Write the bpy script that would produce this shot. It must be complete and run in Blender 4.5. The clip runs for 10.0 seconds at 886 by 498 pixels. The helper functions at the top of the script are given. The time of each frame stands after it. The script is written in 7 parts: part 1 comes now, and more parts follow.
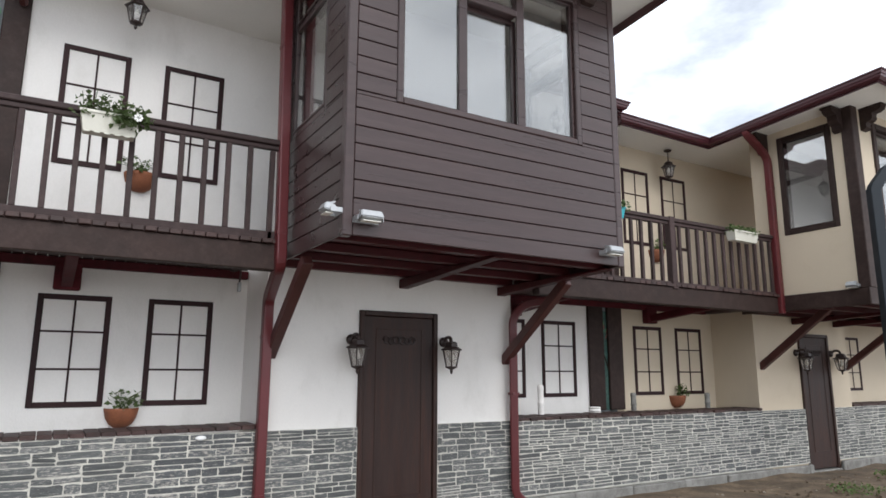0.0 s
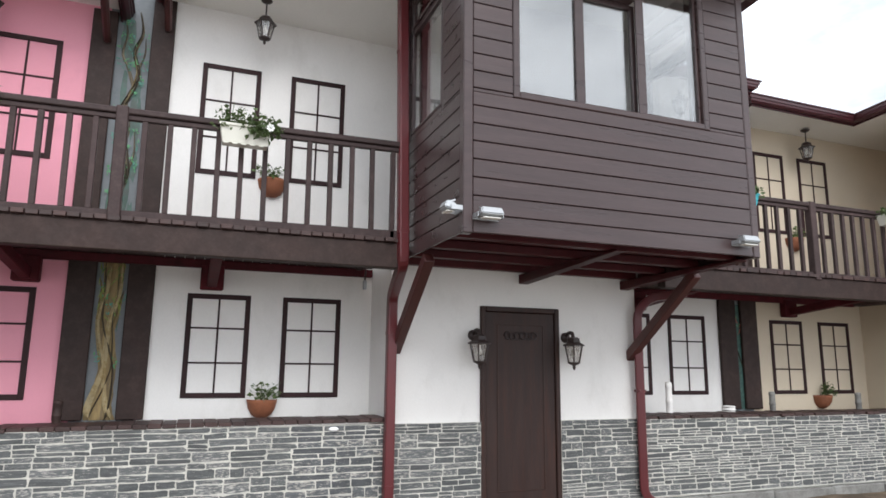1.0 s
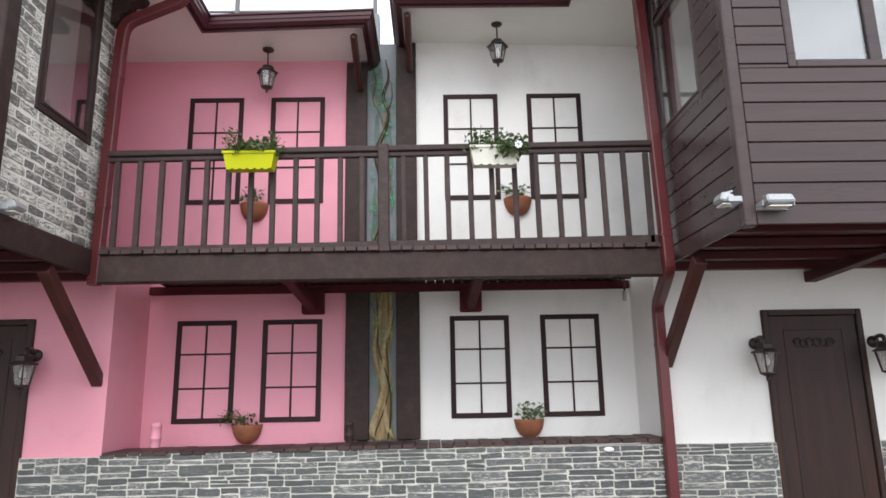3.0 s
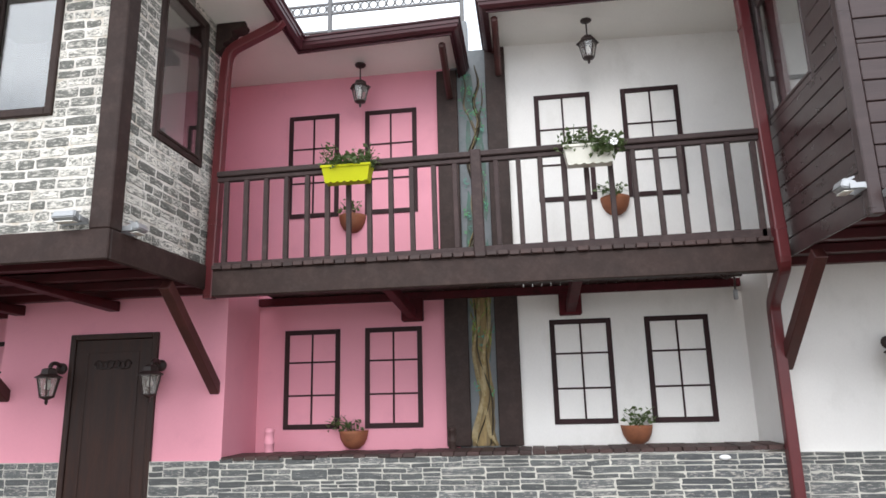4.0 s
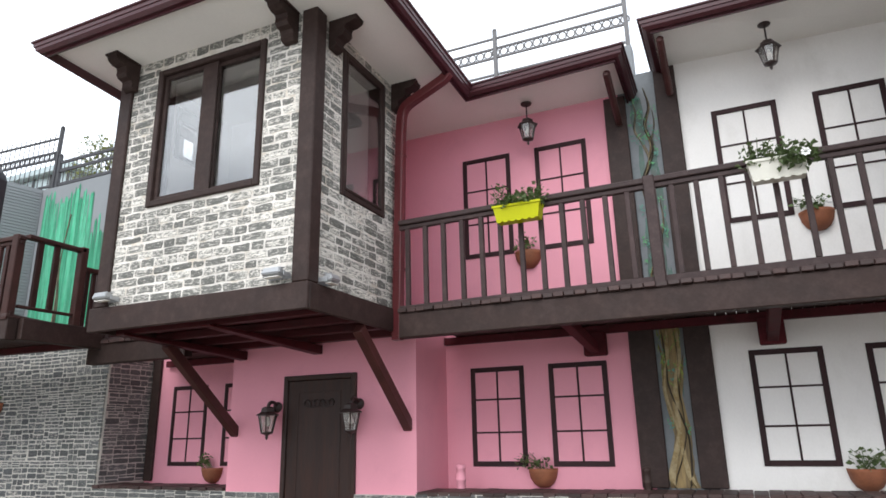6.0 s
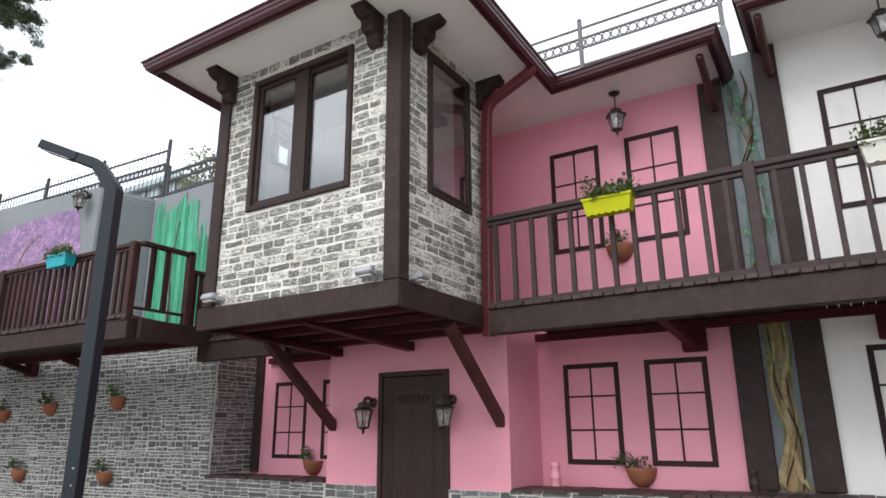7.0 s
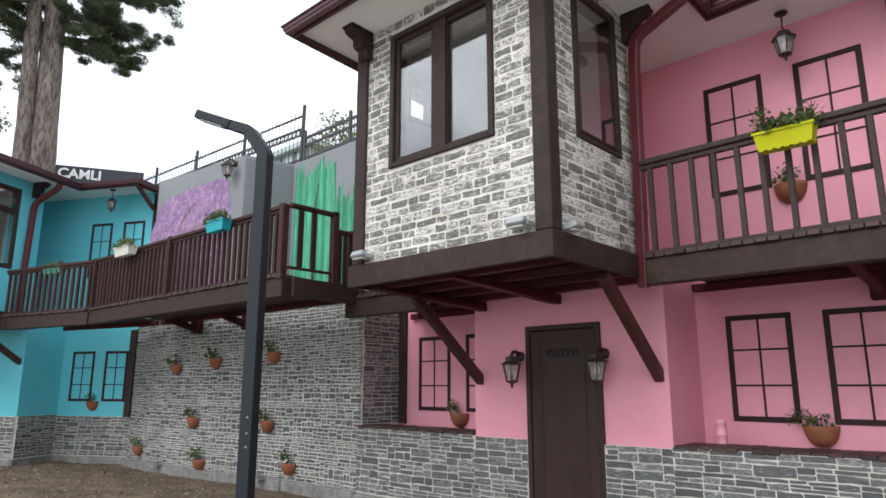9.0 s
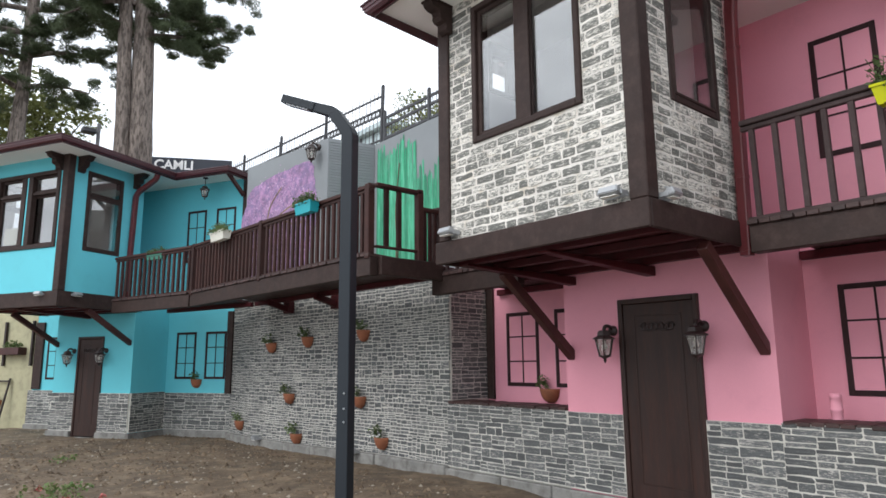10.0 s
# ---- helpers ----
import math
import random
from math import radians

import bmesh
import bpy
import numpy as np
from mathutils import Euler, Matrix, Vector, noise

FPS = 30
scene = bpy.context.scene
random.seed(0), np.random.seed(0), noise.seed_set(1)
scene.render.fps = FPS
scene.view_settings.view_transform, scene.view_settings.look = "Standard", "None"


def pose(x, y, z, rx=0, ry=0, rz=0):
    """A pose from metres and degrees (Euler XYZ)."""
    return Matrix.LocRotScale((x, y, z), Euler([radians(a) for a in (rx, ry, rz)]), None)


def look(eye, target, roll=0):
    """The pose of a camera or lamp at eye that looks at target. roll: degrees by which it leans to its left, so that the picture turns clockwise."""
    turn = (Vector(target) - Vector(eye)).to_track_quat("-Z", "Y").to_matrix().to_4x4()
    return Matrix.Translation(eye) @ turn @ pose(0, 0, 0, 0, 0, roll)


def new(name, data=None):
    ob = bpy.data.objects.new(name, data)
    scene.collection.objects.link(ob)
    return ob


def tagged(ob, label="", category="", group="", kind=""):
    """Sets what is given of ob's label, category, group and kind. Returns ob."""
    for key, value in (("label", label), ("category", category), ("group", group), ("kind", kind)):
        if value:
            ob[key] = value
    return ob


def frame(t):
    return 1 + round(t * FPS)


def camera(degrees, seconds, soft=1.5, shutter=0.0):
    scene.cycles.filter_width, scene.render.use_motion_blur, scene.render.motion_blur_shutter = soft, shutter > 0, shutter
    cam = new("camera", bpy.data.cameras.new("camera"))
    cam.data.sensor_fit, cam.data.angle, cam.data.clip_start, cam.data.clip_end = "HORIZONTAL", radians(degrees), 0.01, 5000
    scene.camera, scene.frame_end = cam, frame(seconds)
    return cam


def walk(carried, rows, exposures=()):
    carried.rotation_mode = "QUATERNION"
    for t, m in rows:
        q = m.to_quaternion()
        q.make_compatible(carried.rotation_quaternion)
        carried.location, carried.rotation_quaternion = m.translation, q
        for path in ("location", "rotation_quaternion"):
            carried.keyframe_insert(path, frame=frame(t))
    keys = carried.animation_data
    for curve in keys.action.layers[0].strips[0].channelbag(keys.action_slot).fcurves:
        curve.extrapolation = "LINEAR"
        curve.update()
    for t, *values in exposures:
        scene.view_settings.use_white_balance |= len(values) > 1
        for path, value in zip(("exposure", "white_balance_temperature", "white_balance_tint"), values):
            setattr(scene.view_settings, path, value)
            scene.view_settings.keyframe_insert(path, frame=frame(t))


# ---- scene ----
cam = camera(68.3, 10.0, soft=1.6)
PATH = [
    (0, (0.046, -0.07, 1.442), (1.055, 1.617, 1.811), 0.2),
    (0.5, (0.034, -0.078, 1.449), (0.903, 1.688, 1.806), 0.6),
    (1, (-0.001, -0.058, 1.45), (0.696, 1.783, 1.801), 0.6),
    (1.5, (-0.067, 0.0, 1.444), (0.461, 1.897, 1.798), 0.2),
    (2, (-0.14, 0.082, 1.445), (0.204, 2.018, 1.809), 0.1),
    (2.5, (-0.237, 0.14, 1.426), (-0.052, 2.092, 1.82), -0.6),
    (4, (-0.244, 0.194, 1.423), (-0.502, 2.129, 1.858), -1.4),
    (4.5, (-0.215, 0.184, 1.439), (-0.607, 2.09, 1.901), -1.9),
    (5, (-0.174, 0.175, 1.453), (-0.709, 2.04, 1.941), -2.0),
    (5.5, (-0.153, 0.169, 1.453), (-0.816, 1.984, 1.969), -1.6),
    (7, (-0.141, 0.167, 1.438), (-1.167, 1.797, 1.977), -0.4),
    (7.5, (-0.178, 0.169, 1.437), (-1.311, 1.743, 1.925), -0.1),
    (8, (-0.266, 0.172, 1.447), (-1.474, 1.698, 1.906), 0.3),
    (8.5, (-0.379, 0.168, 1.433), (-1.635, 1.659, 1.88), 0.0),
    (9, (-0.459, 0.156, 1.438), (-1.791, 1.59, 1.849), 0.0),
    (9.5, (-0.52, 0.138, 1.432), (-1.928, 1.507, 1.81), -0.2),
    (10, (-0.569, 0.133, 1.431), (-2.075, 1.404, 1.775), -0.5),
]
walk(cam, [(t, look(eye, target, roll)) for t, eye, target, roll in PATH], exposures=[(0.0, -0.05), (0.5, 0.10), (1.2, 0.18), (2.5, 0.24), (4.5, 0.24), (5.5, 0.21), (7.5, -0.08), (10.0, -0.09)])

# ---- light: bright broken overcast, soft sun high behind the viewer ----
SUN_EL, SUN_AZ = 40.0, 182.0
world = bpy.data.worlds.new("sky")
scene.world = world
world.use_nodes = True
wt = world.node_tree
wt.nodes.clear()
w_out = wt.nodes.new("ShaderNodeOutputWorld")
w_bg = wt.nodes.new("ShaderNodeBackground")
w_sky = wt.nodes.new("ShaderNodeTexSky")
w_sky.sky_type, w_sky.sun_disc = "NISHITA", False
w_sky.sun_elevation, w_sky.sun_rotation = radians(SUN_EL), radians(SUN_AZ)
w_tc = wt.nodes.new("ShaderNodeTexCoord")
w_map = wt.nodes.new("ShaderNodeMapping")
w_map.inputs["Scale"].default_value = (1.0, 1.0, 2.2)
w_map.inputs["Rotation"].default_value = (0, 0, radians(7))
w_no = wt.nodes.new("ShaderNodeTexNoise")
w_no.inputs["Scale"].default_value, w_no.inputs["Detail"].default_value, w_no.inputs["Roughness"].default_value = 2.3, 7.0, 0.55
w_ramp = wt.nodes.new("ShaderNodeValToRGB")
w_ramp.color_ramp.elements[0].position, w_ramp.color_ramp.elements[1].position = 0.28, 0.44
w_ramp.color_ramp.elements[0].color, w_ramp.color_ramp.elements[1].color = (0.42, 0.42, 0.42, 1), (1, 1, 1, 1)
w_mix = wt.nodes.new("ShaderNodeMix")
w_mix.data_type = "RGBA"
w_tone, w_big = wt.nodes.new("ShaderNodeMix"), wt.nodes.new("ShaderNodeTexNoise")
w_tone.data_type = "RGBA"
w_tone.inputs[6].default_value, w_tone.inputs[7].default_value = (13.0, 14.0, 15.5, 1), (23.0, 24.2, 25.8, 1)
w_big.inputs["Scale"].default_value, w_big.inputs["Detail"].default_value = 3.2, 6.0
w_soft = wt.nodes.new("ShaderNodeMapRange")
w_soft.inputs["From Min"].default_value, w_soft.inputs["From Max"].default_value = 0.36, 0.62
wt.links.new(w_map.outputs["Vector"], w_big.inputs["Vector"])
wt.links.new(w_big.outputs["Fac"], w_soft.inputs["Value"])
wt.links.new(w_soft.outputs[0], w_tone.inputs[0])
wt.links.new(w_tone.outputs[2], w_mix.inputs[7])
wt.links.new(w_tc.outputs["Generated"], w_map.inputs["Vector"])
wt.links.new(w_map.outputs["Vector"], w_no.inputs["Vector"])
wt.links.new(w_no.outputs["Fac"], w_ramp.inputs["Fac"])
wt.links.new(w_ramp.outputs["Color"], w_mix.inputs[0])
wt.links.new(w_sky.outputs["Color"], w_mix.inputs[6])
wt.links.new(w_mix.outputs[2], w_bg.inputs["Color"])
w_bg.inputs["Strength"].default_value = 0.092
wt.links.new(w_bg.outputs["Background"], w_out.inputs["Surface"])
sun = new("sun", bpy.data.lights.new("sun", "SUN"))
sun.data.energy, sun.data.angle, sun.data.color = 1.3, radians(28), (1.0, 0.985, 0.97)
sun.matrix_basis = pose(0, 0, 20, 90 - SUN_EL, 0, 180 - SUN_AZ)


# ---- materials ----
def material(name, base, rough=0.6, vary=0.12, scale=6.0, bump=0.1, fine=60.0, metal=0.0, second=None, stretch=(1, 1, 1), per_object=0.0, patch=(0.45, 0.7), coat=0.0, spec=0.5, rag=7, islands=False, spread=0.0):
    """Two scales of variation round a base colour; second: a colour that noise patches in; per_object: spread of tone and spread: of patches from piece to piece."""
    m = bpy.data.materials.new(name)
    m.use_nodes = True
    t = m.node_tree
    n, ln = t.nodes, t.links
    b = n["Principled BSDF"]
    b.inputs["Roughness"].default_value, b.inputs["Metallic"].default_value = rough, metal
    b.inputs["Coat Weight"].default_value = coat
    b.inputs["Specular IOR Level"].default_value = spec
    tc, mp = n.new("ShaderNodeTexCoord"), n.new("ShaderNodeMapping")
    mp.inputs["Scale"].default_value = stretch
    ln.new(tc.outputs["Object"], mp.inputs["Vector"])
    big, small = n.new("ShaderNodeTexNoise"), n.new("ShaderNodeTexNoise")
    big.inputs["Scale"].default_value, big.inputs["Detail"].default_value = scale, 5
    small.inputs["Scale"].default_value, small.inputs["Detail"].default_value = fine, 4
    info = n.new("ShaderNodeNewGeometry" if islands else "ShaderNodeObjectInfo")
    pick = info.outputs["Random Per Island" if islands else "Random"]
    off = n.new("ShaderNodeVectorMath")
    off.operation = "MULTIPLY_ADD"
    off.inputs[1].default_value = (17.0, 17.0, 17.0)
    ln.new(pick, off.inputs[0])
    ln.new(mp.outputs["Vector"], off.inputs[2])
    for k in (big, small):
        ln.new(off.outputs["Vector"], k.inputs["Vector"])
    add = n.new("ShaderNodeMath")
    add.operation = "MULTIPLY_ADD"
    add.inputs[1].default_value = 0.45
    ln.new(small.outputs["Fac"], add.inputs[0])
    ln.new(big.outputs["Fac"], add.inputs[2])
    rng = n.new("ShaderNodeMapRange")
    rng.inputs["From Min"].default_value, rng.inputs["From Max"].default_value = 0.45, 1.0
    rng.inputs["To Min"].default_value, rng.inputs["To Max"].default_value = 1 - vary, 1 + vary
    ln.new(add.outputs[0], rng.inputs["Value"])
    val = rng.outputs[0]
    if per_object:
        r2 = n.new("ShaderNodeMapRange")
        r2.inputs["To Min"].default_value, r2.inputs["To Max"].default_value = 1 - per_object, 1 + per_object
        ln.new(pick, r2.inputs["Value"])
        mul = n.new("ShaderNodeMath")
        mul.operation = "MULTIPLY"
        ln.new(val, mul.inputs[0])
        ln.new(r2.outputs[0], mul.inputs[1])
        val = mul.outputs[0]
    col = n.new("ShaderNodeVectorMath")
    col.operation = "SCALE"
    col.inputs[0].default_value = base
    if second:
        mx, rp = n.new("ShaderNodeMix"), n.new("ShaderNodeMapRange")
        mx.data_type = "RGBA"
        mx.inputs[6].default_value, mx.inputs[7].default_value = (*base, 1), (*second, 1)
        rp.inputs["From Min"].default_value, rp.inputs["From Max"].default_value = patch
        nz = n.new("ShaderNodeTexNoise")
        nz.inputs["Scale"].default_value, nz.inputs["Detail"].default_value = scale * 2.3, rag
        nz.inputs["Roughness"].default_value = 0.65
        ln.new(off.outputs["Vector"], nz.inputs["Vector"])
        cover = nz.outputs["Fac"]
        if spread:
            sh, ad = n.new("ShaderNodeMapRange"), n.new("ShaderNodeMath")
            sh.inputs["To Min"].default_value, sh.inputs["To Max"].default_value = -spread, spread
            ln.new(pick, sh.inputs["Value"])
            ln.new(sh.outputs[0], ad.inputs[0])
            ln.new(cover, ad.inputs[1])
            cover = ad.outputs[0]
        ln.new(cover, rp.inputs["Value"])
        ln.new(rp.outputs[0], mx.inputs[0])
        ln.new(mx.outputs[2], col.inputs[0])
    ln.new(val, col.inputs["Scale"])
    ln.new(col.outputs["Vector"], b.inputs["Base Color"])
    rr = n.new("ShaderNodeMapRange")
    rr.inputs["To Min"].default_value, rr.inputs["To Max"].default_value = max(0.05, rough - 0.1), min(1, rough + 0.1)
    ln.new(big.outputs["Fac"], rr.inputs["Value"])
    ln.new(rr.outputs[0], b.inputs["Roughness"])
    if bump:
        bp = n.new("ShaderNodeBump")
        bp.inputs["Strength"].default_value, bp.inputs["Distance"].default_value = bump, 0.01
        ln.new(add.outputs[0], bp.inputs["Height"])
        ln.new(bp.outputs["Normal"], b.inputs["Normal"])
    return m


def glass_material(name, low, tint, frost=0.0):
    """Clear glass with gloss that grows at a slant; frost: share of milky haze."""
    m = bpy.data.materials.new(name)
    m.use_nodes = True
    t = m.node_tree
    t.nodes.clear()
    o, mx = t.nodes.new("ShaderNodeOutputMaterial"), t.nodes.new("ShaderNodeMixShader")
    tr, gl, fr = t.nodes.new("ShaderNodeBsdfTransparent"), t.nodes.new("ShaderNodeBsdfGlossy"), t.nodes.new("ShaderNodeLayerWeight")
    pw, rg = t.nodes.new("ShaderNodeMath"), t.nodes.new("ShaderNodeMapRange")
    pw.operation, pw.inputs[1].default_value = "POWER", 4.0
    rg.inputs["To Min"].default_value, rg.inputs["To Max"].default_value = low, 0.9
    tr.inputs["Color"].default_value = (*tint, 1)
    gl.inputs["Roughness"].default_value = 0.01
    fr.inputs["Blend"].default_value = 0.5
    t.links.new(fr.outputs["Facing"], pw.inputs[0])
    t.links.new(pw.outputs[0], rg.inputs["Value"])
    t.links.new(rg.outputs[0], mx.inputs[0])
    body = tr.outputs[0]
    if frost:
        milk, hz = t.nodes.new("ShaderNodeBsdfDiffuse"), t.nodes.new("ShaderNodeMixShader")
        milk.inputs["Color"].default_value = (0.62, 0.60, 0.58, 1)
        hz.inputs[0].default_value = frost
        t.links.new(body, hz.inputs[1])
        t.links.new(milk.outputs[0], hz.inputs[2])
        body = hz.outputs[0]
    t.links.new(body, mx.inputs[1])
    t.links.new(gl.outputs[0], mx.inputs[2])
    t.links.new(mx.outputs[0], o.inputs["Surface"])
    return m


WHITE = material("white_plaster", (0.825, 0.80, 0.772), 0.75, 0.05, 1.4, 0.3, 70, second=(0.70, 0.675, 0.64), patch=(0.52, 0.9), stretch=(1, 1, 0.6))
PINK = material("pink_plaster", (0.785, 0.330, 0.408), 0.75, 0.05, 1.1, 0.25, 90, second=(0.69, 0.285, 0.36), patch=(0.55, 0.9))
CREAM = material("cream_plaster", (0.63, 0.535, 0.41), 0.75, 0.05, 1.1, 0.25, 90, second=(0.58, 0.485, 0.355), patch=(0.55, 0.9))
BLUE = material("turquoise_plaster", (0.125, 0.55, 0.635), 0.75, 0.05, 1.1, 0.25, 90, second=(0.112, 0.48, 0.565), patch=(0.55, 0.9))
YELLOW = material("yellow_plaster", (0.44, 0.41, 0.26), 0.8, 0.15, 2.0, 0.3, 70, second=(0.33, 0.30, 0.20), patch=(0.45, 0.7))
SOFFIT = material("soffit_paint", (0.87, 0.84, 0.79), 0.8, 0.05, 1.3, 0.1, 50)
INTERIOR = material("interior_paint", (0.66, 0.63, 0.61), 0.8, 0.05, 1.3, 0.1, 50)
BROWN = material("dark_brown_wood", (0.034, 0.0202, 0.0172), 0.6, 0.25, 5.0, 0.2, 45, stretch=(1, 1, 1), per_object=0.10, second=(0.055, 0.035, 0.031), patch=(0.45, 0.8), spec=0.25)
SIDING = material("brown_siding", (0.0455, 0.0258, 0.0250), 0.30, 0.2, 3.0, 0.22, 40, stretch=(0.25, 2, 3), per_object=0.10, second=(0.060, 0.037, 0.0365), patch=(0.45, 0.85), spec=0.50)
RAILING = material("weathered_brown_rail", (0.050, 0.032, 0.031), 0.6, 0.25, 6.0, 0.25, 50, per_object=0.15, second=(0.076, 0.052, 0.049), patch=(0.5, 0.8), spec=0.25)
DECK = material("brown_deck_board", (0.048, 0.024, 0.021), 0.6, 0.3, 7.0, 0.3, 50, per_object=0.35)
REDWOOD = material("dark_red_timber", (0.056, 0.0075, 0.0095), 0.5, 0.25, 5.0, 0.2, 45, per_object=0.25, second=(0.042, 0.008, 0.009), patch=(0.5, 0.75), spec=0.25)
FRINGE = material("red_painted_timber", (0.085, 0.011, 0.016), 0.65, 0.25, 5.0, 0.2, 45, per_object=0.15, second=(0.05, 0.010, 0.012), patch=(0.5, 0.75), spec=0.2)
RAIL_RED = material("reddish_brown_rail", (0.043, 0.018, 0.015), 0.6, 0.3, 6.0, 0.25, 50, per_object=0.25, spec=0.25)
BRACEWOOD = material("reddish_brown_brace", (0.062, 0.017, 0.015), 0.5, 0.3, 5.0, 0.25, 45, per_object=0.2)
PIPE = material("red_pipe_paint", (0.112, 0.018, 0.021), 0.36, 0.15, 3.0, 0.05, 60)
GUTTER = material("gutter_paint", (0.060, 0.014, 0.019), 0.35, 0.15, 3.0, 0.05, 60)
ROOF = material("roof_sheet", (0.11, 0.030, 0.028), 0.5, 0.2, 3.0, 0.1, 40)
DOORSCROLL = material("carved_red_brown", (0.020, 0.009, 0.008), 0.45, 0.2, 8.0, 0.1, 60)
DOORPAINT = material("dark_door_wood", (0.0365, 0.0212, 0.0183), 0.5, 0.3, 3.0, 0.25, 50, stretch=(3, 3, 0.3), second=(0.052, 0.023, 0.017), patch=(0.45, 0.7), spec=0.25)
FRAME_DARK = material("painted_window_frame", (0.034, 0.0155, 0.0165), 0.6, 0.2, 6.0, 0.1, 50, per_object=0.15, spec=0.2)
STONE = material("grey_slate", (0.107, 0.112, 0.112), 0.65, 0.3, 2.6, 0.7, 16, per_object=0.28, second=(0.38, 0.36, 0.33), patch=(0.555, 0.66), stretch=(0.7, 1, 1.3), rag=6, spread=0.06)
STONE_FAR = material("grey_slate_field", (0.096, 0.101, 0.106), 0.65, 0.3, 2.0, 0.7, 16, per_object=0.26, second=(0.40, 0.375, 0.335), patch=(0.535, 0.66), stretch=(4.5, 4.5, 17), rag=6, islands=True, spread=0.06)
MORTAR = material("pale_mortar", (0.575, 0.555, 0.50), 0.85, 0.3, 3.0, 0.5, 60, second=(0.52, 0.50, 0.45), patch=(0.5, 0.7))
WBRICK = material("grey_green_brick", (0.160, 0.160, 0.143), 0.7, 0.30, 2.0, 0.7, 16, per_object=0.22, second=(0.60, 0.57, 0.515), patch=(0.475, 0.60), stretch=(0.9, 1, 1.1), rag=6, spread=0.07)
WBRICK_FAR = material("grey_green_brick_field", (0.160, 0.160, 0.143), 0.7, 0.30, 2.0, 0.7, 16, per_object=0.22, second=(0.60, 0.57, 0.515), patch=(0.475, 0.60), stretch=(4.5, 4.5, 12), rag=6, islands=True, spread=0.07)
WMORTAR = material("white_mortar", (0.69, 0.655, 0.605), 0.85, 0.25, 2.2, 0.5, 60, second=(0.54, 0.48, 0.40), patch=(0.50, 0.66))
CONCRETE = material("concrete_plinth", (0.235, 0.23, 0.215), 0.85, 0.25, 3.0, 0.5, 60, second=(0.13, 0.12, 0.11), patch=(0.45, 0.7))
GREYWALL = material("grey_painted_render", (0.235, 0.25, 0.26), 0.8, 0.1, 1.5, 0.2, 60)
SOIL = material("bare_soil", (0.105, 0.073, 0.046), 0.95, 0.5, 1.6, 2.5, 16, second=(0.195, 0.143, 0.094), patch=(0.46, 0.68))
GLASS = glass_material("window_glass", 0.20, (0.93, 0.94, 0.94))
METAL = material("brushed_aluminium", (0.42, 0.43, 0.44), 0.42, 0.08, 6.0, 0.05, 50, metal=0.6)
BLACK = material("black_lantern_metal", (0.034, 0.020, 0.018), 0.45, 0.2, 10.0, 0.1, 80)
LANTERN_GLASS = glass_material("lantern_glass", 0.07, (0.90, 0.88, 0.86), 0.30)
BULB = material("white_bulb", (0.8, 0.78, 0.72), 0.4, 0.03, 5, 0.0, 40)
TERRA = material("terracotta", (0.27, 0.095, 0.045), 0.75, 0.2, 9.0, 0.2, 60, per_object=0.12, second=(0.24, 0.085, 0.045), patch=(0.5, 0.75))
LEAF = material("plant_leaf", (0.115, 0.155, 0.060), 0.5, 0.35, 14.0, 0.1, 50, per_object=0.3, second=(0.12, 0.20, 0.06), patch=(0.45, 0.65))
POTSOIL = material("potting_soil", (0.04, 0.03, 0.022), 0.95, 0.3, 20, 0.5, 60)
# pale tone set for the light it throws up under soffits
BOUNCE_PAVING = material("pale_concrete_paving", (0.50, 0.49, 0.47), 0.85, 0.15, 2.0, 0.3, 50)
YBOX = material("yellow_green_plastic", (0.48, 0.49, 0.003), 0.45, 0.06, 5, 0.03, 60, spec=0.2)
WBOX = material("cream_plastic", (0.66, 0.64, 0.56), 0.45, 0.06, 5, 0.03, 60)
TBOX = material("teal_plastic", (0.02, 0.36, 0.42), 0.4, 0.06, 5, 0.03, 60)
GBOX = material("green_plastic", (0.05, 0.22, 0.16), 0.4, 0.06, 5, 0.03, 60)
PETAL = material("white_petal", (0.8, 0.8, 0.78), 0.6, 0.05, 20, 0.0, 60)
MURAL_TRUNK = material("painted_tree_bark", (0.255, 0.18, 0.078), 0.7, 0.45, 3.0, 0.2, 18, stretch=(4, 4, 0.5), second=(0.115, 0.082, 0.045), patch=(0.45, 0.68))
RED_PETAL = material("red_petal", (0.36, 0.09, 0.08), 0.6, 0.2, 20, 0.0, 60)
MURAL_DARK = material("painted_dark_brown", (0.05, 0.038, 0.026), 0.7, 0.4, 6.0, 0.1, 30)
MURAL_PALE = material("painted_pale_ochre", (0.34, 0.27, 0.15), 0.7, 0.3, 6.0, 0.1, 30, second=(0.24, 0.17, 0.07), patch=(0.45, 0.6))
MURAL_BOUGH = material("painted_grey_brown_bough", (0.20, 0.165, 0.115), 0.7, 0.4, 4.0, 0.1, 20, stretch=(3, 3, 0.7), second=(0.085, 0.07, 0.05), patch=(0.42, 0.62))
MURAL_TEAL = material("painted_teal_leaf", (0.09, 0.23, 0.18), 0.7, 0.4, 12.0, 0.0, 50)
MURAL_VINE = material("painted_dark_teal_stem", (0.035, 0.085, 0.075), 0.7, 0.4, 8.0, 0.0, 50, second=(0.06, 0.14, 0.11), patch=(0.45, 0.65))
MURAL_BLADE = material("painted_yellow_green_blade", (0.26, 0.30, 0.07), 0.7, 0.4, 12.0, 0.0, 50, second=(0.12, 0.22, 0.06), patch=(0.45, 0.6))
MURAL_LEAF = material("painted_green_leaf", (0.10, 0.30, 0.13), 0.7, 0.4, 12.0, 0.0, 50)
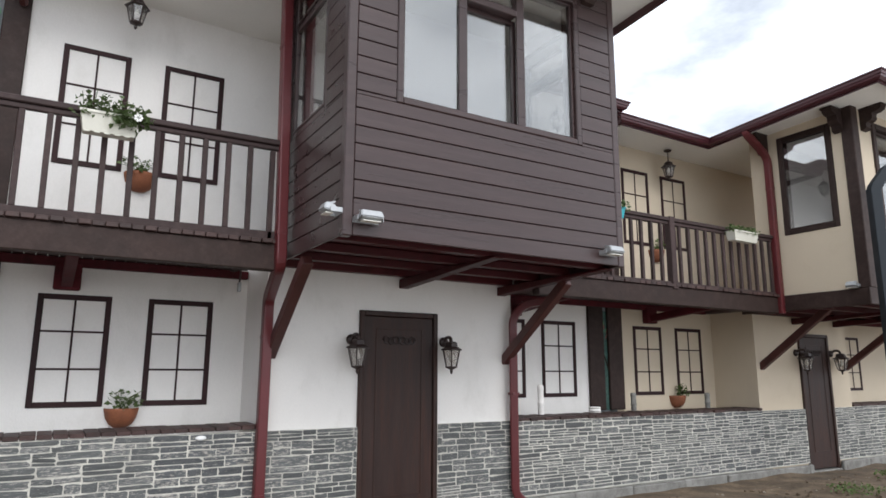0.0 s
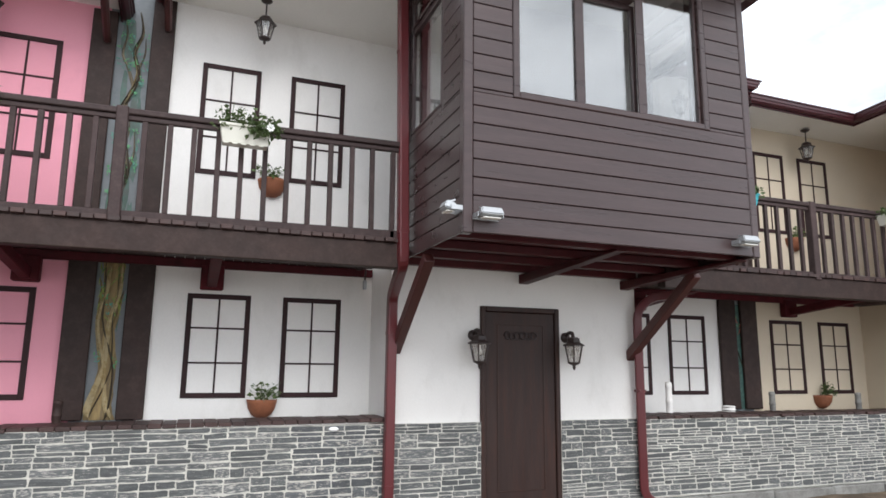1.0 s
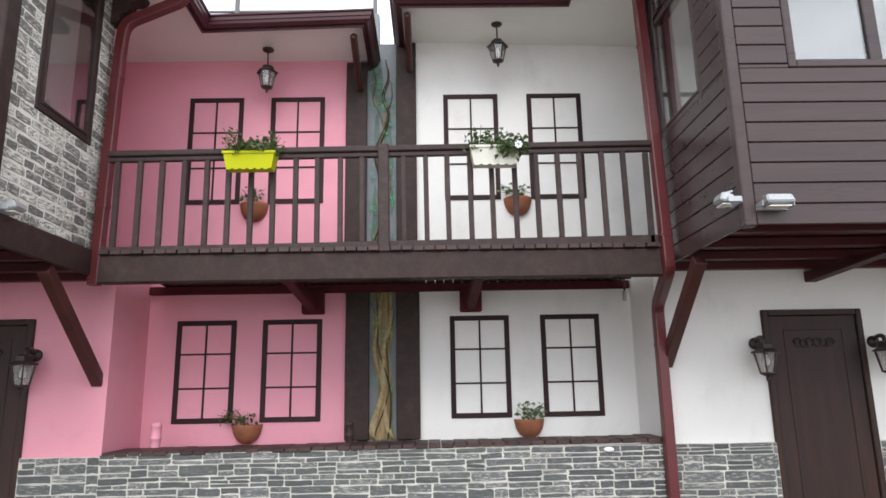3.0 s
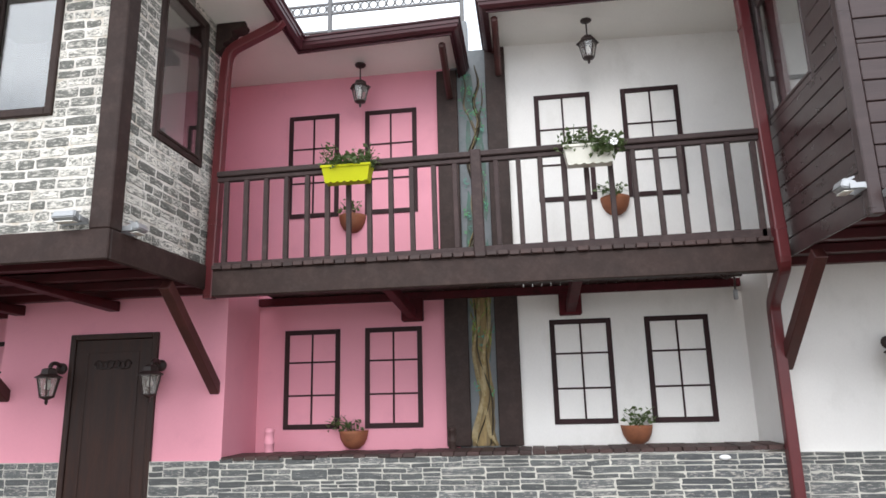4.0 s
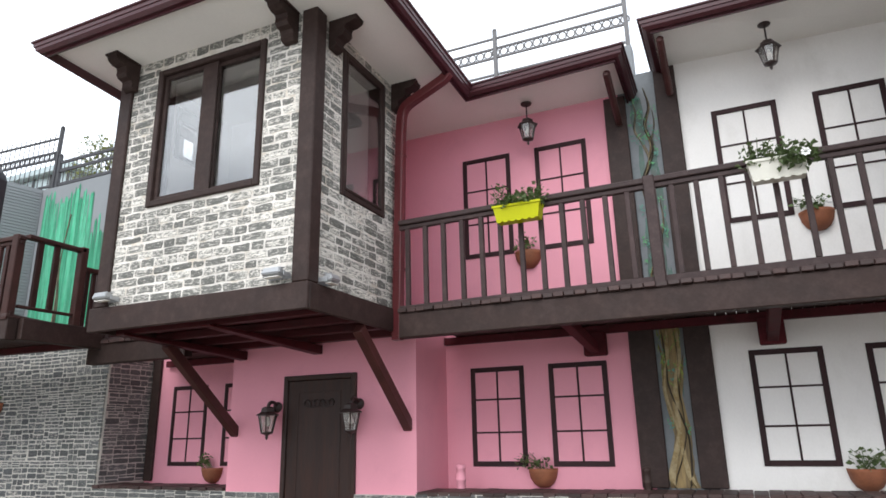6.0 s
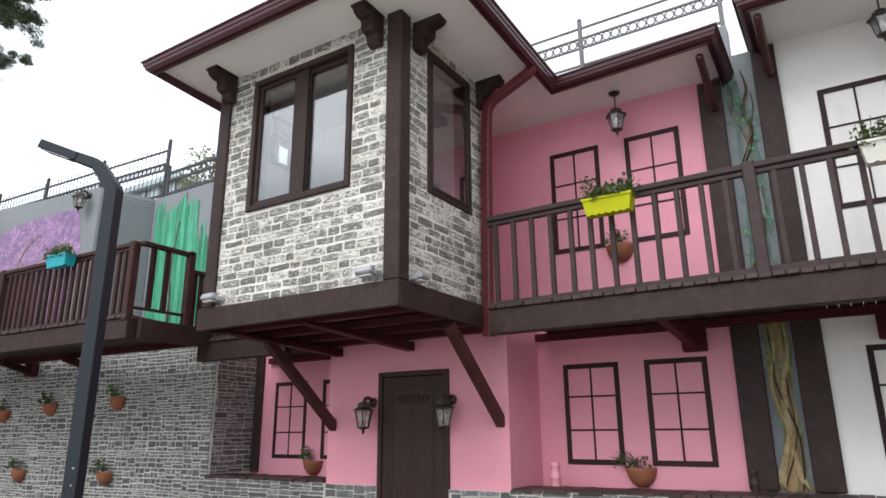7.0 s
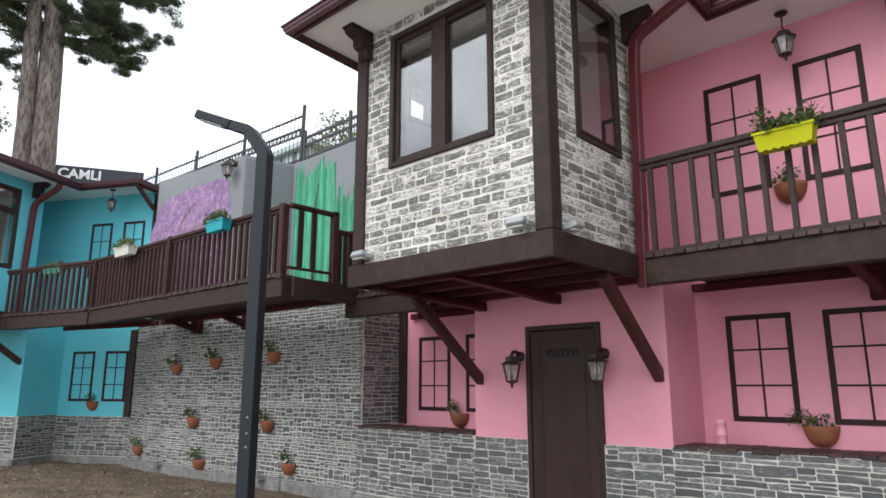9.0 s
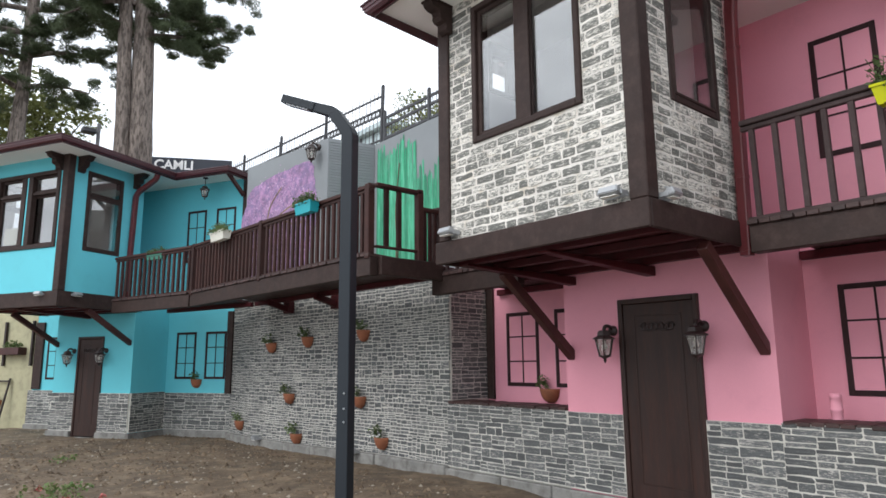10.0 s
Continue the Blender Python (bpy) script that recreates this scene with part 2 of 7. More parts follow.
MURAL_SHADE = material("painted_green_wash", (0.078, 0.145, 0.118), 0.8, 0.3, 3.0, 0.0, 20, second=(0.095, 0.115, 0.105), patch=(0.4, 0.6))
MURAL_GREY = material("painted_dark_grey", (0.170, 0.182, 0.192), 0.8, 0.15, 2.0, 0.1, 30, second=(0.125, 0.15, 0.155), patch=(0.5, 0.7))
MURAL_PURPLE = material("painted_purple_blossom", (0.24, 0.165, 0.30), 0.8, 0.35, 5.0, 0.1, 30, second=(0.46, 0.25, 0.43), patch=(0.44, 0.66))
MURAL_GREEN = material("painted_green_strokes", (0.030, 0.285, 0.150), 0.7, 0.45, 5.0, 0.1, 30, stretch=(3, 3, 0.35), second=(0.085, 0.33, 0.21), patch=(0.42, 0.65), islands=True, per_object=0.3, spread=0.08)
BARK = material("pine_bark", (0.19, 0.158, 0.138), 0.9, 0.5, 3.2, 2.2, 9, stretch=(2, 2, 0.5), second=(0.075, 0.06, 0.05), patch=(0.46, 0.58))
NEEDLE = material("pine_needles", (0.090, 0.118, 0.060), 0.6, 0.3, 1.5, 0.0, 20)
BROADLEAF = material("broad_leaves", (0.20, 0.23, 0.085), 0.55, 0.35, 1.5, 0.0, 20, second=(0.27, 0.28, 0.10), patch=(0.45, 0.65))
FENCE_METAL = material("dark_fence_metal", (0.045, 0.045, 0.05), 0.5, 0.15, 4, 0.05, 50)
PALE_METAL = material("weathered_grey_fence", (0.125, 0.125, 0.13), 0.5, 0.15, 4, 0.05, 50)
SIGN_BOARD = material("dark_sign_board", (0.03, 0.035, 0.05), 0.5, 0.1, 4, 0.0, 50)
SIGN_TEXT = material("white_letters", (0.88, 0.88, 0.88), 0.5, 0.03, 4, 0.0, 50)
GLASSHOUSE = material("pale_blue_panels", (0.55, 0.66, 0.68), 0.35, 0.1, 2, 0.0, 40)
PEBBLE = material("pale_pebbles", (0.33, 0.285, 0.225), 0.8, 0.2, 5, 0.2, 40, per_object=0.2)
WEED = material("weed_leaves", (0.10, 0.17, 0.05), 0.6, 0.35, 6, 0.0, 40, second=(0.17, 0.20, 0.07), patch=(0.45, 0.65))
HILL = material("far_woods", (0.055, 0.075, 0.05), 0.9, 0.4, 0.15, 0.0, 1.5)
POLE = material("anthracite_pole", (0.017, 0.022, 0.028), 0.6, 0.08, 2.0, 0.05, 60, spec=0.3)


# thin leaves let some light through
for leafy in (LEAF, BROADLEAF, NEEDLE, WEED):
    lt = leafy.node_tree
    base = lt.nodes["Principled BSDF"]
    thin, both = lt.nodes.new("ShaderNodeBsdfTranslucent"), lt.nodes.new("ShaderNodeMixShader")
    both.inputs[0].default_value = 0.35
    lt.links.new(base.inputs["Base Color"].links[0].from_socket, thin.inputs["Color"])
    lt.links.new(base.outputs[0], both.inputs[1])
    lt.links.new(thin.outputs[0], both.inputs[2])
    lt.links.new(both.outputs[0], lt.nodes["Material Output"].inputs["Surface"])


# ---- building helpers; FRAME places a whole house that stands at an angle ----
FRAME = Matrix.Identity(4)
ORIGIN = {}
MESHES = {}


def thing(name, at, label, category, group="", kind=""):
    ob = new(name)
    ob.empty_display_size = 0.1
    ob.matrix_basis = FRAME @ Matrix.Translation(at)
    ORIGIN[ob.name] = Vector(at)
    return tagged(ob, label, category, group, kind)


def put(name, me, at, parent=None, label="", turn=0.0, size=None):
    ob = new(name, me)
    at = Vector(at)
    if parent is None:
        ob.matrix_basis = FRAME @ Matrix.Translation(at)
    else:
        ob.parent = parent
        ob.location = at - ORIGIN[parent.name]
    if turn:
        ob.rotation_euler = (0, 0, turn)
    if size:
        ob.scale = size
    ORIGIN[ob.name] = at
    return tagged(ob, label)


def finish(name, bm, mat, smooth=False):
    me = bpy.data.meshes.new(name)
    bm.normal_update()
    bm.to_mesh(me)
    bm.free()
    me.materials.append(mat)
    if smooth:
        me.polygons.foreach_set("use_smooth", [True] * len(me.polygons))
    return me


def part(name, bm, mat, parent=None, label="", at=(0, 0, 0), smooth=False):
    """Links a bmesh, in the house's own metres, as one mesh object whose origin is at."""
    at = Vector(at)
    bmesh.ops.translate(bm, verts=bm.verts, vec=-at)
    return put(name, finish(name, bm, mat, smooth), at, parent, label)


def box_mesh(name, size, mat, bev):
    key = (round(size[0], 3), round(size[1], 3), round(size[2], 3), bev, mat.name)
    if key not in MESHES:
        bm = bmesh.new()
        bmesh.ops.create_cube(bm, size=1.0)
        bmesh.ops.scale(bm, vec=size, verts=bm.verts)
        b = min(bev, 0.3 * min(size))
        if b > 0:
            bmesh.ops.bevel(bm, geom=bm.edges[:], offset=b, segments=1, affect="EDGES")
        MESHES[key] = finish(name, bm, mat)
    return MESHES[key]


def box(name, lo, hi, mat, parent=None, bev=0.004, label=""):
    lo, hi = Vector(lo), Vector(hi)
    return put(name, box_mesh(name, hi - lo, mat, bev), (lo + hi) / 2, parent, label)


def beam(name, p0, p1, w, h, mat, parent=None, label="", bev=0.006, cut=0.0):
    """A squared timber from p0 to p1, w wide and h deep; cut: plumb cut at the foot."""
    p0, p1 = Vector(p0), Vector(p1)
    d = p1 - p0
    z = d.normalized()
    x = z.cross(Vector((0, 0, 1)))
    x = x.normalized() if x.length > 1e-4 else Vector((1, 0, 0))
    y = z.cross(x)
    bm = bmesh.new()
    bmesh.ops.create_cube(bm, size=1.0)
    bmesh.ops.scale(bm, vec=(w, h, d.length), verts=bm.verts)
    bmesh.ops.bevel(bm, geom=bm.edges[:], offset=min(bev, 0.3 * min(w, h)), segments=1, affect="EDGES")
    m = Matrix((x, y, z)).transposed().to_4x4()
    bmesh.ops.transform(bm, matrix=Matrix.Translation((p0 + p1) / 2) @ m, verts=bm.verts)
    return part(name, bm, mat, parent, label, (p0 + p1) / 2)


def rounded(points, radius, steps=5):
    """A polyline with its corners turned into arcs."""
    pts = [Vector(p) for p in points]
    out = [pts[0]]
    for a, b, c in zip(pts, pts[1:], pts[2:]):
        r = min(radius, 0.45 * (b - a).length, 0.45 * (c - b).length)
        s, e = b + (a - b).normalized() * r, b + (c - b).normalized() * r
        for i in range(steps + 1):
            k = i / steps
            out.append(s.lerp(b, k).lerp(b.lerp(e, k), k))
    return out + [pts[-1]]


def sweep(bm, pts, shape, closed_ends=True, radii=None):
    """Sweeps a closed outline (list of 2D points) along a polyline."""
    pts = [Vector(p) for p in pts]
    up = Vector((0, 0, 1))
    rings = []
    x = None
    for i, p in enumerate(pts):
        d = (pts[min(i + 1, len(pts) - 1)] - pts[max(i - 1, 0)]).normalized()
        if x is None:
            x = d.cross(up)
            x = x.normalized() if x.length > 1e-3 else Vector((1, 0, 0))
        else:
            x = (x - d * x.dot(d)).normalized()
        y = d.cross(x)
        k = radii[i] if radii else 1.0
        rings.append([bm.verts.new(p + x * a * k + y * b * k) for a, b in shape])
    n = len(shape)
    for r0, r1 in zip(rings, rings[1:]):
        for j in range(n):
            bm.faces.new((r0[j], r0[(j + 1) % n], r1[(j + 1) % n], r1[j]))
    if closed_ends:
        bm.faces.new(rings[0][::-1])
        bm.faces.new(rings[-1])
    return rings


def soft_square(r, c=0.3):
    """Square outline of half width r with rounded corners."""
    return [(sx * r * (1 - c * a), sy * r * (1 - c * b)) for sx, sy, steps in ((1, 1, ((0, 1), (0.3, 0.3), (1, 0))), (-1, 1, ((1, 0), (0.3, 0.3), (0, 1))), (-1, -1, ((0, 1), (0.3, 0.3), (1, 0))), (1, -1, ((1, 0), (0.3, 0.3), (0, 1)))) for a, b in steps]


def circle(r, n=12):
    return [(r * math.cos(2 * math.pi * i / n), r * math.sin(2 * math.pi * i / n)) for i in range(n)]


def tube(name, points, r, mat, parent=None, label="", bend=0.08, seg=12):
    bm = bmesh.new()
    pts = rounded(points, bend)
    sweep(bm, pts, circle(r, seg))
    return part(name, bm, mat, parent, label, pts[0], True)


def lathe_into(bm, profile, at, seg=16, angle0=0.0, angle1=2 * math.pi):
    at = Vector(at)
    full = abs(angle1 - angle0 - 2 * math.pi) < 1e-6
    n = seg if full else seg + 1
    rings = []
    for r, z in profile:
        ring = []
        for i in range(n):
            a = angle0 + (angle1 - angle0) * i / seg
            ring.append(bm.verts.new(at + Vector((r * math.cos(a), r * math.sin(a), z))))
        rings.append(ring)
    for r0, r1 in zip(rings, rings[1:]):
        for j in range(n if full else n - 1):
            k = (j + 1) % n
            bm.faces.new((r0[j], r0[k], r1[k], r1[j]))
    return rings


def lathe(name, profile, at, mat, parent=None, label="", seg=16, smooth=True):
    bm = bmesh.new()
    lathe_into(bm, profile, at, seg)
    bmesh.ops.remove_doubles(bm, verts=bm.verts, dist=1e-5)
    bmesh.ops.recalc_face_normals(bm, faces=bm.faces)
    return part(name, bm, mat, parent, label, at, smooth)


def prism(name, outline, z0, z1, mat, parent=None, label="", bev=0.0):
    bm = bmesh.new()
    lo = [bm.verts.new((x, y, z0(x, y) if callable(z0) else z0)) for x, y in outline]
    hi = [bm.verts.new((x, y, z1(x, y) if callable(z1) else z1)) for x, y in outline]
    n = len(outline)
    bm.faces.new(lo[::-1])
    bm.faces.new(hi)
    for i in range(n):
        bm.faces.new((lo[i], lo[(i + 1) % n], hi[(i + 1) % n], hi[i]))
    bmesh.ops.recalc_face_normals(bm, faces=bm.faces)
    if bev:
        bmesh.ops.bevel(bm, geom=bm.edges[:], offset=bev, segments=1, affect="EDGES")
    x, y = outline[0]
    return part(name, bm, mat, parent, label, (x, y, 0))


def pierced(name, axis, at, thick, a0, a1, z0, z1, holes, mat, parent=None, label=""):
    """A wall with openings that go through it. axis 'y': it runs along x, its face at y = at and its body behind;
    axis 'x': it runs along y, its face at x = at and its body on the side that thick's sign says."""
    us = sorted({a0, a1, *[h[0] for h in holes], *[h[1] for h in holes]})
    vs = sorted({z0, z1, *[h[2] for h in holes], *[h[3] for h in holes]})
    us, vs = [u for u in us if a0 <= u <= a1], [v for v in vs if z0 <= v <= z1]

    def solid(i, j):
        if not (0 <= i < len(us) - 1 and 0 <= j < len(vs) - 1):
            return False
        u, v = (us[i] + us[i + 1]) / 2, (vs[j] + vs[j + 1]) / 2
        return not any(h[0] < u < h[1] and h[2] < v < h[3] for h in holes)

    def place(u, d, v):
        return (u, at + d, v) if axis == "y" else (at + d, u, v)

    bm = bmesh.new()
    cache = {}

    def vert(i, d, j):
        k = (i, d, j)
        if k not in cache:
            cache[k] = bm.verts.new(place(us[i], d * thick, vs[j]))
        return cache[k]

    for i in range(len(us) - 1):
        for j in range(len(vs) - 1):
            if not solid(i, j):
                continue
            for d in (0, 1):
                bm.faces.new([vert(i, d, j), vert(i + 1, d, j), vert(i + 1, d, j + 1), vert(i, d, j + 1)])
            for di, dj, e in ((-1, 0, ((i, j), (i, j + 1))), (1, 0, ((i + 1, j), (i + 1, j + 1))), (0, -1, ((i, j), (i + 1, j))), (0, 1, ((i, j + 1), (i + 1, j + 1)))):
                if not solid(i + di, j + dj):
                    (p, q), (r, s) = e
                    bm.faces.new([vert(p, 0, q), vert(r, 0, s), vert(r, 1, s), vert(p, 1, q)])
    bmesh.ops.recalc_face_normals(bm, faces=bm.faces)
    return part(name, bm, mat, parent, label, place(a0, 0, z0))


def structure(ob, label, category="wall"):
    return tagged(ob, label, category, "", "structure")

# ---- ground ----
FRONT, BACK, RAILY = 6.07, 6.815, 5.46
STONE_TOP, LEDGE = 0.89, 0.925


def rough_ground():
    """One sheet: fine uneven soil before the houses, coarse out to the horizon."""
    bm = bmesh.new()
    xs = [-1500, -400, -120, -60, -35] + [-26 + 0.4 * i for i in range(26)] + [-15.5 + 0.15 * i for i in range(90)] + [-1.9 + 0.4 * i for i in range(48)] + [22, 35, 60, 120, 400, 1500]
    ys = [-1500, -400, -120, -50, -20] + [-8 + 0.4 * i for i in range(21)] + [0.3 + 0.15 * i for i in range(42)] + [6.8, 7.4, 8.2] + [12, 20, 60, 120, 400, 1500]
    grid = []
    for y in ys:
        row = []
        for x in xs:
            h = 0.0
            if -26 <= x <= 17 and -8 <= y <= 9:
                h = 0.05 * noise.noise((x * 0.5, y * 0.5, 0)) + 0.025 * noise.noise((x * 1.7, y * 1.7, 3)) + 0.03 * noise.noise((x * 3.1, y * 3.1, 7))
            row.append(bm.verts.new((x, y, -0.05 + h)))
        grid.append(row)
    for a, b in zip(grid, grid[1:]):
        for i in range(len(xs) - 1):
            bm.faces.new((a[i], a[i + 1], b[i + 1], b[i]))
    return part("ground", bm, SOIL, smooth=True)


structure(rough_ground(), "bare brown soil ground with small stones", "ground")
# added slab out of view; bounces light up to soffits and recesses
structure(box("pavement", (-14, -30, -0.3), (22, 0.9, 0.03), BOUNCE_PAVING, None, 0.01), "added pale slab out of view that bounces light upward", "pavement")


# ---- kinds of building parts ----
def mock_window(x, z, w, h, rows, y, group, colour):
    """A window drawn on the wall with flat dark battens."""
    ob = thing("mock_window", (x, y, z), f"dark batten mock window with {2 * rows} fields on the {colour} wall", "window", group)
    b, d = 0.05, 0.014
    box("frame_bar", (x, y - d, z), (x + b, y, z + h), FRAME_DARK, ob, 0.003)
    box("frame_bar", (x + w - b, y - d, z), (x + w, y, z + h), FRAME_DARK, ob, 0.003)
    box("frame_bar", (x + b, y - d, z), (x + w - b, y, z + b), FRAME_DARK, ob, 0.003)
    box("frame_bar", (x + b, y - d, z + h - b), (x + w - b, y, z + h), FRAME_DARK, ob, 0.003)
    m = 0.018
    box("muntin", (x + w / 2 - m / 2, y - d + 0.003, z + b), (x + w / 2 + m / 2, y, z + h - b), FRAME_DARK, ob, 0.002)
    for i in range(1, rows):
        zz = z + h * i / rows
        box("muntin", (x + b, y - d + 0.005, zz - m / 2), (x + w / 2 - m / 2, y, zz + m / 2), FRAME_DARK, ob, 0.002)
        box("muntin", (x + w / 2 + m / 2, y - d + 0.005, zz - m / 2), (x + w - b, y, zz + m / 2), FRAME_DARK, ob, 0.002)
    return ob


def panel_door(x, w, z1, y, n):
    """A dark flat door in a slim frame, with a moulded field and a small carved plate."""
    ob = tagged(thing("door_%d" % n, (x + w / 2, y, 0), "closed dark brown panelled wooden door with carved plate", "door"), kind="structure")
    f = 0.055
    box("frame", (x, y - 0.036, -0.05), (x + f, y + 0.09, z1), DOORPAINT, ob, 0.008)
    box("frame", (x + w - f, y - 0.036, -0.05), (x + w, y + 0.09, z1), DOORPAINT, ob, 0.008)
    box("frame", (x + f, y - 0.036, z1 - f), (x + w - f, y + 0.09, z1), DOORPAINT, ob, 0.008)
    a, b, yl = x + f + 0.004, x + w - f - 0.004, y - 0.014
    leaf = box("leaf", (a, yl, -0.03), (b, yl + 0.05, z1 - f - 0.004), DOORPAINT, ob, 0.003)
    m0, m1, t0, t1 = a + 0.125, b - 0.125, 0.22, z1 - f - 0.12
    for lo, hi in (((m0, t0), (m0 + 0.014, t1)), ((m1 - 0.014, t0), (m1, t1)), ((m0 + 0.014, t1 - 0.014), (m1 - 0.014, t1)), ((m0 + 0.014, t0), (m1 - 0.014, t0 + 0.014))):
        box("moulding", (lo[0], yl - 0.006, lo[1]), (hi[0], yl - 0.0005, hi[1]), DOORPAINT, leaf, 0.002)
    cx, cz = x + w / 2, z1 - 0.30
    plate = thing_part("plate", ob, (cx, yl - 0.002, cz))
    for sx in (-1, 1):
        for q, r, turns in ((0.034, 0.040, 1.4), (0.092, 0.036, -1.3), (0.148, 0.040, 1.5)):
            bm = bmesh.new()
            curl = [(cx + sx * (q + r * (1 - 0.55 * i / 20) * math.cos(6.283 * turns * i / 20)), yl - 0.006, cz + r * 1.15 * (1 - 0.55 * i / 20) * math.sin(6.283 * turns * i / 20)) for i in range(21)]
            sweep(bm, curl, circle(0.0085, 6), radii=[1.25 - 0.04 * i for i in range(21)])
            part("scroll", bm, DOORSCROLL, plate, "", (cx + sx * q, yl, cz), True)
        beam("scroll", (cx + sx * 0.02, yl - 0.005, cz - 0.036), (cx + sx * 0.185, yl - 0.005, cz - 0.022), 0.012, 0.014, DOORSCROLL, plate)
    box("threshold", (x, y - 0.06, -0.10), (x + w, y + 0.12, -0.052), CONCRETE, ob, 0.008)
    return ob


def thing_part(name, parent, at):
    """An empty joint under a thing, for a part with pieces of its own."""
    ob = new(name)
    ob.empty_display_size = 0.05
    ob.parent = parent
    ob.location = Vector(at) - ORIGIN[parent.name]
    ORIGIN[ob.name] = Vector(at)
    return ob


def ledge(x0, x1, y0, z, name_label, rise=0.0):
    ob = thing("ledge", (x0, y0, z), name_label, "ledge")
    x, i = x0, 0
    rnd = random.Random(int(abs(x0) * 100))
    while x < x1 - 0.02:
        w = min(0.112, x1 - x)
        z += rise * w
        o = rnd.uniform(-0.014, 0.014)
        box("plank", (x + 0.002, y0 - 0.035 + o, z - 0.036), (x + w - 0.003, y0 + 0.42, z + rnd.uniform(-0.004, 0.004)), DECK, ob, 0.004)
        x += 0.112
    return ob


def balcony(x0, x1, posts, y0, y1, z, group="", rail_mat=None, beam_mat=None, first=None, step=0.186, post_size=0.092, half=0.021, label="brown wooden balcony with plank deck on timber joists", bars=None, lift=0.0, tilt=0.0):
    """Deck of planks on a front beam and joists, with a railing. z: the beam's underside."""
    rm, bmn = rail_mat or RAILING, beam_mat or BROWN
    ob = thing("balcony", ((x0 + x1) / 2, y0, z), label, "balcony", group)
    box("front_beam", (x0, y0 - 0.03, z), (x1, y0 + 0.09, z + 0.225), bmn, ob, 0.008)
    zd = z + 0.228
    rnd = random.Random(int(abs(x0) * 77))
    x = x0
    while x < x1 - 0.03:
        w = min(0.085, x1 - x)
        o = rnd.uniform(-0.015, 0.01)
        plank = box("deck_plank", (x, y0 - 0.055 + o, zd - 0.029), (x + w, y1 - 0.006, zd + 0.009), DECK, ob, 0.004)
        plank.rotation_euler = (-math.atan2(0.058, y1 - y0), 0, 0)
        x += 0.0915
    for k in range(1, 3):
        yj = y0 + (y1 - y0) * k / 3.6
        box("joist", (x0, yj - 0.04, z + 0.155), (x1, yj + 0.04, z + 0.20), REDWOOD, ob, 0.006)
    box("ledger", (x0 - 0.14, y1 - 0.075, z + 0.085), (x1 + 0.11, y1 - 0.004, z + 0.166), REDWOOD if rail_mat else FRINGE, ob, 0.006)
    rail = thing_part("railing", ob, (x0, y0, zd))
    zt = z + 1.125 + lift
    box("bottom_rail", (x0, y0 - 0.02, zd - 0.036 if tilt else zd + 0.012), (x1, y0 + 0.03, zd + 0.068), rm, rail, 0.005)
    box("top_rail", (x0, y0 - 0.04, zt - 0.05), (x1, y0 + 0.05, zt), rm, rail, 0.008)
    box("sub_rail", (x0, y0 - 0.018, zt - 0.092), (x1, y0 + 0.03, zt - 0.053), rm, rail, 0.005)
    for p in posts:
        box("post", (p - post_size / 2, y0 - 0.05, z + 0.20), (p + post_size / 2, y0 + 0.045, zt + 0.012), rm, rail, 0.008)
    if bars is None:
        start = first if first is not None else x0 + step / 2
        bars = [start + step * i for i in range(int((x1 - 0.03 - start) / step) + 1)]
        bars = [x for x in bars if all(abs(x - p) > 0.07 for p in posts)]
    rail.rotation_euler = (0, -tilt, 0)
    for x in bars:
        x += rnd.uniform(-0.004, 0.004)
        box("baluster", (x - half, y0 - 0.017, zd + 0.068), (x + half, y0 + 0.024, zt - 0.092), rm, rail, 0.004)
    return ob


def wall_bracket(x, y, z, reach, mat=None):
    """A knee bracket on the recessed wall that carries a balcony."""
    ob = thing("wall_bracket", (x, y, z), "dark red timber knee bracket under the balcony", "bracket", "balcony brackets")
    box("wall_plate", (x - 0.11, y - 0.11, z - 0.26), (x + 0.11, y - 0.002, z - 0.02), mat or FRINGE, ob, 0.012)
    beam("strut", (x, y - 0.07, z - 0.19), (x, y - reach, z - 0.075), 0.09, 0.10, mat or FRINGE, ob)
    return ob


def knee_brace(x, y0, z0, y1, z1, label="reddish brown diagonal timber brace under the bay"):
    ob = thing("knee_brace", (x, y0, z0), label, "brace", "bay braces")
    beam("brace", (x, y0 + 0.02, z0 - 0.01), (x, y1, z1), 0.09, 0.10, BRACEWOOD, ob)
    return ob


def sash(win, axis, at, a0, a1, z0, z1, mat, f=0.042):
    """One glazed sash: four bars and a pane. axis 'y': along x at y = at; axis 'x': along y at x = at."""
    d = 0.045

    def b(name, u0, u1, v0, v1, n0, n1, m, parent, bev=0.005, lab=""):
        lo, hi = ((u0, at + n0, v0), (u1, at + n1, v1)) if axis == "y" else ((at + n0, u0, v0), (at + n1, u1, v1))
        return box(name, lo, hi, m, parent, bev, lab)

    s = thing_part("sash", win, (a0, at, z0) if axis == "y" else (at, a0, z0))
    b("bar", a0, a0 + f, z0, z1, -d / 2, d / 2, mat, s)
    b("bar", a1 - f, a1, z0, z1, -d / 2, d / 2, mat, s)
    b("bar", a0 + f, a1 - f, z0, z0 + f, -d / 2, d / 2, mat, s)
    b("bar", a0 + f, a1 - f, z1 - f, z1, -d / 2, d / 2, mat, s)
    p = b("pane", a0 + f - 0.01, a1 - f + 0.01, z0 + f - 0.01, z1 - f + 0.01, -0.004, 0.004, GLASS, s, 0.0, "clear window pane")
    p.visible_shadow = False
    return s


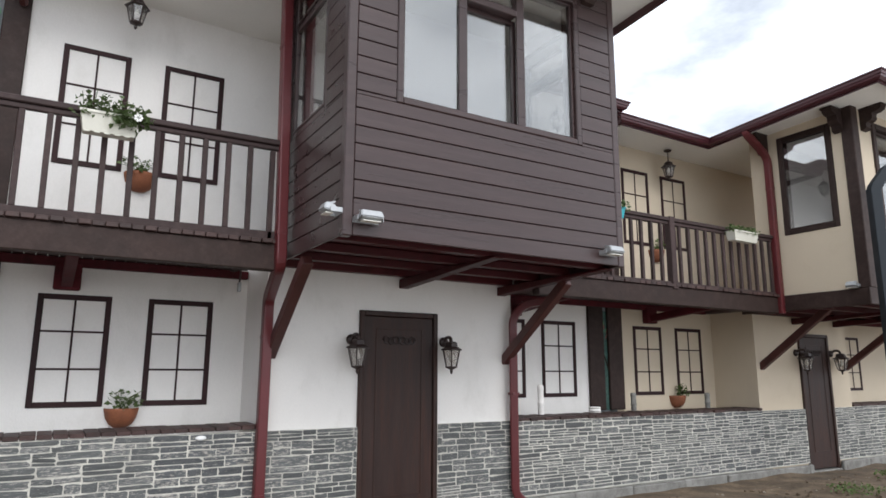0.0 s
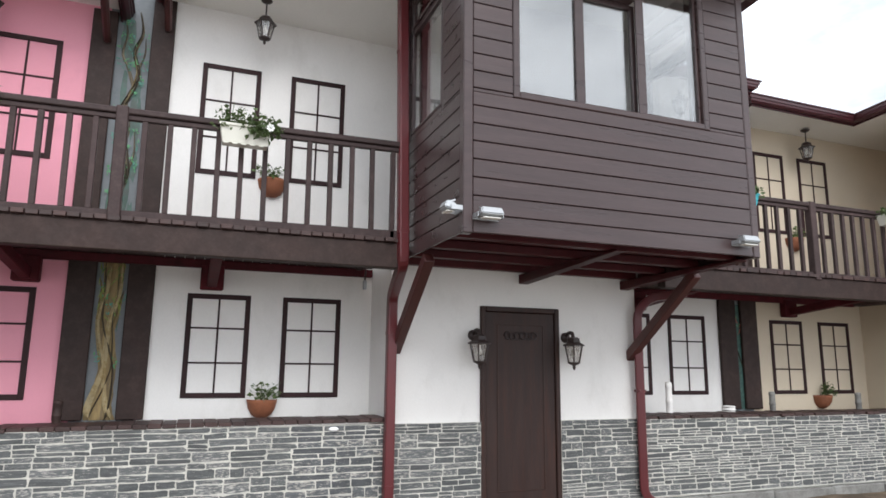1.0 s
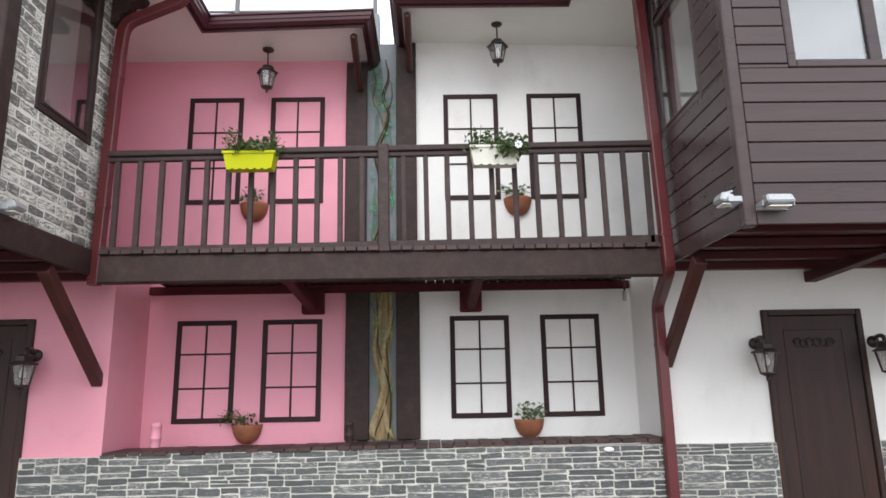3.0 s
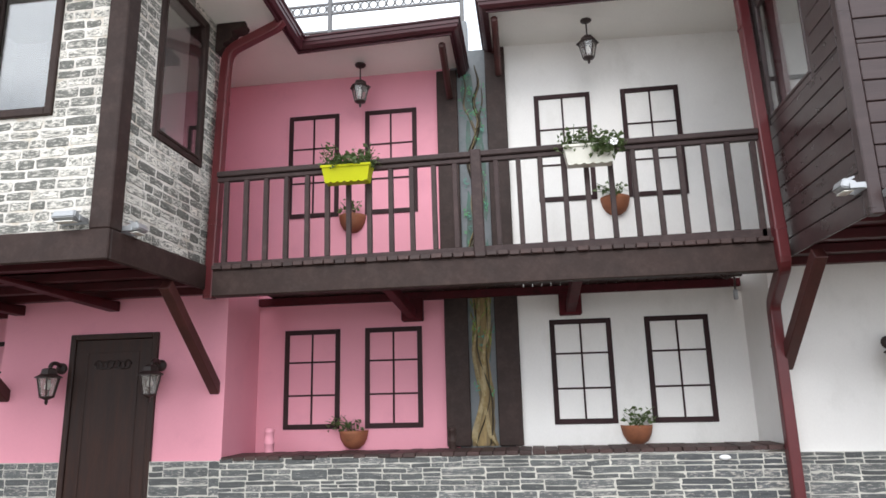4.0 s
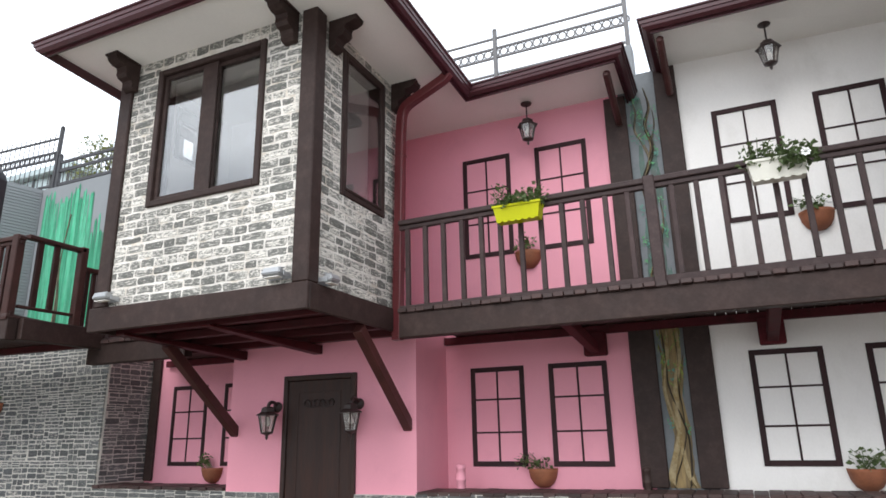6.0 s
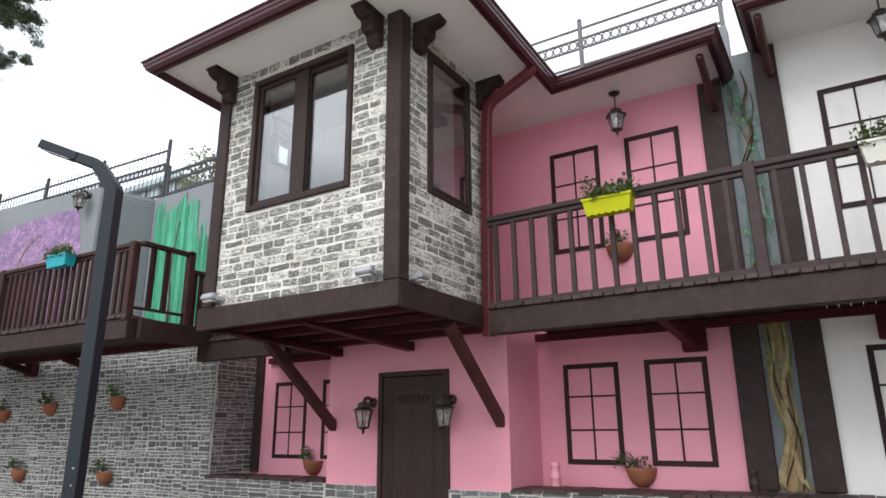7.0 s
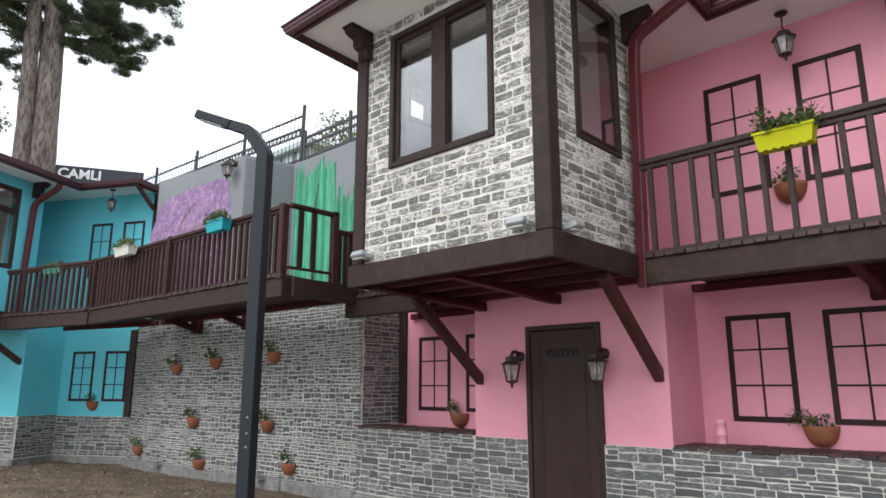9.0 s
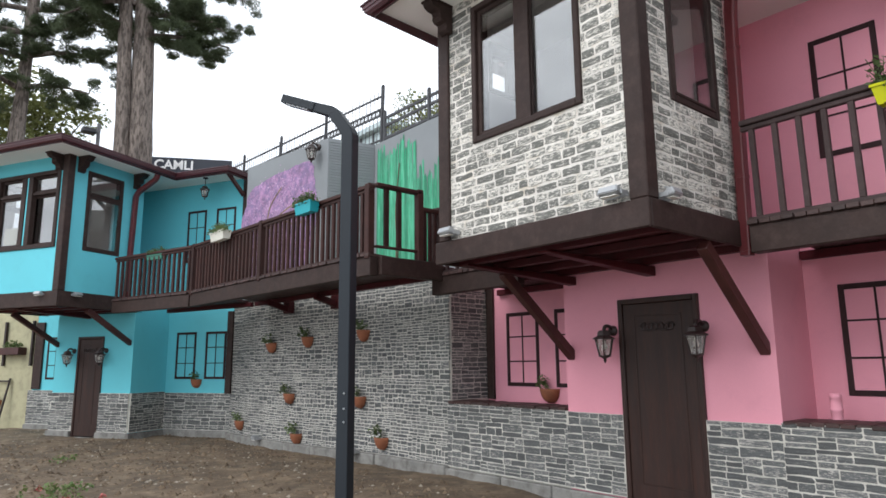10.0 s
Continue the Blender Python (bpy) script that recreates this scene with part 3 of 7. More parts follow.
def casing(win, axis, at, out, a0, a1, z0, z1, mat, w=0.085, deep=0.16, proud=0.03):
    """The frame round a window opening, proud of the wall. out: +1 or -1, where the outside lies."""
    n0, n1 = sorted((out * proud, -out * deep))

    def b(name, u0, u1, v0, v1):
        lo, hi = ((u0, at + n0, v0), (u1, at + n1, v1)) if axis == "y" else ((at + n0, u0, v0), (at + n1, u1, v1))
        box(name, lo, hi, mat, win, 0.008)

    b("jamb", a0, a0 + w, z0, z1)
    b("jamb", a1 - w, a1, z0, z1)
    b("sill", a0 + w, a1 - w, z0, z0 + w)
    b("head", a0 + w, a1 - w, z1 - w, z1)


def bay_window(kind, x0, x1, y0, y1, z0, z1, front, side_out, side, mat, wall_mat, label, back_mat, cw=0.085, meet=0.042, far=None, set_in=(0.05, 0.10)):
    """A jettied upper room. front: (a0, a1, za, zb, [sash edges], transom); side: the opening in both sides, unless far gives that of the hidden one.
    side_out: +1 when the side that shows looks to +x."""
    ob = thing("bay_%s" % kind, ((x0 + x1) / 2, y0, z0), label, "bay window")
    t = 0.14
    fa0, fa1, fz0, fz1, cuts, transom = front
    pierced("front_wall", "y", y0, t, x0, x1, z0 + 0.10, z1, [(fa0, fa1, fz0, fz1)], wall_mat, ob)
    for sx, out in ((x0, -1), (x1, 1)):
        sa0, sa1, sz0, sz1 = side if out == side_out or not far else far
        pierced("side_wall", "x", sx, -out * t, y0 + t, y1, z0 + 0.10, z1, [(sa0, sa1, sz0, sz1)], wall_mat, ob)
        win = thing_part("window", ob, (sx, sa0, sz0))
        casing(win, "x", sx, out, sa0, sa1, sz0, sz1, mat, 0.06, 0.16, 0.014)
        if transom:
            box("transom", (sx - out * 0.10, sa0 + 0.06, transom - 0.03) if out > 0 else (sx, sa0 + 0.06, transom - 0.03), (sx, sa1 - 0.06, transom + 0.03) if out > 0 else (sx + 0.10, sa1 - 0.06, transom + 0.03), mat, win, 0.005)
            sash(win, "x", sx - out * 0.006, sa0 + 0.06, sa1 - 0.06, transom + 0.03, sz1 - 0.06, mat, 0.028)
            sash(win, "x", sx - out * 0.006, sa0 + 0.06, sa1 - 0.06, sz0 + 0.06, transom - 0.03, mat, 0.028)
        else:
            sash(win, "x", sx - out * 0.006, sa0 + 0.06, sa1 - 0.06, sz0 + 0.06, sz1 - 0.06, mat, 0.028)
    win = thing_part("window", ob, (fa0, y0, fz0))
    casing(win, "y", y0, -1, fa0, fa1, fz0, fz1, mat, cw)
    top = transom if transom else fz1 - cw
    for i, (c0, c1) in enumerate(zip(cuts, cuts[1:])):
        if transom and len(cuts) == 4 and i != 1:
            sash(win, "y", y0 + 0.03, c0, c1, fz0 + cw, fz1 - cw, mat, 0.022)
            continue
        g = meet - 0.042
        c0, c1 = c0 + (g if i else 0), c1 - (g if i < len(cuts) - 2 else 0)
        sash(win, "y", y0 + set_in[i % 2], c0, c1, fz0 + cw, top - (0.03 if transom else 0), mat)
        if transom:
            sash(win, "y", y0 + 0.06, c0, c1, transom + 0.03, fz1 - cw, mat)
    for c in cuts[1:-1]:
        box("mullion", (c - meet, y0 + 0.005, fz0 + cw), (c + meet, y0 + 0.026, fz1 - cw), mat, win, 0.004)
    if transom:
        a, b = (cuts[1] + 0.043, cuts[2] - 0.043) if len(cuts) == 4 else (fa0 + cw, fa1 - cw)
        box("transom", (a, y0 - 0.005, transom - 0.03), (b, y0 + 0.11, transom + 0.03), mat, win, 0.006)
    # room inside: lining, floor, back wall, ceiling
    pierced("inner_lining", "y", y0 + t + 0.003, 0.012, x0 + t, x1 - t, z0 + 0.2, z1 - 0.06, [(fa0, fa1, fz0, fz1)], INTERIOR, ob)
    for sx, out in ((x0, -1), (x1, 1)):
        pierced("inner_lining", "x", sx - out * (t + 0.003), -out * 0.012, y0 + t + 0.02, y1 - 0.12, z0 + 0.2, z1 - 0.06, [side if out == side_out or not far else far], INTERIOR, ob)
    box("floor", (x0 + t, y0 + t, z0 + 0.12), (x1 - t, y1 - 0.10, z0 + 0.20), INTERIOR, ob, 0.0)
    box("back_wall", (x0 + t, y1 - 0.10, z0 + 0.07), (x1 - t, y1, z1 - 0.002), back_mat, ob, 0.0)
    box("lining", (x0 + t, y1 - 0.115, z0 + 0.20), (x1 - t, y1 - 0.102, z1 - 0.06), INTERIOR, ob, 0.0)
    box("inner_ceiling", (x0 + t, y0 + t, z1 - 0.05), (x1 - t, y1 - 0.10, z1 - 0.002), INTERIOR, ob, 0.0)
    box("passage_floor", (x0, y1 + 0.002, z0 + 0.07), (x1, y1 + 1.05, z0 + 0.13), DECK, ob, 0.0)
    return ob


def under_bay(ob, x0, x1, y0, y1, z, joists, drop=0.10):
    """Dark red boards and battens in the hollow below a bay, and the joists that carry it."""
    y, rnd = y0 + 0.004, random.Random(int(abs(x0) * 50))
    while y < y1 - 0.06:
        w = min(0.17, y1 - 0.004 - y)
        box("soffit_board", (x0 + 0.002, y, z + 0.078 + rnd.uniform(0, 0.006)), (x1 - 0.002, y + w, z + 0.098), REDWOOD, ob, 0.004)
        y += 0.192
    for k in range(4):
        yy = y0 + 0.25 + (y1 - y0 - 0.4) * k / 3
        box("batten", (x0 + 0.003, yy - 0.045, z + 0.004), (x1 - 0.003, yy + 0.045, z + 0.074), REDWOOD, ob, 0.006)
    for x in joists:
        bm = bmesh.new()
        w, tip = 0.055, y0 + 0.12
        prof = [(y1 - 0.003, z - drop), (y1 - 0.003, z - 0.002), (tip, z - 0.002), (tip, z - 0.02)]
        a = [bm.verts.new((x - w, yy, zz)) for yy, zz in prof]
        b = [bm.verts.new((x + w, yy, zz)) for yy, zz in prof]
        bm.faces.new(a)
        bm.faces.new(b[::-1])
        for i in range(4):
            bm.faces.new((a[i], b[i], b[(i + 1) % 4], a[(i + 1) % 4]))
        bmesh.ops.recalc_face_normals(bm, faces=bm.faces)
        bmesh.ops.bevel(bm, geom=bm.edges[:], offset=0.006, segments=1, affect="EDGES")
        part("cantilever_joist", bm, REDWOOD, ob, "", (x, y1, z))


def gutter_line(ob, pts, mat):
    """A half-round gutter with rolled lip and fascia along the eaves; the outside is on the left of the walk along pts."""
    prof = [(-0.005, 0.082), (-0.005, -0.085), (0.012, -0.087), (0.014, -0.062), (0.050, -0.066), (0.080, -0.040), (0.086, -0.012), (0.096, -0.008), (0.100, 0.026), (0.116, 0.032), (0.118, 0.046), (0.106, 0.052), (0.092, 0.042), (0.072, 0.0), (0.04, -0.045), (0.02, -0.045), (0.02, 0.082)]
    for i in range(len(pts) - 1):
        a, b = Vector(pts[i]), Vector(pts[i + 1])
        d = (b - a).normalized()
        outw = Vector((-d.y, d.x, 0)).normalized()

        def mitre(other):
            if other is None:
                return Vector((0, 0, 0))
            d2 = (Vector(pts[other + 1]) - Vector(pts[other])).normalized()
            o2 = Vector((-d2.y, d2.x, 0)).normalized()
            s = (outw + o2)
            return s / (1 + outw.dot(o2)) - outw

        m0 = mitre(i - 1 if i > 0 else None)
        m1 = mitre(i + 1 if i < len(pts) - 2 else None)
        bm = bmesh.new()
        r0 = [bm.verts.new(a + (outw + m0) * u + Vector((0, 0, v))) for u, v in prof]
        r1 = [bm.verts.new(b + (outw + m1) * u + Vector((0, 0, v))) for u, v in prof]
        n = len(prof)
        for j in range(n):
            bm.faces.new((r0[j], r0[(j + 1) % n], r1[(j + 1) % n], r1[j]))
        bm.faces.new(r0[::-1])
        bm.faces.new(r1)
        bmesh.ops.recalc_face_normals(bm, faces=bm.faces)
        part("gutter", bm, mat, ob, "dark red gutter", a)


def roof(n, outline, z_soffit, gutter, label, thick=0.045):
    """Pale soffit, gutter along the eaves and a low roof over them."""
    ob = tagged(thing("roof_%d" % n, (outline[0][0], outline[0][1], 5), label, "roof"), kind="structure")
    zf = z_soffit if callable(z_soffit) else (lambda x, y: z_soffit)
    prism("soffit", outline, zf, lambda x, y: zf(x, y) + 0.05, SOFFIT, ob, "pale painted soffit")
    prism("roof_deck", outline, lambda x, y: zf(x, y) + 0.054, lambda x, y: zf(x, y) + 0.054 + thick, ROOF, ob)
    gutter_line(ob, [(x, y, zf(x, y) + 0.005) for x, y in gutter], GUTTER)
    return ob


def post_flat(x0, x1, y, z0, z1, label="dark brown flat timber post on the wall"):
    ob = thing("wall_post", ((x0 + x1) / 2, y, z0), label, "post", "wall posts")
    box("board", (x0, y - 0.05, z0), (x1, y - 0.002, z1), BROWN, ob, 0.008)
    return ob


# ---- the pink and white houses, which stand in line ----
def wall(name, *args, label="", **kw):
    return structure(pierced(name, *args, **kw), label)


# ground floor, fronts with doors
wall("wall_pink_front", "y", FRONT, 0.18, -5.44, -3.11, -0.2, 2.62, [(-4.70, -3.79, -0.2, 2.075)], PINK, label="pink painted plaster wall with a door")
wall("wall_white_front", "y", FRONT, 0.18, 1.78, 4.64, -0.2, 2.62, [(2.73, 3.64, -0.2, 2.055)], WHITE, label="white painted plaster wall with a door")
wall("wall_cream_front", "y", FRONT, 0.18, 9.22, 11.75, -0.2, 2.62, [(10.33, 11.16, -0.2, 2.06)], CREAM, label="cream painted plaster wall with a door")
# side walls of the recesses
wall("wall_pink_return", "x", -3.11, -0.18, FRONT + 0.18, BACK, -0.2, 2.62, [], PINK, label="pink painted return wall")
wall("wall_pink_return_west", "x", -5.44, 0.18, FRONT + 0.18, BACK, -0.2, 2.62, [], PINK, label="pink painted return wall")
wall("wall_white_return", "x", 1.78, 0.18, FRONT + 0.18, BACK, -0.2, 2.62, [], WHITE, label="white painted return wall")
wall("wall_white_return_east", "x", 4.64, -0.18, FRONT + 0.18, BACK, -0.2, 2.62, [], WHITE, label="white painted return wall")
wall("wall_cream_return", "x", 9.22, 0.18, FRONT + 0.18, BACK, -0.2, 2.62, [], CREAM, label="cream painted return wall")
wall("wall_cream_return_east", "x", 11.75, -0.18, FRONT + 0.18, BACK, -0.2, 2.62, [], CREAM, label="cream painted return wall")
# recessed back walls, both floors
wall("wall_pink_back_west", "y", BACK, 0.2, -7.50, -5.2, -0.2, 5.3, [], PINK, label="pink painted recessed wall")
wall("wall_pink_back", "y", BACK, 0.2, -5.2, -1.0, -0.2, 5.0, [], PINK, label="pink painted recessed wall")
wall("wall_mural", "y", BACK, 0.2, -1.0, -0.46, -0.2, 5.16, [], MURAL_GREY, label="grey painted strip of wall with a tree mural")
wall("wall_white_back", "y", BACK, 0.2, -0.46, 6.66, -0.2, 5.25, [], WHITE, label="white painted recessed wall")
wall("wall_mural_east", "y", BACK, 0.2, 6.66, 7.05, -0.2, 5.1, [], MURAL_GREY, label="grey painted strip of wall with a tree mural")
wall("wall_cream_back", "y", BACK, 0.2, 7.05, 16.0, -0.2, 5.1, [], CREAM, label="cream painted recessed wall")

for i, (x, w, z1) in enumerate(((-4.70, 0.91, 2.075), (2.73, 0.91, 2.055), (10.33, 0.83, 2.06))):
    panel_door(x, w, z1, FRONT, i + 1)

# mock windows
for x in (-7.10, -6.22, -2.82, -1.96):
    mock_window(x, 1.11, 0.595, 1.005, 3, BACK, "ground floor mock windows", "pink")
for x in (-2.84, -1.965):
    mock_window(x, 3.335, 0.58, 1.195, 3, BACK, "upper floor mock windows", "pink")
for x in (-0.075, 0.845, 4.82, 5.70):
    mock_window(x, 1.115, 0.60, 1.01, 3, BACK, "ground floor mock windows", "white")
for x in (-0.10, 0.81):
    mock_window(x, 3.35, 0.592, 1.195, 3, BACK, "upper floor mock windows", "white")
for x in (7.43, 8.34, 13.0):
    mock_window(x, 1.115, 0.60, 1.0, 3, BACK, "ground floor mock windows", "cream")
for x in (7.34, 8.21):
    mock_window(x, 3.36, 0.585, 1.18, 3, BACK, "upper floor mock windows", "cream")

structure(box("wall_mural_top", (-1.02, BACK + 0.015, 5.162), (-0.80, BACK + 0.185, 5.55), GREYWALL, None, 0.01), "grey painted end of the wall over the roof")
# flat posts beside the murals and at the stone wall
for a, b, z0, z1 in ((-1.15, -0.925, 2.52, 4.92), (-0.61, -0.395, 2.52, 5.15), (-1.125, -0.885, LEDGE, 2.515), (-0.615, -0.38, LEDGE, 2.515), (-7.495, -7.34, LEDGE, 2.515), (6.52, 6.80, LEDGE, 2.49), (6.89, 7.17, LEDGE, 2.49), (6.52, 6.80, 2.52, 5.1), (6.89, 7.17, 2.52, 4.9)):
    post_flat(a, b, BACK, z0, z1)

# ledges over the stone parapets, balconies
ledge(-7.48, -5.45, FRONT, LEDGE, "weathered brown plank ledge on the stone wall")
ledge(-3.10, 1.77, FRONT, LEDGE - 0.008, "weathered brown plank ledge on the stone wall", 0.0085)
ledge(11.76, 16.0, FRONT, LEDGE, "weathered brown plank ledge on the stone wall")
ledge(4.65, 9.21, FRONT, LEDGE, "weathered brown plank ledge on the stone wall")
mid_balcony = balcony(-2.96, 1.655, [-0.638], RAILY, BACK, 2.292, group="balconies", lift=0.0, tilt=0.0095, bars=[-2.875] + [-2.69 + 0.187 * i for i in range(11)] + [-0.472 + 0.188 * i for i in range(11)])
box("end_post", (1.572, RAILY - 0.02, 2.52), (1.614, RAILY + 0.03, 3.36), RAILING, mid_balcony, 0.005)
balcony(-7.08, -5.56, [-7.03], RAILY, BACK, 2.29, group="balconies")
balcony(4.55, 8.93, [6.74], RAILY, BACK, 2.27, group="balconies", step=0.175)
balcony(11.66, 16.0, [13.8], RAILY, BACK, 2.27, group="balconies", step=0.175)
for x in (-1.45, 0.14, 5.2, 7.75):
    wall_bracket(x, BACK, 2.42, 1.24)

# jettied bays
pink_bay = bay_window("stone", -5.46, -3.157, 4.27, 5.74, 2.39, 5.10, (-4.99, -3.68, 3.51, 4.93, [-4.93, -4.35, -3.74], None), 1, (4.70, 5.49, 3.485, 4.94), BROWN, WMORTAR, "jettied bay clad in whitewashed grey bricks with brown corner posts", PINK, 0.06, meet=0.09, set_in=(0.03, 0.06), far=(4.80, 5.30, 4.30, 4.90))
white_bay = bay_window("boarded", 1.788, 4.535, 4.22, 5.62, 2.405, 5.25, (2.18, 4.09, 3.49, 4.97, [2.235, 2.81, 3.42, 4.035], 4.61), -1, (4.64, 5.57, 3.50, 4.97), SIDING, SIDING, "jettied bay clad in dark brown horizontal boards", WHITE, 0.055)
cream_bay = bay_window("plastered", 9.00, 11.55, 4.25, 5.74, 2.30, 4.995, (9.5, 11.05, 3.4, 4.85, [9.585, 10.25, 10.965], None), -1, (4.52, 5.30, 3.38, 4.84), BROWN, CREAM, "jettied bay of cream plaster with brown corner posts", CREAM, far=(4.80, 5.10, 4.40, 4.80))
under_bay(pink_bay, -5.46, -3.157, 4.27, FRONT, 2.39, (-5.30, -4.283))
under_bay(white_bay, 1.788, 4.535, 4.22, FRONT, 2.405, (3.23, 4.50))
under_bay(cream_bay, 9.0, 11.55, 4.25, FRONT, 2.30, (10.27, 11.45))
for x, z, y in ((-5.36, 1.5, 5.0), (-3.20, 1.52, 5.12), (1.84, 1.60, 5.14), (4.55, 1.57, 4.98), (9.35, 1.53, 4.95), (11.68, 1.53, 4.95)):
    knee_brace(x, FRONT, z, y, 2.36)


def corner_trim(ob, x0, x1, y0, z0, z1, band, w=0.16):
    """Corner posts and the broad band below a bay."""
    for x, s in ((x0, -1), (x1, 1)):
        a, b = sorted((x + s * 0.035, x - s * (w - 0.035)))
        box("corner_post", (a, y0 - 0.035, z0 + band + 0.002), (b, y0 + w - 0.04, z1), BROWN, ob, 0.01)
    if band:
        box("band", (x0 - 0.085, y0 - 0.04, z0), (x1 + 0.04, y0 - 0.002, z0 + band), BROWN, ob, 0.008)
        box("band", (x0 - 0.04, y0 - 0.002, z0), (x0 - 0.002, FRONT - 0.004, z0 + band), BROWN, ob, 0.008)
        box("band", (x1 + 0.002, y0 - 0.002, z0), (x1 + 0.04, FRONT - 0.004, z0 + band), BROWN, ob, 0.008)


corner_trim(pink_bay, -5.46, -3.157, 4.27, 2.39, 5.10, 0.22)
corner_trim(cream_bay, 9.0, 11.55, 4.25, 2.30, 4.995, 0.22)
# boards of the brown bay, one by one, round the window openings
WB0, WB1, BOARD = 1.788, 4.535, 0.1398
for i in range(20):
    zz = 2.405 + BOARD * i
    z1 = zz + BOARD - 0.007
    for front, lo, hi in ((True, 3.488, 4.972), (False, 3.498, 4.972)):
        full, parted = ((WB0 + 0.055, WB1 - 0.055),), ((WB0 + 0.055, 2.177), (4.093, WB1 - 0.055))
        if not front:
            full, parted = ((4.28, 5.615),), ((4.28, 4.637), (5.573, 5.615))
        layers = [(max(zz, p), min(z1, q), k) for p, q, k in ((0, lo, full), (lo, hi, parted), (hi, 9, full)) if min(z1, q) - max(zz, p) > 0.012]
        for p, q, spans in layers:
            for a, b in spans:
                if front:
                    box("board", (a, 4.198, p), (b, 4.219, q), SIDING, white_bay, 0.004)
                else:
                    box("board", (WB0 - 0.022, a, p), (WB0 - 0.001, b, q), SIDING, white_bay, 0.004)
                    box("board", (WB1 + 0.001, a, p), (WB1 + 0.022, b, q), SIDING, white_bay, 0.004)
for x0, x1 in ((WB0 - 0.027, WB0 + 0.052), (WB1 - 0.052, WB1 + 0.027)):
    box("corner_post", (x0, 4.193, 2.395), (x1, 4.275, 5.25), SIDING, white_bay, 0.008)

box("edge_trim", (1.725, 5.622, 2.45), (1.82, 5.70, 5.2), BROWN, white_bay, 0.006)

# roofs and eaves
def slope_pink(x, y):
    return 5.10 - 0.19 * min(1, max(0, (y - 5.2) / 1.55))


roof(1, [(-5.86, 3.69), (-2.50, 3.69), (-2.50, 6.12), (-0.90, 6.05), (-0.90, 8.2), (-5.86, 8.2)], slope_pink,
     [(-0.90, 6.9), (-0.90, 6.05), (-2.50, 6.12), (-2.50, 3.69), (-5.86, 3.69), (-5.86, 6.8)], "low roof with pale soffit and dark red gutter")


def slope_white(x, y):
    return 5.25 - (0.10 if x < 3 else 0.29) * min(1, max(0, (y - 5.0) / 1.7))


roof(2, [(-0.52, 6.03), (1.15, 6.03), (1.15, 3.50), (5.05, 3.50), (5.05, 6.03), (6.54, 6.03), (6.54, 8.2), (-0.52, 8.2)], slope_white,
     [(6.54, 6.9), (6.54, 6.03), (5.05, 6.03), (5.05, 3.50), (1.15, 3.50), (1.15, 6.03), (-0.52, 6.03), (-0.52, 6.9)], "low roof with pale soffit and dark red gutter")
roof(3, [(6.62, 6.08), (8.52, 6.10), (8.40, 3.6), (12.2, 3.6), (12.2, 6.1), (16, 6.1), (16, 8.2), (6.62, 8.2)], lambda x, y: 5.0 - 0.13 * min(1, max(0, (y - 5.0) / 1.7)),
     [(12.2, 6.0), (12.2, 3.6), (8.40, 3.6), (8.52, 6.10), (6.62, 6.08), (6.62, 6.9)], "low roof with pale soffit and dark red gutter")

# ---- the turquoise house, which stands at an angle ----
LEFT = pose(-15.386, 4.057, 0, 0, 0, 28)
FRAME = LEFT
wall("wall_blue_front", "y", 0.0, 0.18, -2.22, 0.05, -0.2, 2.54, [(-1.53, -0.78, -0.2, 2.06)], BLUE, label="turquoise painted plaster wall with a door")
wall("wall_blue_return", "x", 0.05, -0.18, 0.18, 0.95, -0.2, 2.75, [], BLUE, label="turquoise painted return wall")
wall("wall_blue_return_west", "x", -2.22, 0.18, 0.18, 0.95, -0.2, 2.75, [], BLUE, label="turquoise painted return wall")
wall("wall_blue_back", "y", 0.95, 0.2, -4.16, 2.16, -0.2, 5.50, [], BLUE, label="turquoise painted recessed wall")
wall("wall_yellow", "y", 0.95, 0.2, -9.0, -4.165, -0.2, 5.0, [], YELLOW, label="weathered yellow plaster wall")
panel_door(-1.53, 0.75, 2.06, 0.0, 4)
for x in (0.305, 1.12):
    mock_window(x, 1.135, 0.55, 1.01, 3, 0.95, "ground floor mock windows", "turquoise")
    mock_window(x + 0.12, 3.70, 0.53, 1.185, 3, 0.95, "upper floor mock windows", "turquoise")
post_flat(1.85, 2.0, 0.78, 0.845, 2.55)
post_flat(1.97, 2.14, 0.95, 2.7, 5.49)
post_flat(-4.15, -3.86, 0.95, 0.89, 2.5)
mock_window(-3.74, 1.12, 0.60, 1.01, 3, 0.95, "ground floor mock windows", "turquoise")
blue_bay = bay_window("turquoise", -2.55, 0.0, -1.8, 0.04, 2.545, 5.50, (-1.98, -0.19, 3.68, 5.22, [-1.895, -1.085, -0.275], 4.79), 1, (-1.37, -0.50, 3.665, 5.28), BROWN, BLUE, "jettied bay of turquoise plaster with brown corner posts", BLUE)
under_bay(blue_bay, -2.55, 0.0, -1.8, 0.0, 2.545, (-1.27,))
for x, s in ((-2.55, -1), (0.0, 1)):
    a, b = sorted((x + s * 0.035, x - s * 0.125))
    box("corner_post", (a, -1.835, 2.837), (b, -1.68, 5.50), BROWN, blue_bay, 0.01)
box("band", (-2.59, -1.84, 2.545), (0.04, -1.802, 2.835), BROWN, blue_bay, 0.008)
box("band", (0.002, -1.802, 2.545), (0.04, -0.004, 2.835), BROWN, blue_bay, 0.008)
box("band", (-2.59, -1.802, 2.545), (-2.552, -0.004, 2.835), BROWN, blue_bay, 0.008)
for x in (-2.18, -0.05):
    knee_brace(x, 0.0, 1.90, -1.1, 2.52)
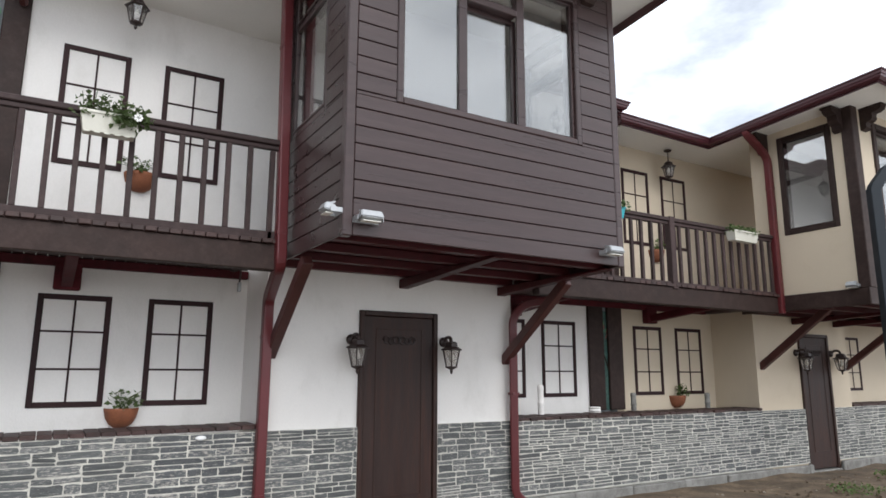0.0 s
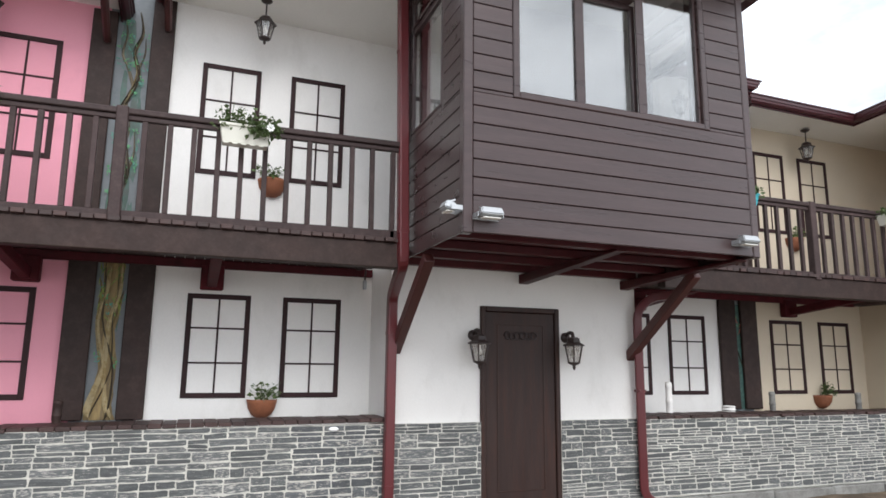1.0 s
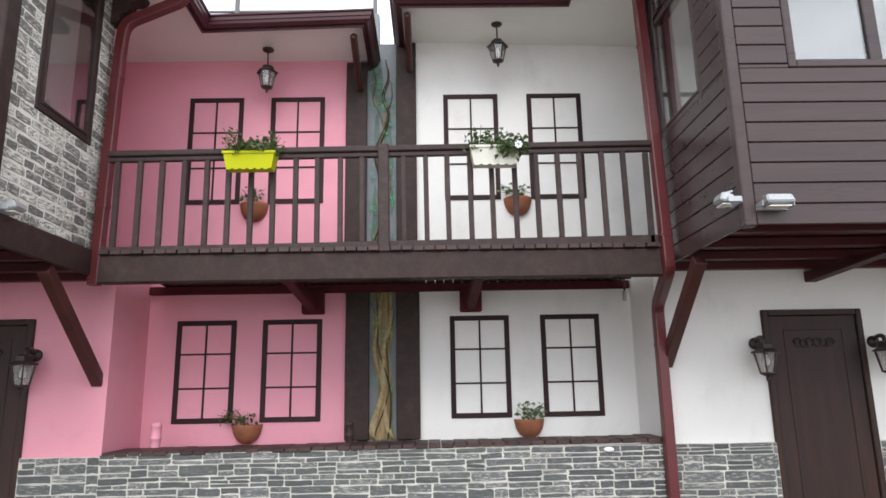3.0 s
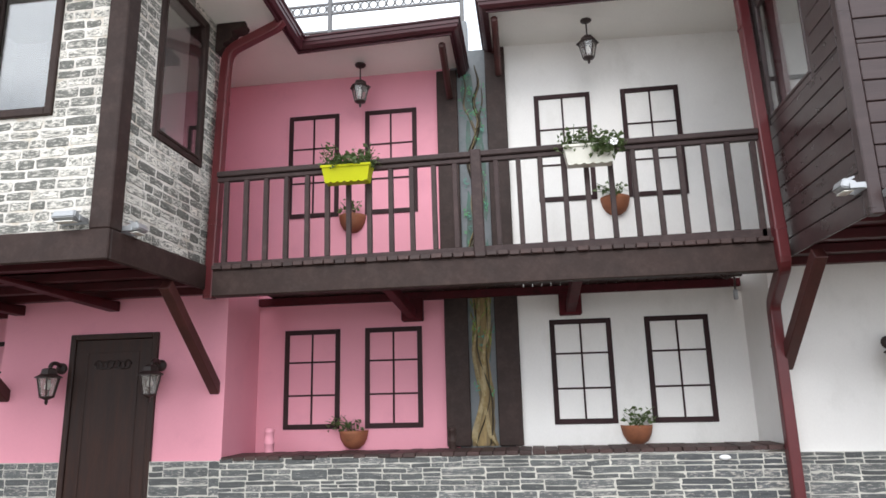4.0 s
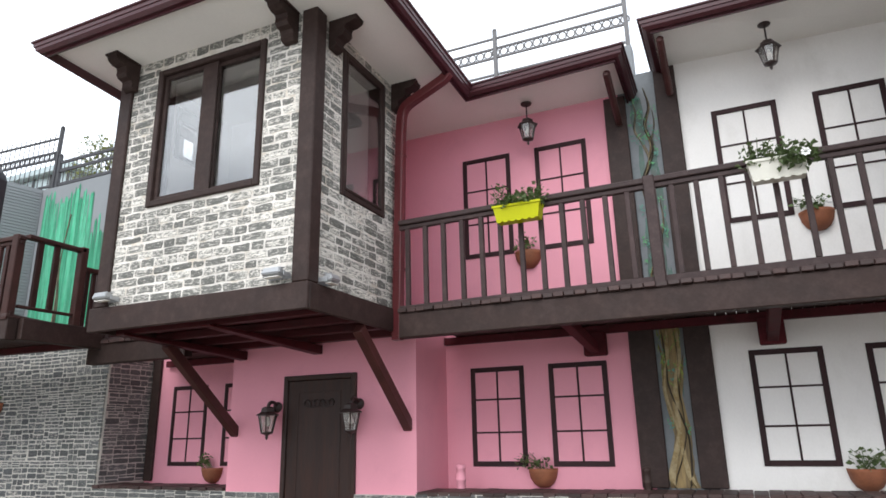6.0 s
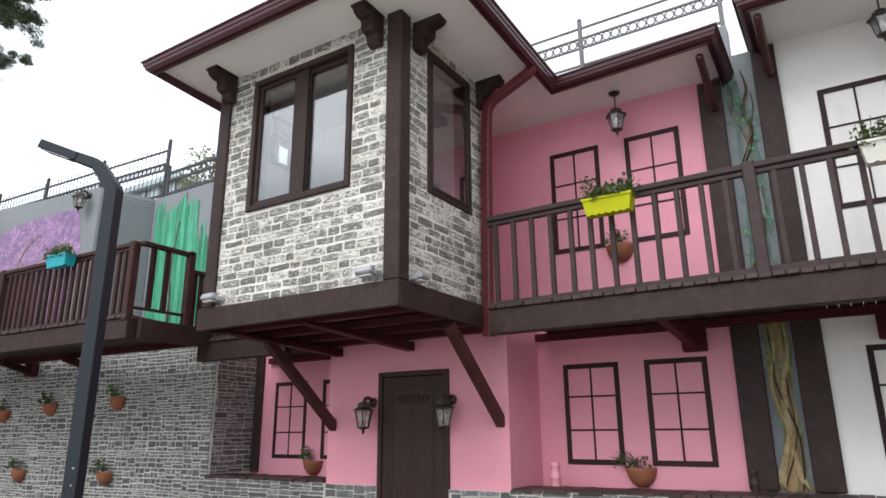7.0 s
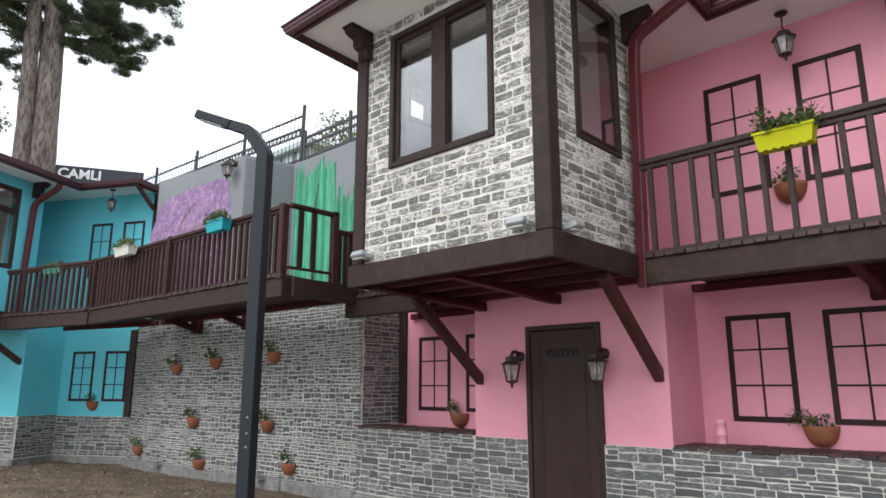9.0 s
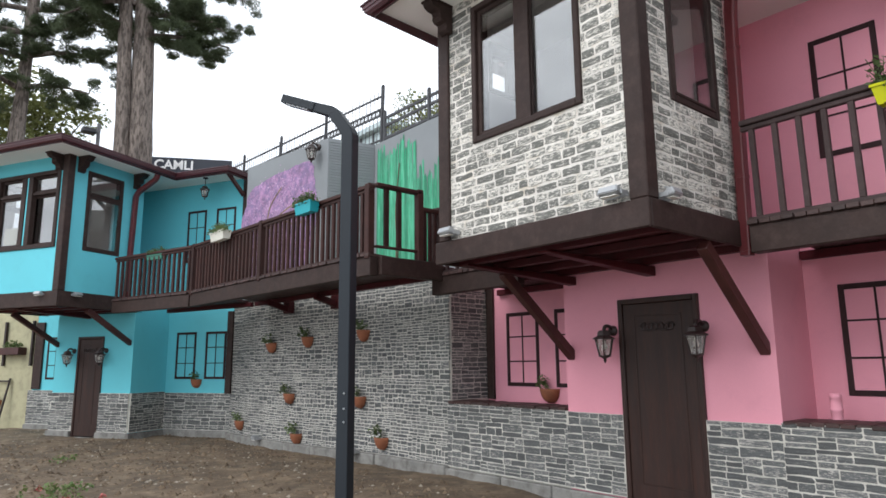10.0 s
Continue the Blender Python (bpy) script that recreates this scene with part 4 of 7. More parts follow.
roof(4, [(-3.3, -2.5), (0.67, -2.5), (0.67, 0.25), (2.08, 0.25), (2.08, 2.4), (-3.3, 2.4)], 5.50,
     [(2.08, 1.0), (2.08, 0.25), (0.67, 0.25), (0.67, -2.5), (-3.3, -2.5), (-3.3, 1.0)], "low roof with pale soffit and dark red gutter")
box("pier", (-1.115, -1.812, 3.766), (-1.055, -1.70, 5.134), BLUE, blue_bay, 0.004)
for x in (-1.178, -0.992):
    box("jamb", (x - 0.06, -1.832, 3.766), (x + 0.06, -1.72, 5.134), BROWN, blue_bay, 0.006)
end_strut = thing("eave_strut", (2.0, 0.9, 5.1), "dark red diagonal strut under the roof's end", "strut", "eave struts")
beam("strut", (2.0, 0.34, 5.48), (2.0, 0.89, 5.10), 0.07, 0.075, BRACEWOOD, end_strut)
planter = thing("wall_planter", (-4.8, 0.95, 1.7), "brown wooden planter box with plants on the yellow wall", "planter")
box("trough", (-5.20, 0.72, 1.72), (-4.47, 0.948, 1.90), BRACEWOOD, planter, 0.01)
for x in (-5.24, -4.25):
    box("upright", (x - 0.03, 0.88, 1.45), (x + 0.03, 0.946, 2.55), BLACK, planter, 0.006)
rest = thing("leaning_frame", (-4.8, 0.9, 0.1), "dark narrow wooden frame leaning on the yellow wall", "frame")
beam("upright", (-4.97, 0.72, -0.02), (-4.90, 0.90, 1.15), 0.06, 0.04, BLACK, rest)
beam("upright", (-5.60, 0.72, -0.02), (-5.57, 0.90, 1.15), 0.06, 0.04, BLACK, rest)
beam("rail", (-5.56, 0.88, 1.08), (-4.91, 0.88, 1.08), 0.05, 0.04, BLACK, rest)
FRAME = Matrix.Identity(4)

# ---- curved stone wall, terrace balcony and painted walls between ----
BEND = [(-7.50, 6.07), (-8.7, 6.05), (-9.6, 5.96), (-10.5, 5.84), (-11.3, 5.74), (-12.2, 5.66), (-13.1, 5.64), (-14.02, 5.68)]


def bend_at(s):
    """Place and heading along the curved wall, s metres from its right end (towards the left)."""
    left = s
    for (ax, ay), (bx, by) in zip(BEND, BEND[1:]):
        d = math.hypot(bx - ax, by - ay)
        if left <= d or (bx, by) == BEND[-1]:
            k = left / d
            return ax + (bx - ax) * k, ay + (by - ay) * k, math.atan2(ay - by, ax - bx)
        left -= d


BEND_LENGTH = sum(math.hypot(b[0] - a[0], b[1] - a[1]) for a, b in zip(BEND, BEND[1:]))
curve_back = [(x, y + 0.25) for x, y in reversed(BEND)]
structure(prism("wall_stone", BEND + [(-14.02, 6.1)] + curve_back[1:-1] + [(-7.50, BACK)], -0.2, 2.72, MORTAR), "curved wall clad in grey slate with pale mortar")


def rail_run(a, b, z, posts=(), label="", step=0.15):
    """A straight railed terrace edge from a to b."""
    a, b = Vector((*a, 0)), Vector((*b, 0))
    d = (b - a)
    ang = math.atan2(d.y, d.x)
    global FRAME
    FRAME = Matrix.Translation(a) @ Matrix.Rotation(ang, 4, "Z")
    ob = balcony(0, d.length, posts, 0, 1.35, z, "balconies", RAIL_RED, BROWN, step / 2, step, 0.09, 0.025, label, lift=-0.02)
    FRAME = Matrix.Identity(4)
    return ob


rail_run((-12.28, 4.17), (-6.90, 4.38), 2.45, (0.04, 2.6, 5.33), step=0.128, label="reddish brown wooden terrace balcony over the stone wall")
rail_run((-14.62, 3.46), (-12.32, 4.155), 2.45, (), label="reddish brown wooden balcony of the turquoise house")
box_end = thing("balcony_end", (-6.9, 4.4, 2.46), "reddish brown end railing of the wooden terrace", "railing")
box("front_beam", (-6.97, 4.48, 2.46), (-6.85, 5.44, 2.685), BROWN, box_end, 0.008)
box("top_rail", (-6.97, 4.44, 3.535), (-6.88, 5.12, 3.585), RAIL_RED, box_end, 0.008)
box("bottom_rail", (-6.95, 4.44, 2.79), (-6.90, 5.1, 2.82), RAIL_RED, box_end, 0.005)
box("post", (-6.97, 5.06, 2.66), (-6.88, 5.15, 3.60), RAIL_RED, box_end, 0.008)
for y in (4.60, 4.79):
    box("baluster", (-6.945, y - 0.032, 2.82), (-6.905, y + 0.032, 3.535), RAIL_RED, box_end, 0.004)
box("low_rail", (-6.975, 5.152, 3.33), (-6.905, 5.47, 3.385), RAIL_RED, box_end, 0.006)
for y in (5.205, 5.285, 5.365):
    box("baluster", (-6.955, y - 0.022, 2.60), (-6.915, y + 0.022, 3.33), RAIL_RED, box_end, 0.004)
box("end_post", (-6.985, 5.41, 2.52), (-6.90, 5.48, 3.42), RAIL_RED, box_end, 0.006)
box("foot_board", (-6.97, 5.152, 2.56), (-6.90, 5.41, 2.60), RAIL_RED, box_end, 0.005)

structure(prism("wall_purple", [(-13.55, 5.75), (-13.16, 5.482), (-10.75, 5.80), (-10.5, 5.83), (-10.5, 6.0), (-13.55, 6.0)], 2.7, 5.45, GREYWALL), "grey rendered wall with a purple blossom mural")
structure(prism("wall_corrugated", [(-10.5, 5.83), (-10.3, 6.7), (-10.5, 6.75), (-10.7, 6.0)], 2.7, 5.45, GREYWALL), "grey ribbed wall return")
structure(prism("wall_green", [(-10.3, 6.7), (-7.4, 6.7), (-7.4, 6.9), (-10.3, 6.9)], 2.7, 5.45, GREYWALL), "grey rendered wall with a green brushed mural")
structure(prism("terrace_floor", [(-13.9, 5.62), (-12.4, 5.78), (-10.0, 6.0), (-7.5, 6.1), (-7.4, 6.9), (-13.9, 6.9)], 2.60, 2.70, CONCRETE), "concrete terrace floor", "floor")
structure(prism("bank", [(-60, 6.95), (40, 6.95), (40, 60), (-60, 60)], -0.2, 4.9, SOIL), "raised ground behind the houses", "ground")

# ---- stone and brick facings, piece by piece ----
def stone_meshes(mat, n, seed, wobble=0.05, lip=0.02):
    """Flat stones of unit size with wavy outlines and worn corners; the front is at y = -1."""
    rnd = random.Random(seed)
    out = []
    for i in range(n):
        base = []
        for k in range(12):
            side, f = divmod(k, 3)
            f = (0.10, 0.5, 0.90)[f] + rnd.uniform(-0.06, 0.06)
            x, z = ((f - 0.5, -0.5), (0.5, f - 0.5), (0.5 - f, 0.5), (-0.5, 0.5 - f))[side]
            if side in (0, 2):
                z -= math.copysign(abs(rnd.gauss(0, wobble * 1.6)), z)
            else:
                x -= math.copysign(abs(rnd.gauss(0, wobble * 0.6)), x)
            base.append((x, z))
        bm = bmesh.new()
        rings = []
        for y, k in ((0.0, 1.0), (-0.6, 1.0), (-1.0, 1.0 - lip)):
            rings.append([bm.verts.new((x * (1 - (1 - k) * 0.5), y + (rnd.uniform(-0.15, 0.15) if k < 1 else 0), z * k)) for x, z in base])
        for r0, r1 in zip(rings, rings[1:]):
            for q in range(12):
                bm.faces.new((r0[q], r0[(q + 1) % 12], r1[(q + 1) % 12], r1[q]))
        bm.faces.new(rings[-1])
        bmesh.ops.recalc_face_normals(bm, faces=bm.faces)
        out.append(finish("stone", bm, mat))
    return out


SLATES = stone_meshes(STONE, 18, 3, 0.042)
BRICKS = stone_meshes(WBRICK, 18, 5, 0.05, 0.06)


def lay_courses(s0, s1, z0, z1, holes, heights, widths, gap, rnd):
    """Bands of uneven blocks, each split into one to three layers, so that no joint runs through: (middle s, middle z, width, height)."""
    out = []

    def stone(a, b, c, d):
        for p, q in [(max(a, s0), min(b, s1))]:
            pieces = [(p, q)]
            for ha, hb, hz0, hz1 in holes:
                if d > hz0 + 0.01 and c < hz1 - 0.01:
                    pieces = [w for k in pieces for w in ((k[0], min(k[1], ha)), (max(k[0], hb), k[1]))]
            for u, v in pieces:
                if v - u > 0.035:
                    out.append(((u + v) / 2, (c + d) / 2, v - u - gap, d - c - gap))

    z = z0
    while z < z1 - 0.02:
        h = rnd.uniform(2.0 * heights[0], 2.1 * heights[1])
        if z1 - (z + h) < 1.2 * heights[0]:
            h = z1 - z
        s = s0 + rnd.uniform(-widths[1], 0)
        while s < s1:
            w = rnd.uniform(1.2 * widths[0], 1.35 * widths[1])
            k = rnd.random()
            cuts = [0, 1] if k < 0.015 else [0, rnd.uniform(0.32, 0.68), 1] if k < 0.80 else [0, rnd.uniform(0.25, 0.4), rnd.uniform(0.58, 0.75), 1]
            for c0, c1 in zip(cuts, cuts[1:]):
                a = s
                while a < s + w - 1e-6:
                    e = a + rnd.uniform(*widths)
                    if s + w - e < widths[0]:
                        e = s + w
                    stone(a, e, z + h * c0, z + h * c1)
                    a = e
            s += w
        z += h
    return out


def lay_bricks(s0, s1, z0, z1, holes, heights, widths, gap, rnd):
    """Running courses of bricks with uneven lengths."""
    out = []
    z = z0
    while z < z1 - 0.02:
        h = rnd.uniform(*heights)
        if z1 - (z + h) < heights[0] * 0.7:
            h = z1 - z
        s = s0 + rnd.uniform(-widths[1], 0)
        while s < s1:
            w = rnd.uniform(*widths)
            pieces = [(max(s, s0), min(s + w, s1))]
            s += w
            for ha, hb, hz0, hz1 in holes:
                if z + h > hz0 + 0.01 and z < hz1 - 0.01:
                    pieces = [p for q in pieces for p in ((q[0], min(q[1], ha)), (max(q[0], hb), q[1]))]
            for p, q in pieces:
                if q - p > 0.035:
                    g = gap * rnd.uniform(0.6, 1.5)
                    out.append(((p + q) / 2, z + h / 2 + rnd.uniform(-0.004, 0.004), q - p - g, h - g))
        z += h
    return out


def clad(parent, where, s0, s1, z0, z1, holes, meshes, name, heights=(0.050, 0.092), widths=(0.11, 0.34), gap=0.0025, depth=0.003, seed=1):
    rnd = random.Random(seed)
    laid = (lay_bricks if name == "brick" else lay_courses)(s0, s1, z0, z1, holes, heights, widths, gap, rnd)
    laid.sort()
    for s, z, w, h in laid[:300]:
        x, y, turn = where(s)
        ob = put(name, rnd.choice(meshes), (x, y, z), parent, turn=turn, size=(w, depth * rnd.uniform(0.75, 1.25), h))
        ob.rotation_euler = (rnd.uniform(-0.02, 0.02), rnd.gauss(0, 0.02) * min(1, 0.2 / w), turn)
    rest = laid[300:]
    if rest:
        bm = bmesh.new()
        for s, z, w, h in rest:
            x, y, turn = where(s)
            tmp = bmesh.new()
            tmp.from_mesh(rnd.choice(meshes))
            m = Matrix.Translation((x, y, z)) @ Matrix.Rotation(turn, 4, "Z") @ Matrix.Diagonal((w, depth * rnd.uniform(0.75, 1.25), h, 1))
            bmesh.ops.transform(tmp, matrix=m, verts=tmp.verts)
            base = [bm.verts.new(v.co) for v in tmp.verts]
            for f in tmp.faces:
                bm.faces.new([base[v.index] for v in f.verts])
            tmp.free()
        tagged(part(name + "_field", bm, STONE_FAR if name == "stone" else WBRICK_FAR, parent, "", ORIGIN[parent.name]), kind="stuff")


def facing_front(tag, x0, x1, y, z0, z1, mat_label, seed, holes=(), heights=(0.044, 0.080), widths=(0.11, 0.32), gap=0.004):
    """A mortar bed on a wall that looks to -y, with its stones and a concrete foot."""
    bed = structure(pierced("stone_facing_%s" % tag, "y", y - 0.03, 0.029, x0, x1, z0, z1, [h for h in holes], MORTAR), mat_label)
    clad(bed, lambda s: (s, y - 0.03, 0.0), x0 - 0.004, x1 + 0.004, z0 + 0.01, z1, holes, SLATES, "stone", heights, widths, gap, seed=seed)
    return bed


def facing_side(tag, x, out, y0, y1, z0, z1, seed):
    a, b = sorted((x + out * 0.03, x + out * 0.001))
    bed = structure(box("stone_facing_%s" % tag, (a, y0, z0), (b, y1, z1), MORTAR, None, 0.0), "grey slate facing with pale mortar")
    clad(bed, lambda s: (x + out * 0.03, s, out * math.pi / 2), y0 + 0.004, y1 - 0.004, z0 + 0.01, z1, [], SLATES, "stone", (0.036, 0.07), (0.08, 0.24), 0.006, seed=seed)


SL = "grey slate facing with pale mortar"
FLAT, LONG = (0.032, 0.056), (0.10, 0.34)
# parapets before the recesses
for tag, x0, x1 in (("west", -7.5, -5.44), ("middle", -3.11, 1.78), ("east", 4.64, 9.22), ("far", 11.75, 16.0)):
    structure(box("parapet_%s" % tag, (x0 + 0.002, FRONT + 0.001, -0.2), (x1 - 0.002, FRONT + 0.16, STONE_TOP), MORTAR, None, 0.0), "low masonry parapet")
facing_front("west", -7.5, -5.441, FRONT, 0.07, STONE_TOP, SL, 11)
facing_front("pink", -5.44, -3.111, FRONT, 0.07, STONE_TOP - 0.005, SL, 12, [(-4.70, -3.79, 0.0, 2.1)])
facing_front("middle", -3.11, 1.779, FRONT, 0.07, STONE_TOP + 0.012, SL, 13)
facing_front("white", 1.78, 4.639, FRONT, 0.07, STONE_TOP + 0.012, SL, 14, [(2.73, 3.64, 0.0, 2.1)])
facing_front("east", 4.64, 9.219, FRONT, 0.07, STONE_TOP, SL, 15, (), FLAT, LONG, 0.007)
facing_front("cream", 9.22, 11.75, FRONT, 0.07, STONE_TOP - 0.005, SL, 16, [(10.33, 11.16, 0.0, 2.1)], FLAT, LONG, 0.007)
facing_front("far", 11.751, 16.0, FRONT, 0.07, STONE_TOP, SL, 17, (), FLAT, LONG, 0.007)
facing_side("recess", -7.5, 1, FRONT + 0.02, BACK, LEDGE, 2.45, 18)
# curved wall
stone_wall = bpy.data.objects["wall_stone"]


def on_bend(s):
    x, y, h = bend_at(s)
    return x + 0.002 * math.sin(h), y - 0.002 * math.cos(h), h


clad(stone_wall, on_bend, -0.034, BEND_LENGTH, 0.08, 2.70, [], SLATES, "stone", (0.040, 0.074), (0.06, 0.20), 0.009, 0.002, seed=21)
# turquoise house
FRAME = LEFT
facing_front("blue", -2.22, 0.05, 0.0, 0.07, 0.865, SL, 31, [(-1.53, -0.78, 0.0, 2.1)])
facing_front("blue_west", -4.26, -2.24, 0.95, 0.07, 0.865, SL, 34)
facing_front("blue_recess", 0.08, 1.98, 0.95, 0.07, 0.84, SL, 32)
facing_side("blue_return", 0.05, 1, 0.0, 0.92, 0.07, 0.865, 33)
for n, (a, b, y) in enumerate(((-2.24, -1.53, 0.0), (-4.26, -2.25, 0.95), (-0.78, 0.10, 0.0), (0.10, 2.0, 0.95))):
    structure(box("plinth_blue_%d" % n, (a, y - 0.09, -0.25), (b, y - 0.001, 0.068), CONCRETE, None, 0.012), "concrete plinth at the foot of the wall", "plinth")
structure(box("plinth_blue_return", (0.101, -0.09, -0.25), (0.16, 0.86, 0.068), CONCRETE, None, 0.012), "concrete plinth at the foot of the wall", "plinth")
FRAME = Matrix.Identity(4)
# concrete foot in blocks along the fronts
for n, (a, b) in enumerate(((-7.5, -4.70), (-3.79, 2.73), (3.64, 10.33), (11.16, 16.0))):
    foot = tagged(thing("plinth_%d" % n, (a, FRONT, 0), "worn concrete plinth blocks at the foot of the wall", "plinth"), kind="structure")
    x = a
    rnd = random.Random(n)
    while x < b - 0.02:
        w = min(rnd.uniform(0.7, 1.1), b - x)
        box("block", (x + 0.004, FRONT - 0.085 - rnd.uniform(0, 0.02), -0.25), (x + w - 0.004, FRONT - 0.031, 0.068 + rnd.uniform(-0.015, 0.0)), CONCRETE, foot, 0.015)
        x += w
foot = tagged(thing("plinth_bend", (-9, 6, 0), "worn concrete plinth at the foot of the curved wall", "plinth"), kind="structure")
s = 0.0
while s < BEND_LENGTH - 0.75:
    x, y, h = bend_at(s + 0.4)
    ob = put("block", box_mesh("block", (0.80, 0.12, 0.36), CONCRETE, 0.015), (x + 0.05 * math.sin(h), y - 0.05 * math.cos(h), -0.10), foot, turn=h)
    s += 0.8

# brick skin of the pink house's bay
def bay_panel(name):
    return [o for o in pink_bay.children if o.name.startswith(name)]


front_skin = bay_panel("front_wall")[0]
clad(front_skin, lambda s: (s, 4.27, 0.0), -5.42, -3.285, 2.615, 5.10, [(-4.99, -3.68, 3.51, 4.93)], BRICKS, "brick", (0.072, 0.090), (0.11, 0.27), 0.010, 0.004, 41)
for o in bay_panel("side_wall"):
    out = 1 if ORIGIN[o.name].x > -4 else -1
    x = -3.157 if out > 0 else -5.46
    clad(o, lambda s: (x, s, out * math.pi / 2), 4.40, 5.73, 2.615, 5.10, [(4.70, 5.49, 3.485, 4.94)], BRICKS, "brick", (0.072, 0.090), (0.11, 0.27), 0.010, 0.004, 42)

# ---- lanterns ----
def hexagon_lantern(ob, x, y, z, k=0.97):
    """Six-sided lantern body; z: the top of its cap; k: its size."""
    def turned(name, profile, mat, label, seg, smooth=True):
        lathe(name, [(k * r, k * h) for r, h in profile], (x, y, z), mat, ob, label, seg, smooth)

    turned("cap", [(0.0, 0.0), (0.045, 0.0), (0.070, -0.014), (0.078, -0.055), (0.092, -0.066), (0.128, -0.084), (0.131, -0.094), (0.0, -0.094)], BLACK, "dark metal cap with a flared brim", 6, False)
    turned("glass", [(0.100, -0.095), (0.062, -0.266)], LANTERN_GLASS, "clear lantern glass", 6, False)
    for i in range(6):
        a = 2 * math.pi * i / 6
        c, s = k * math.cos(a), k * math.sin(a)
        beam("bar", (x + 0.102 * c, y + 0.102 * s, z - 0.094 * k), (x + 0.064 * c, y + 0.064 * s, z - 0.267 * k), 0.012, 0.012, BLACK, ob, "", 0.002)
    turned("finial", [(0.0, -0.266), (0.066, -0.266), (0.069, -0.278), (0.034, -0.294), (0.014, -0.305), (0.018, -0.322), (0.007, -0.348), (0.0, -0.350)], BLACK, "dark metal finial", 8)
    turned("bulb", [(0.0, -0.105), (0.014, -0.112), (0.016, -0.135), (0.030, -0.165), (0.026, -0.195), (0.0, -0.208)], BULB, "white bulb", 10)


def wall_lantern(x, y, z, group="wall lanterns", reach=0.17):
    ob = thing("wall_lantern", (x, y, z), "black six-sided wall lantern with clear glass", "lantern", group)
    bm = bmesh.new()
    lathe_into(bm, [(0.0, 0.0), (0.055, 0.0), (0.055, 0.016), (0.036, 0.034), (0.0, 0.038)], (0, 0, 0), 14)
    bmesh.ops.rotate(bm, cent=(0, 0, 0), matrix=Matrix.Rotation(math.pi / 2, 3, "X"), verts=bm.verts)
    bmesh.ops.translate(bm, verts=bm.verts, vec=(x, y - 0.001, z))
    part("wall_plate", bm, BLACK, ob, "", (x, y, z), True)
    tube("arm", [(x, y - 0.01, z), (x, y - 0.07, z + 0.05), (x, y - reach + 0.02, z + 0.045), (x, y - reach, z - 0.01)], 0.019, BLACK, ob, "", 0.05, 8)
    hexagon_lantern(ob, x, y - reach, z + 0.0)
    return ob


def hanging_lantern(x, y, z):
    ob = thing("hanging_lantern", (x, y, z), "black six-sided lantern hanging on a rod from the soffit", "lantern", "hanging lanterns")
    lathe("canopy", [(0.0, 0.0), (0.062, -0.002), (0.055, -0.018), (0.02, -0.035), (0.0, -0.036)], (x, y, z), BLACK, ob, "", 14)
    tube("rod", [(x, y, z - 0.02), (x, y, z - 0.2)], 0.008, BLACK, ob, "", 0.01, 8)
    hexagon_lantern(ob, x, y, z - 0.19, 0.88)
    return ob


for x in (-4.785, -3.755, 2.65, 3.725, 10.25, 11.24):
    wall_lantern(x, FRONT, 1.755)
hanging_lantern(-1.94, 6.50, 4.935)
hanging_lantern(0.47, 6.42, 5.165)
hanging_lantern(8.12, 6.55, 4.88)
hanging_lantern(5.75, 6.42, 5.165)
hanging_lantern(2.50, 4.62, 5.20)
FRAME = LEFT
for x in (-1.65, -0.70):
    wall_lantern(x, 0.0, 1.755)
hanging_lantern(1.22, 0.55, 5.50)
FRAME = Matrix.Translation((-10.95, 5.77, 0)) @ Matrix.Rotation(radians(7.5), 4, "Z")
wall_lantern(0.19, 0.0, 5.34)
FRAME = Matrix.Identity(4)


# ---- floodlights on the bays and at the foot of the stone wall ----
def floodlight(x, y, z, face, tilt=18, wide=0.182):
    """face: heading of the wall's outside, degrees; 0 looks to -y."""
    global FRAME
    keep = FRAME
    FRAME = FRAME @ pose(x, y, z, 0, 0, face)
    ob = thing("floodlight", (0, 0, 0), "small silver floodlight on a wall bracket", "floodlight", "floodlights")
    bm = bmesh.new()
    bmesh.ops.create_cube(bm, size=1.0)
    bmesh.ops.scale(bm, vec=(wide, 0.092, 0.060), verts=bm.verts)
    for v in bm.verts:
        if v.co.z > 0:
            v.co.x *= 0.9
            v.co.y *= 0.86
    bmesh.ops.bevel(bm, geom=bm.edges[:], offset=0.008, segments=2, affect="EDGES")
    bmesh.ops.rotate(bm, cent=(0, 0, 0), matrix=Matrix.Rotation(radians(-tilt), 3, "X"), verts=bm.verts)
    bmesh.ops.translate(bm, verts=bm.verts, vec=(0, -0.088, 0.01))
    part("housing", bm, METAL, ob, "silver housing", (0, -0.088, 0.01))
    for i in range(5):
        beam("fin", (wide * (0.2 * i - 0.4), -0.125, 0.029), (wide * (0.2 * i - 0.4), -0.052, 0.053), 0.005, 0.012, METAL, ob, "", 0.0)
    box("lens", (-0.38 * wide, -0.122, -0.034), (0.38 * wide, -0.062, -0.026), BULB, ob, 0.003, "pale lens")
    for s in (-1, 1):
        box("bracket_arm", (s * (wide / 2 + 0.008) - 0.004, -0.095, -0.024), (s * (wide / 2 + 0.008) + 0.004, -0.006, 0.012), METAL, ob, 0.002)
    box("wall_plate", (-wide / 2 - 0.012, -0.008, -0.030), (wide / 2 + 0.012, -0.001, 0.010), METAL, ob, 0.002)
    FRAME = keep
    return ob


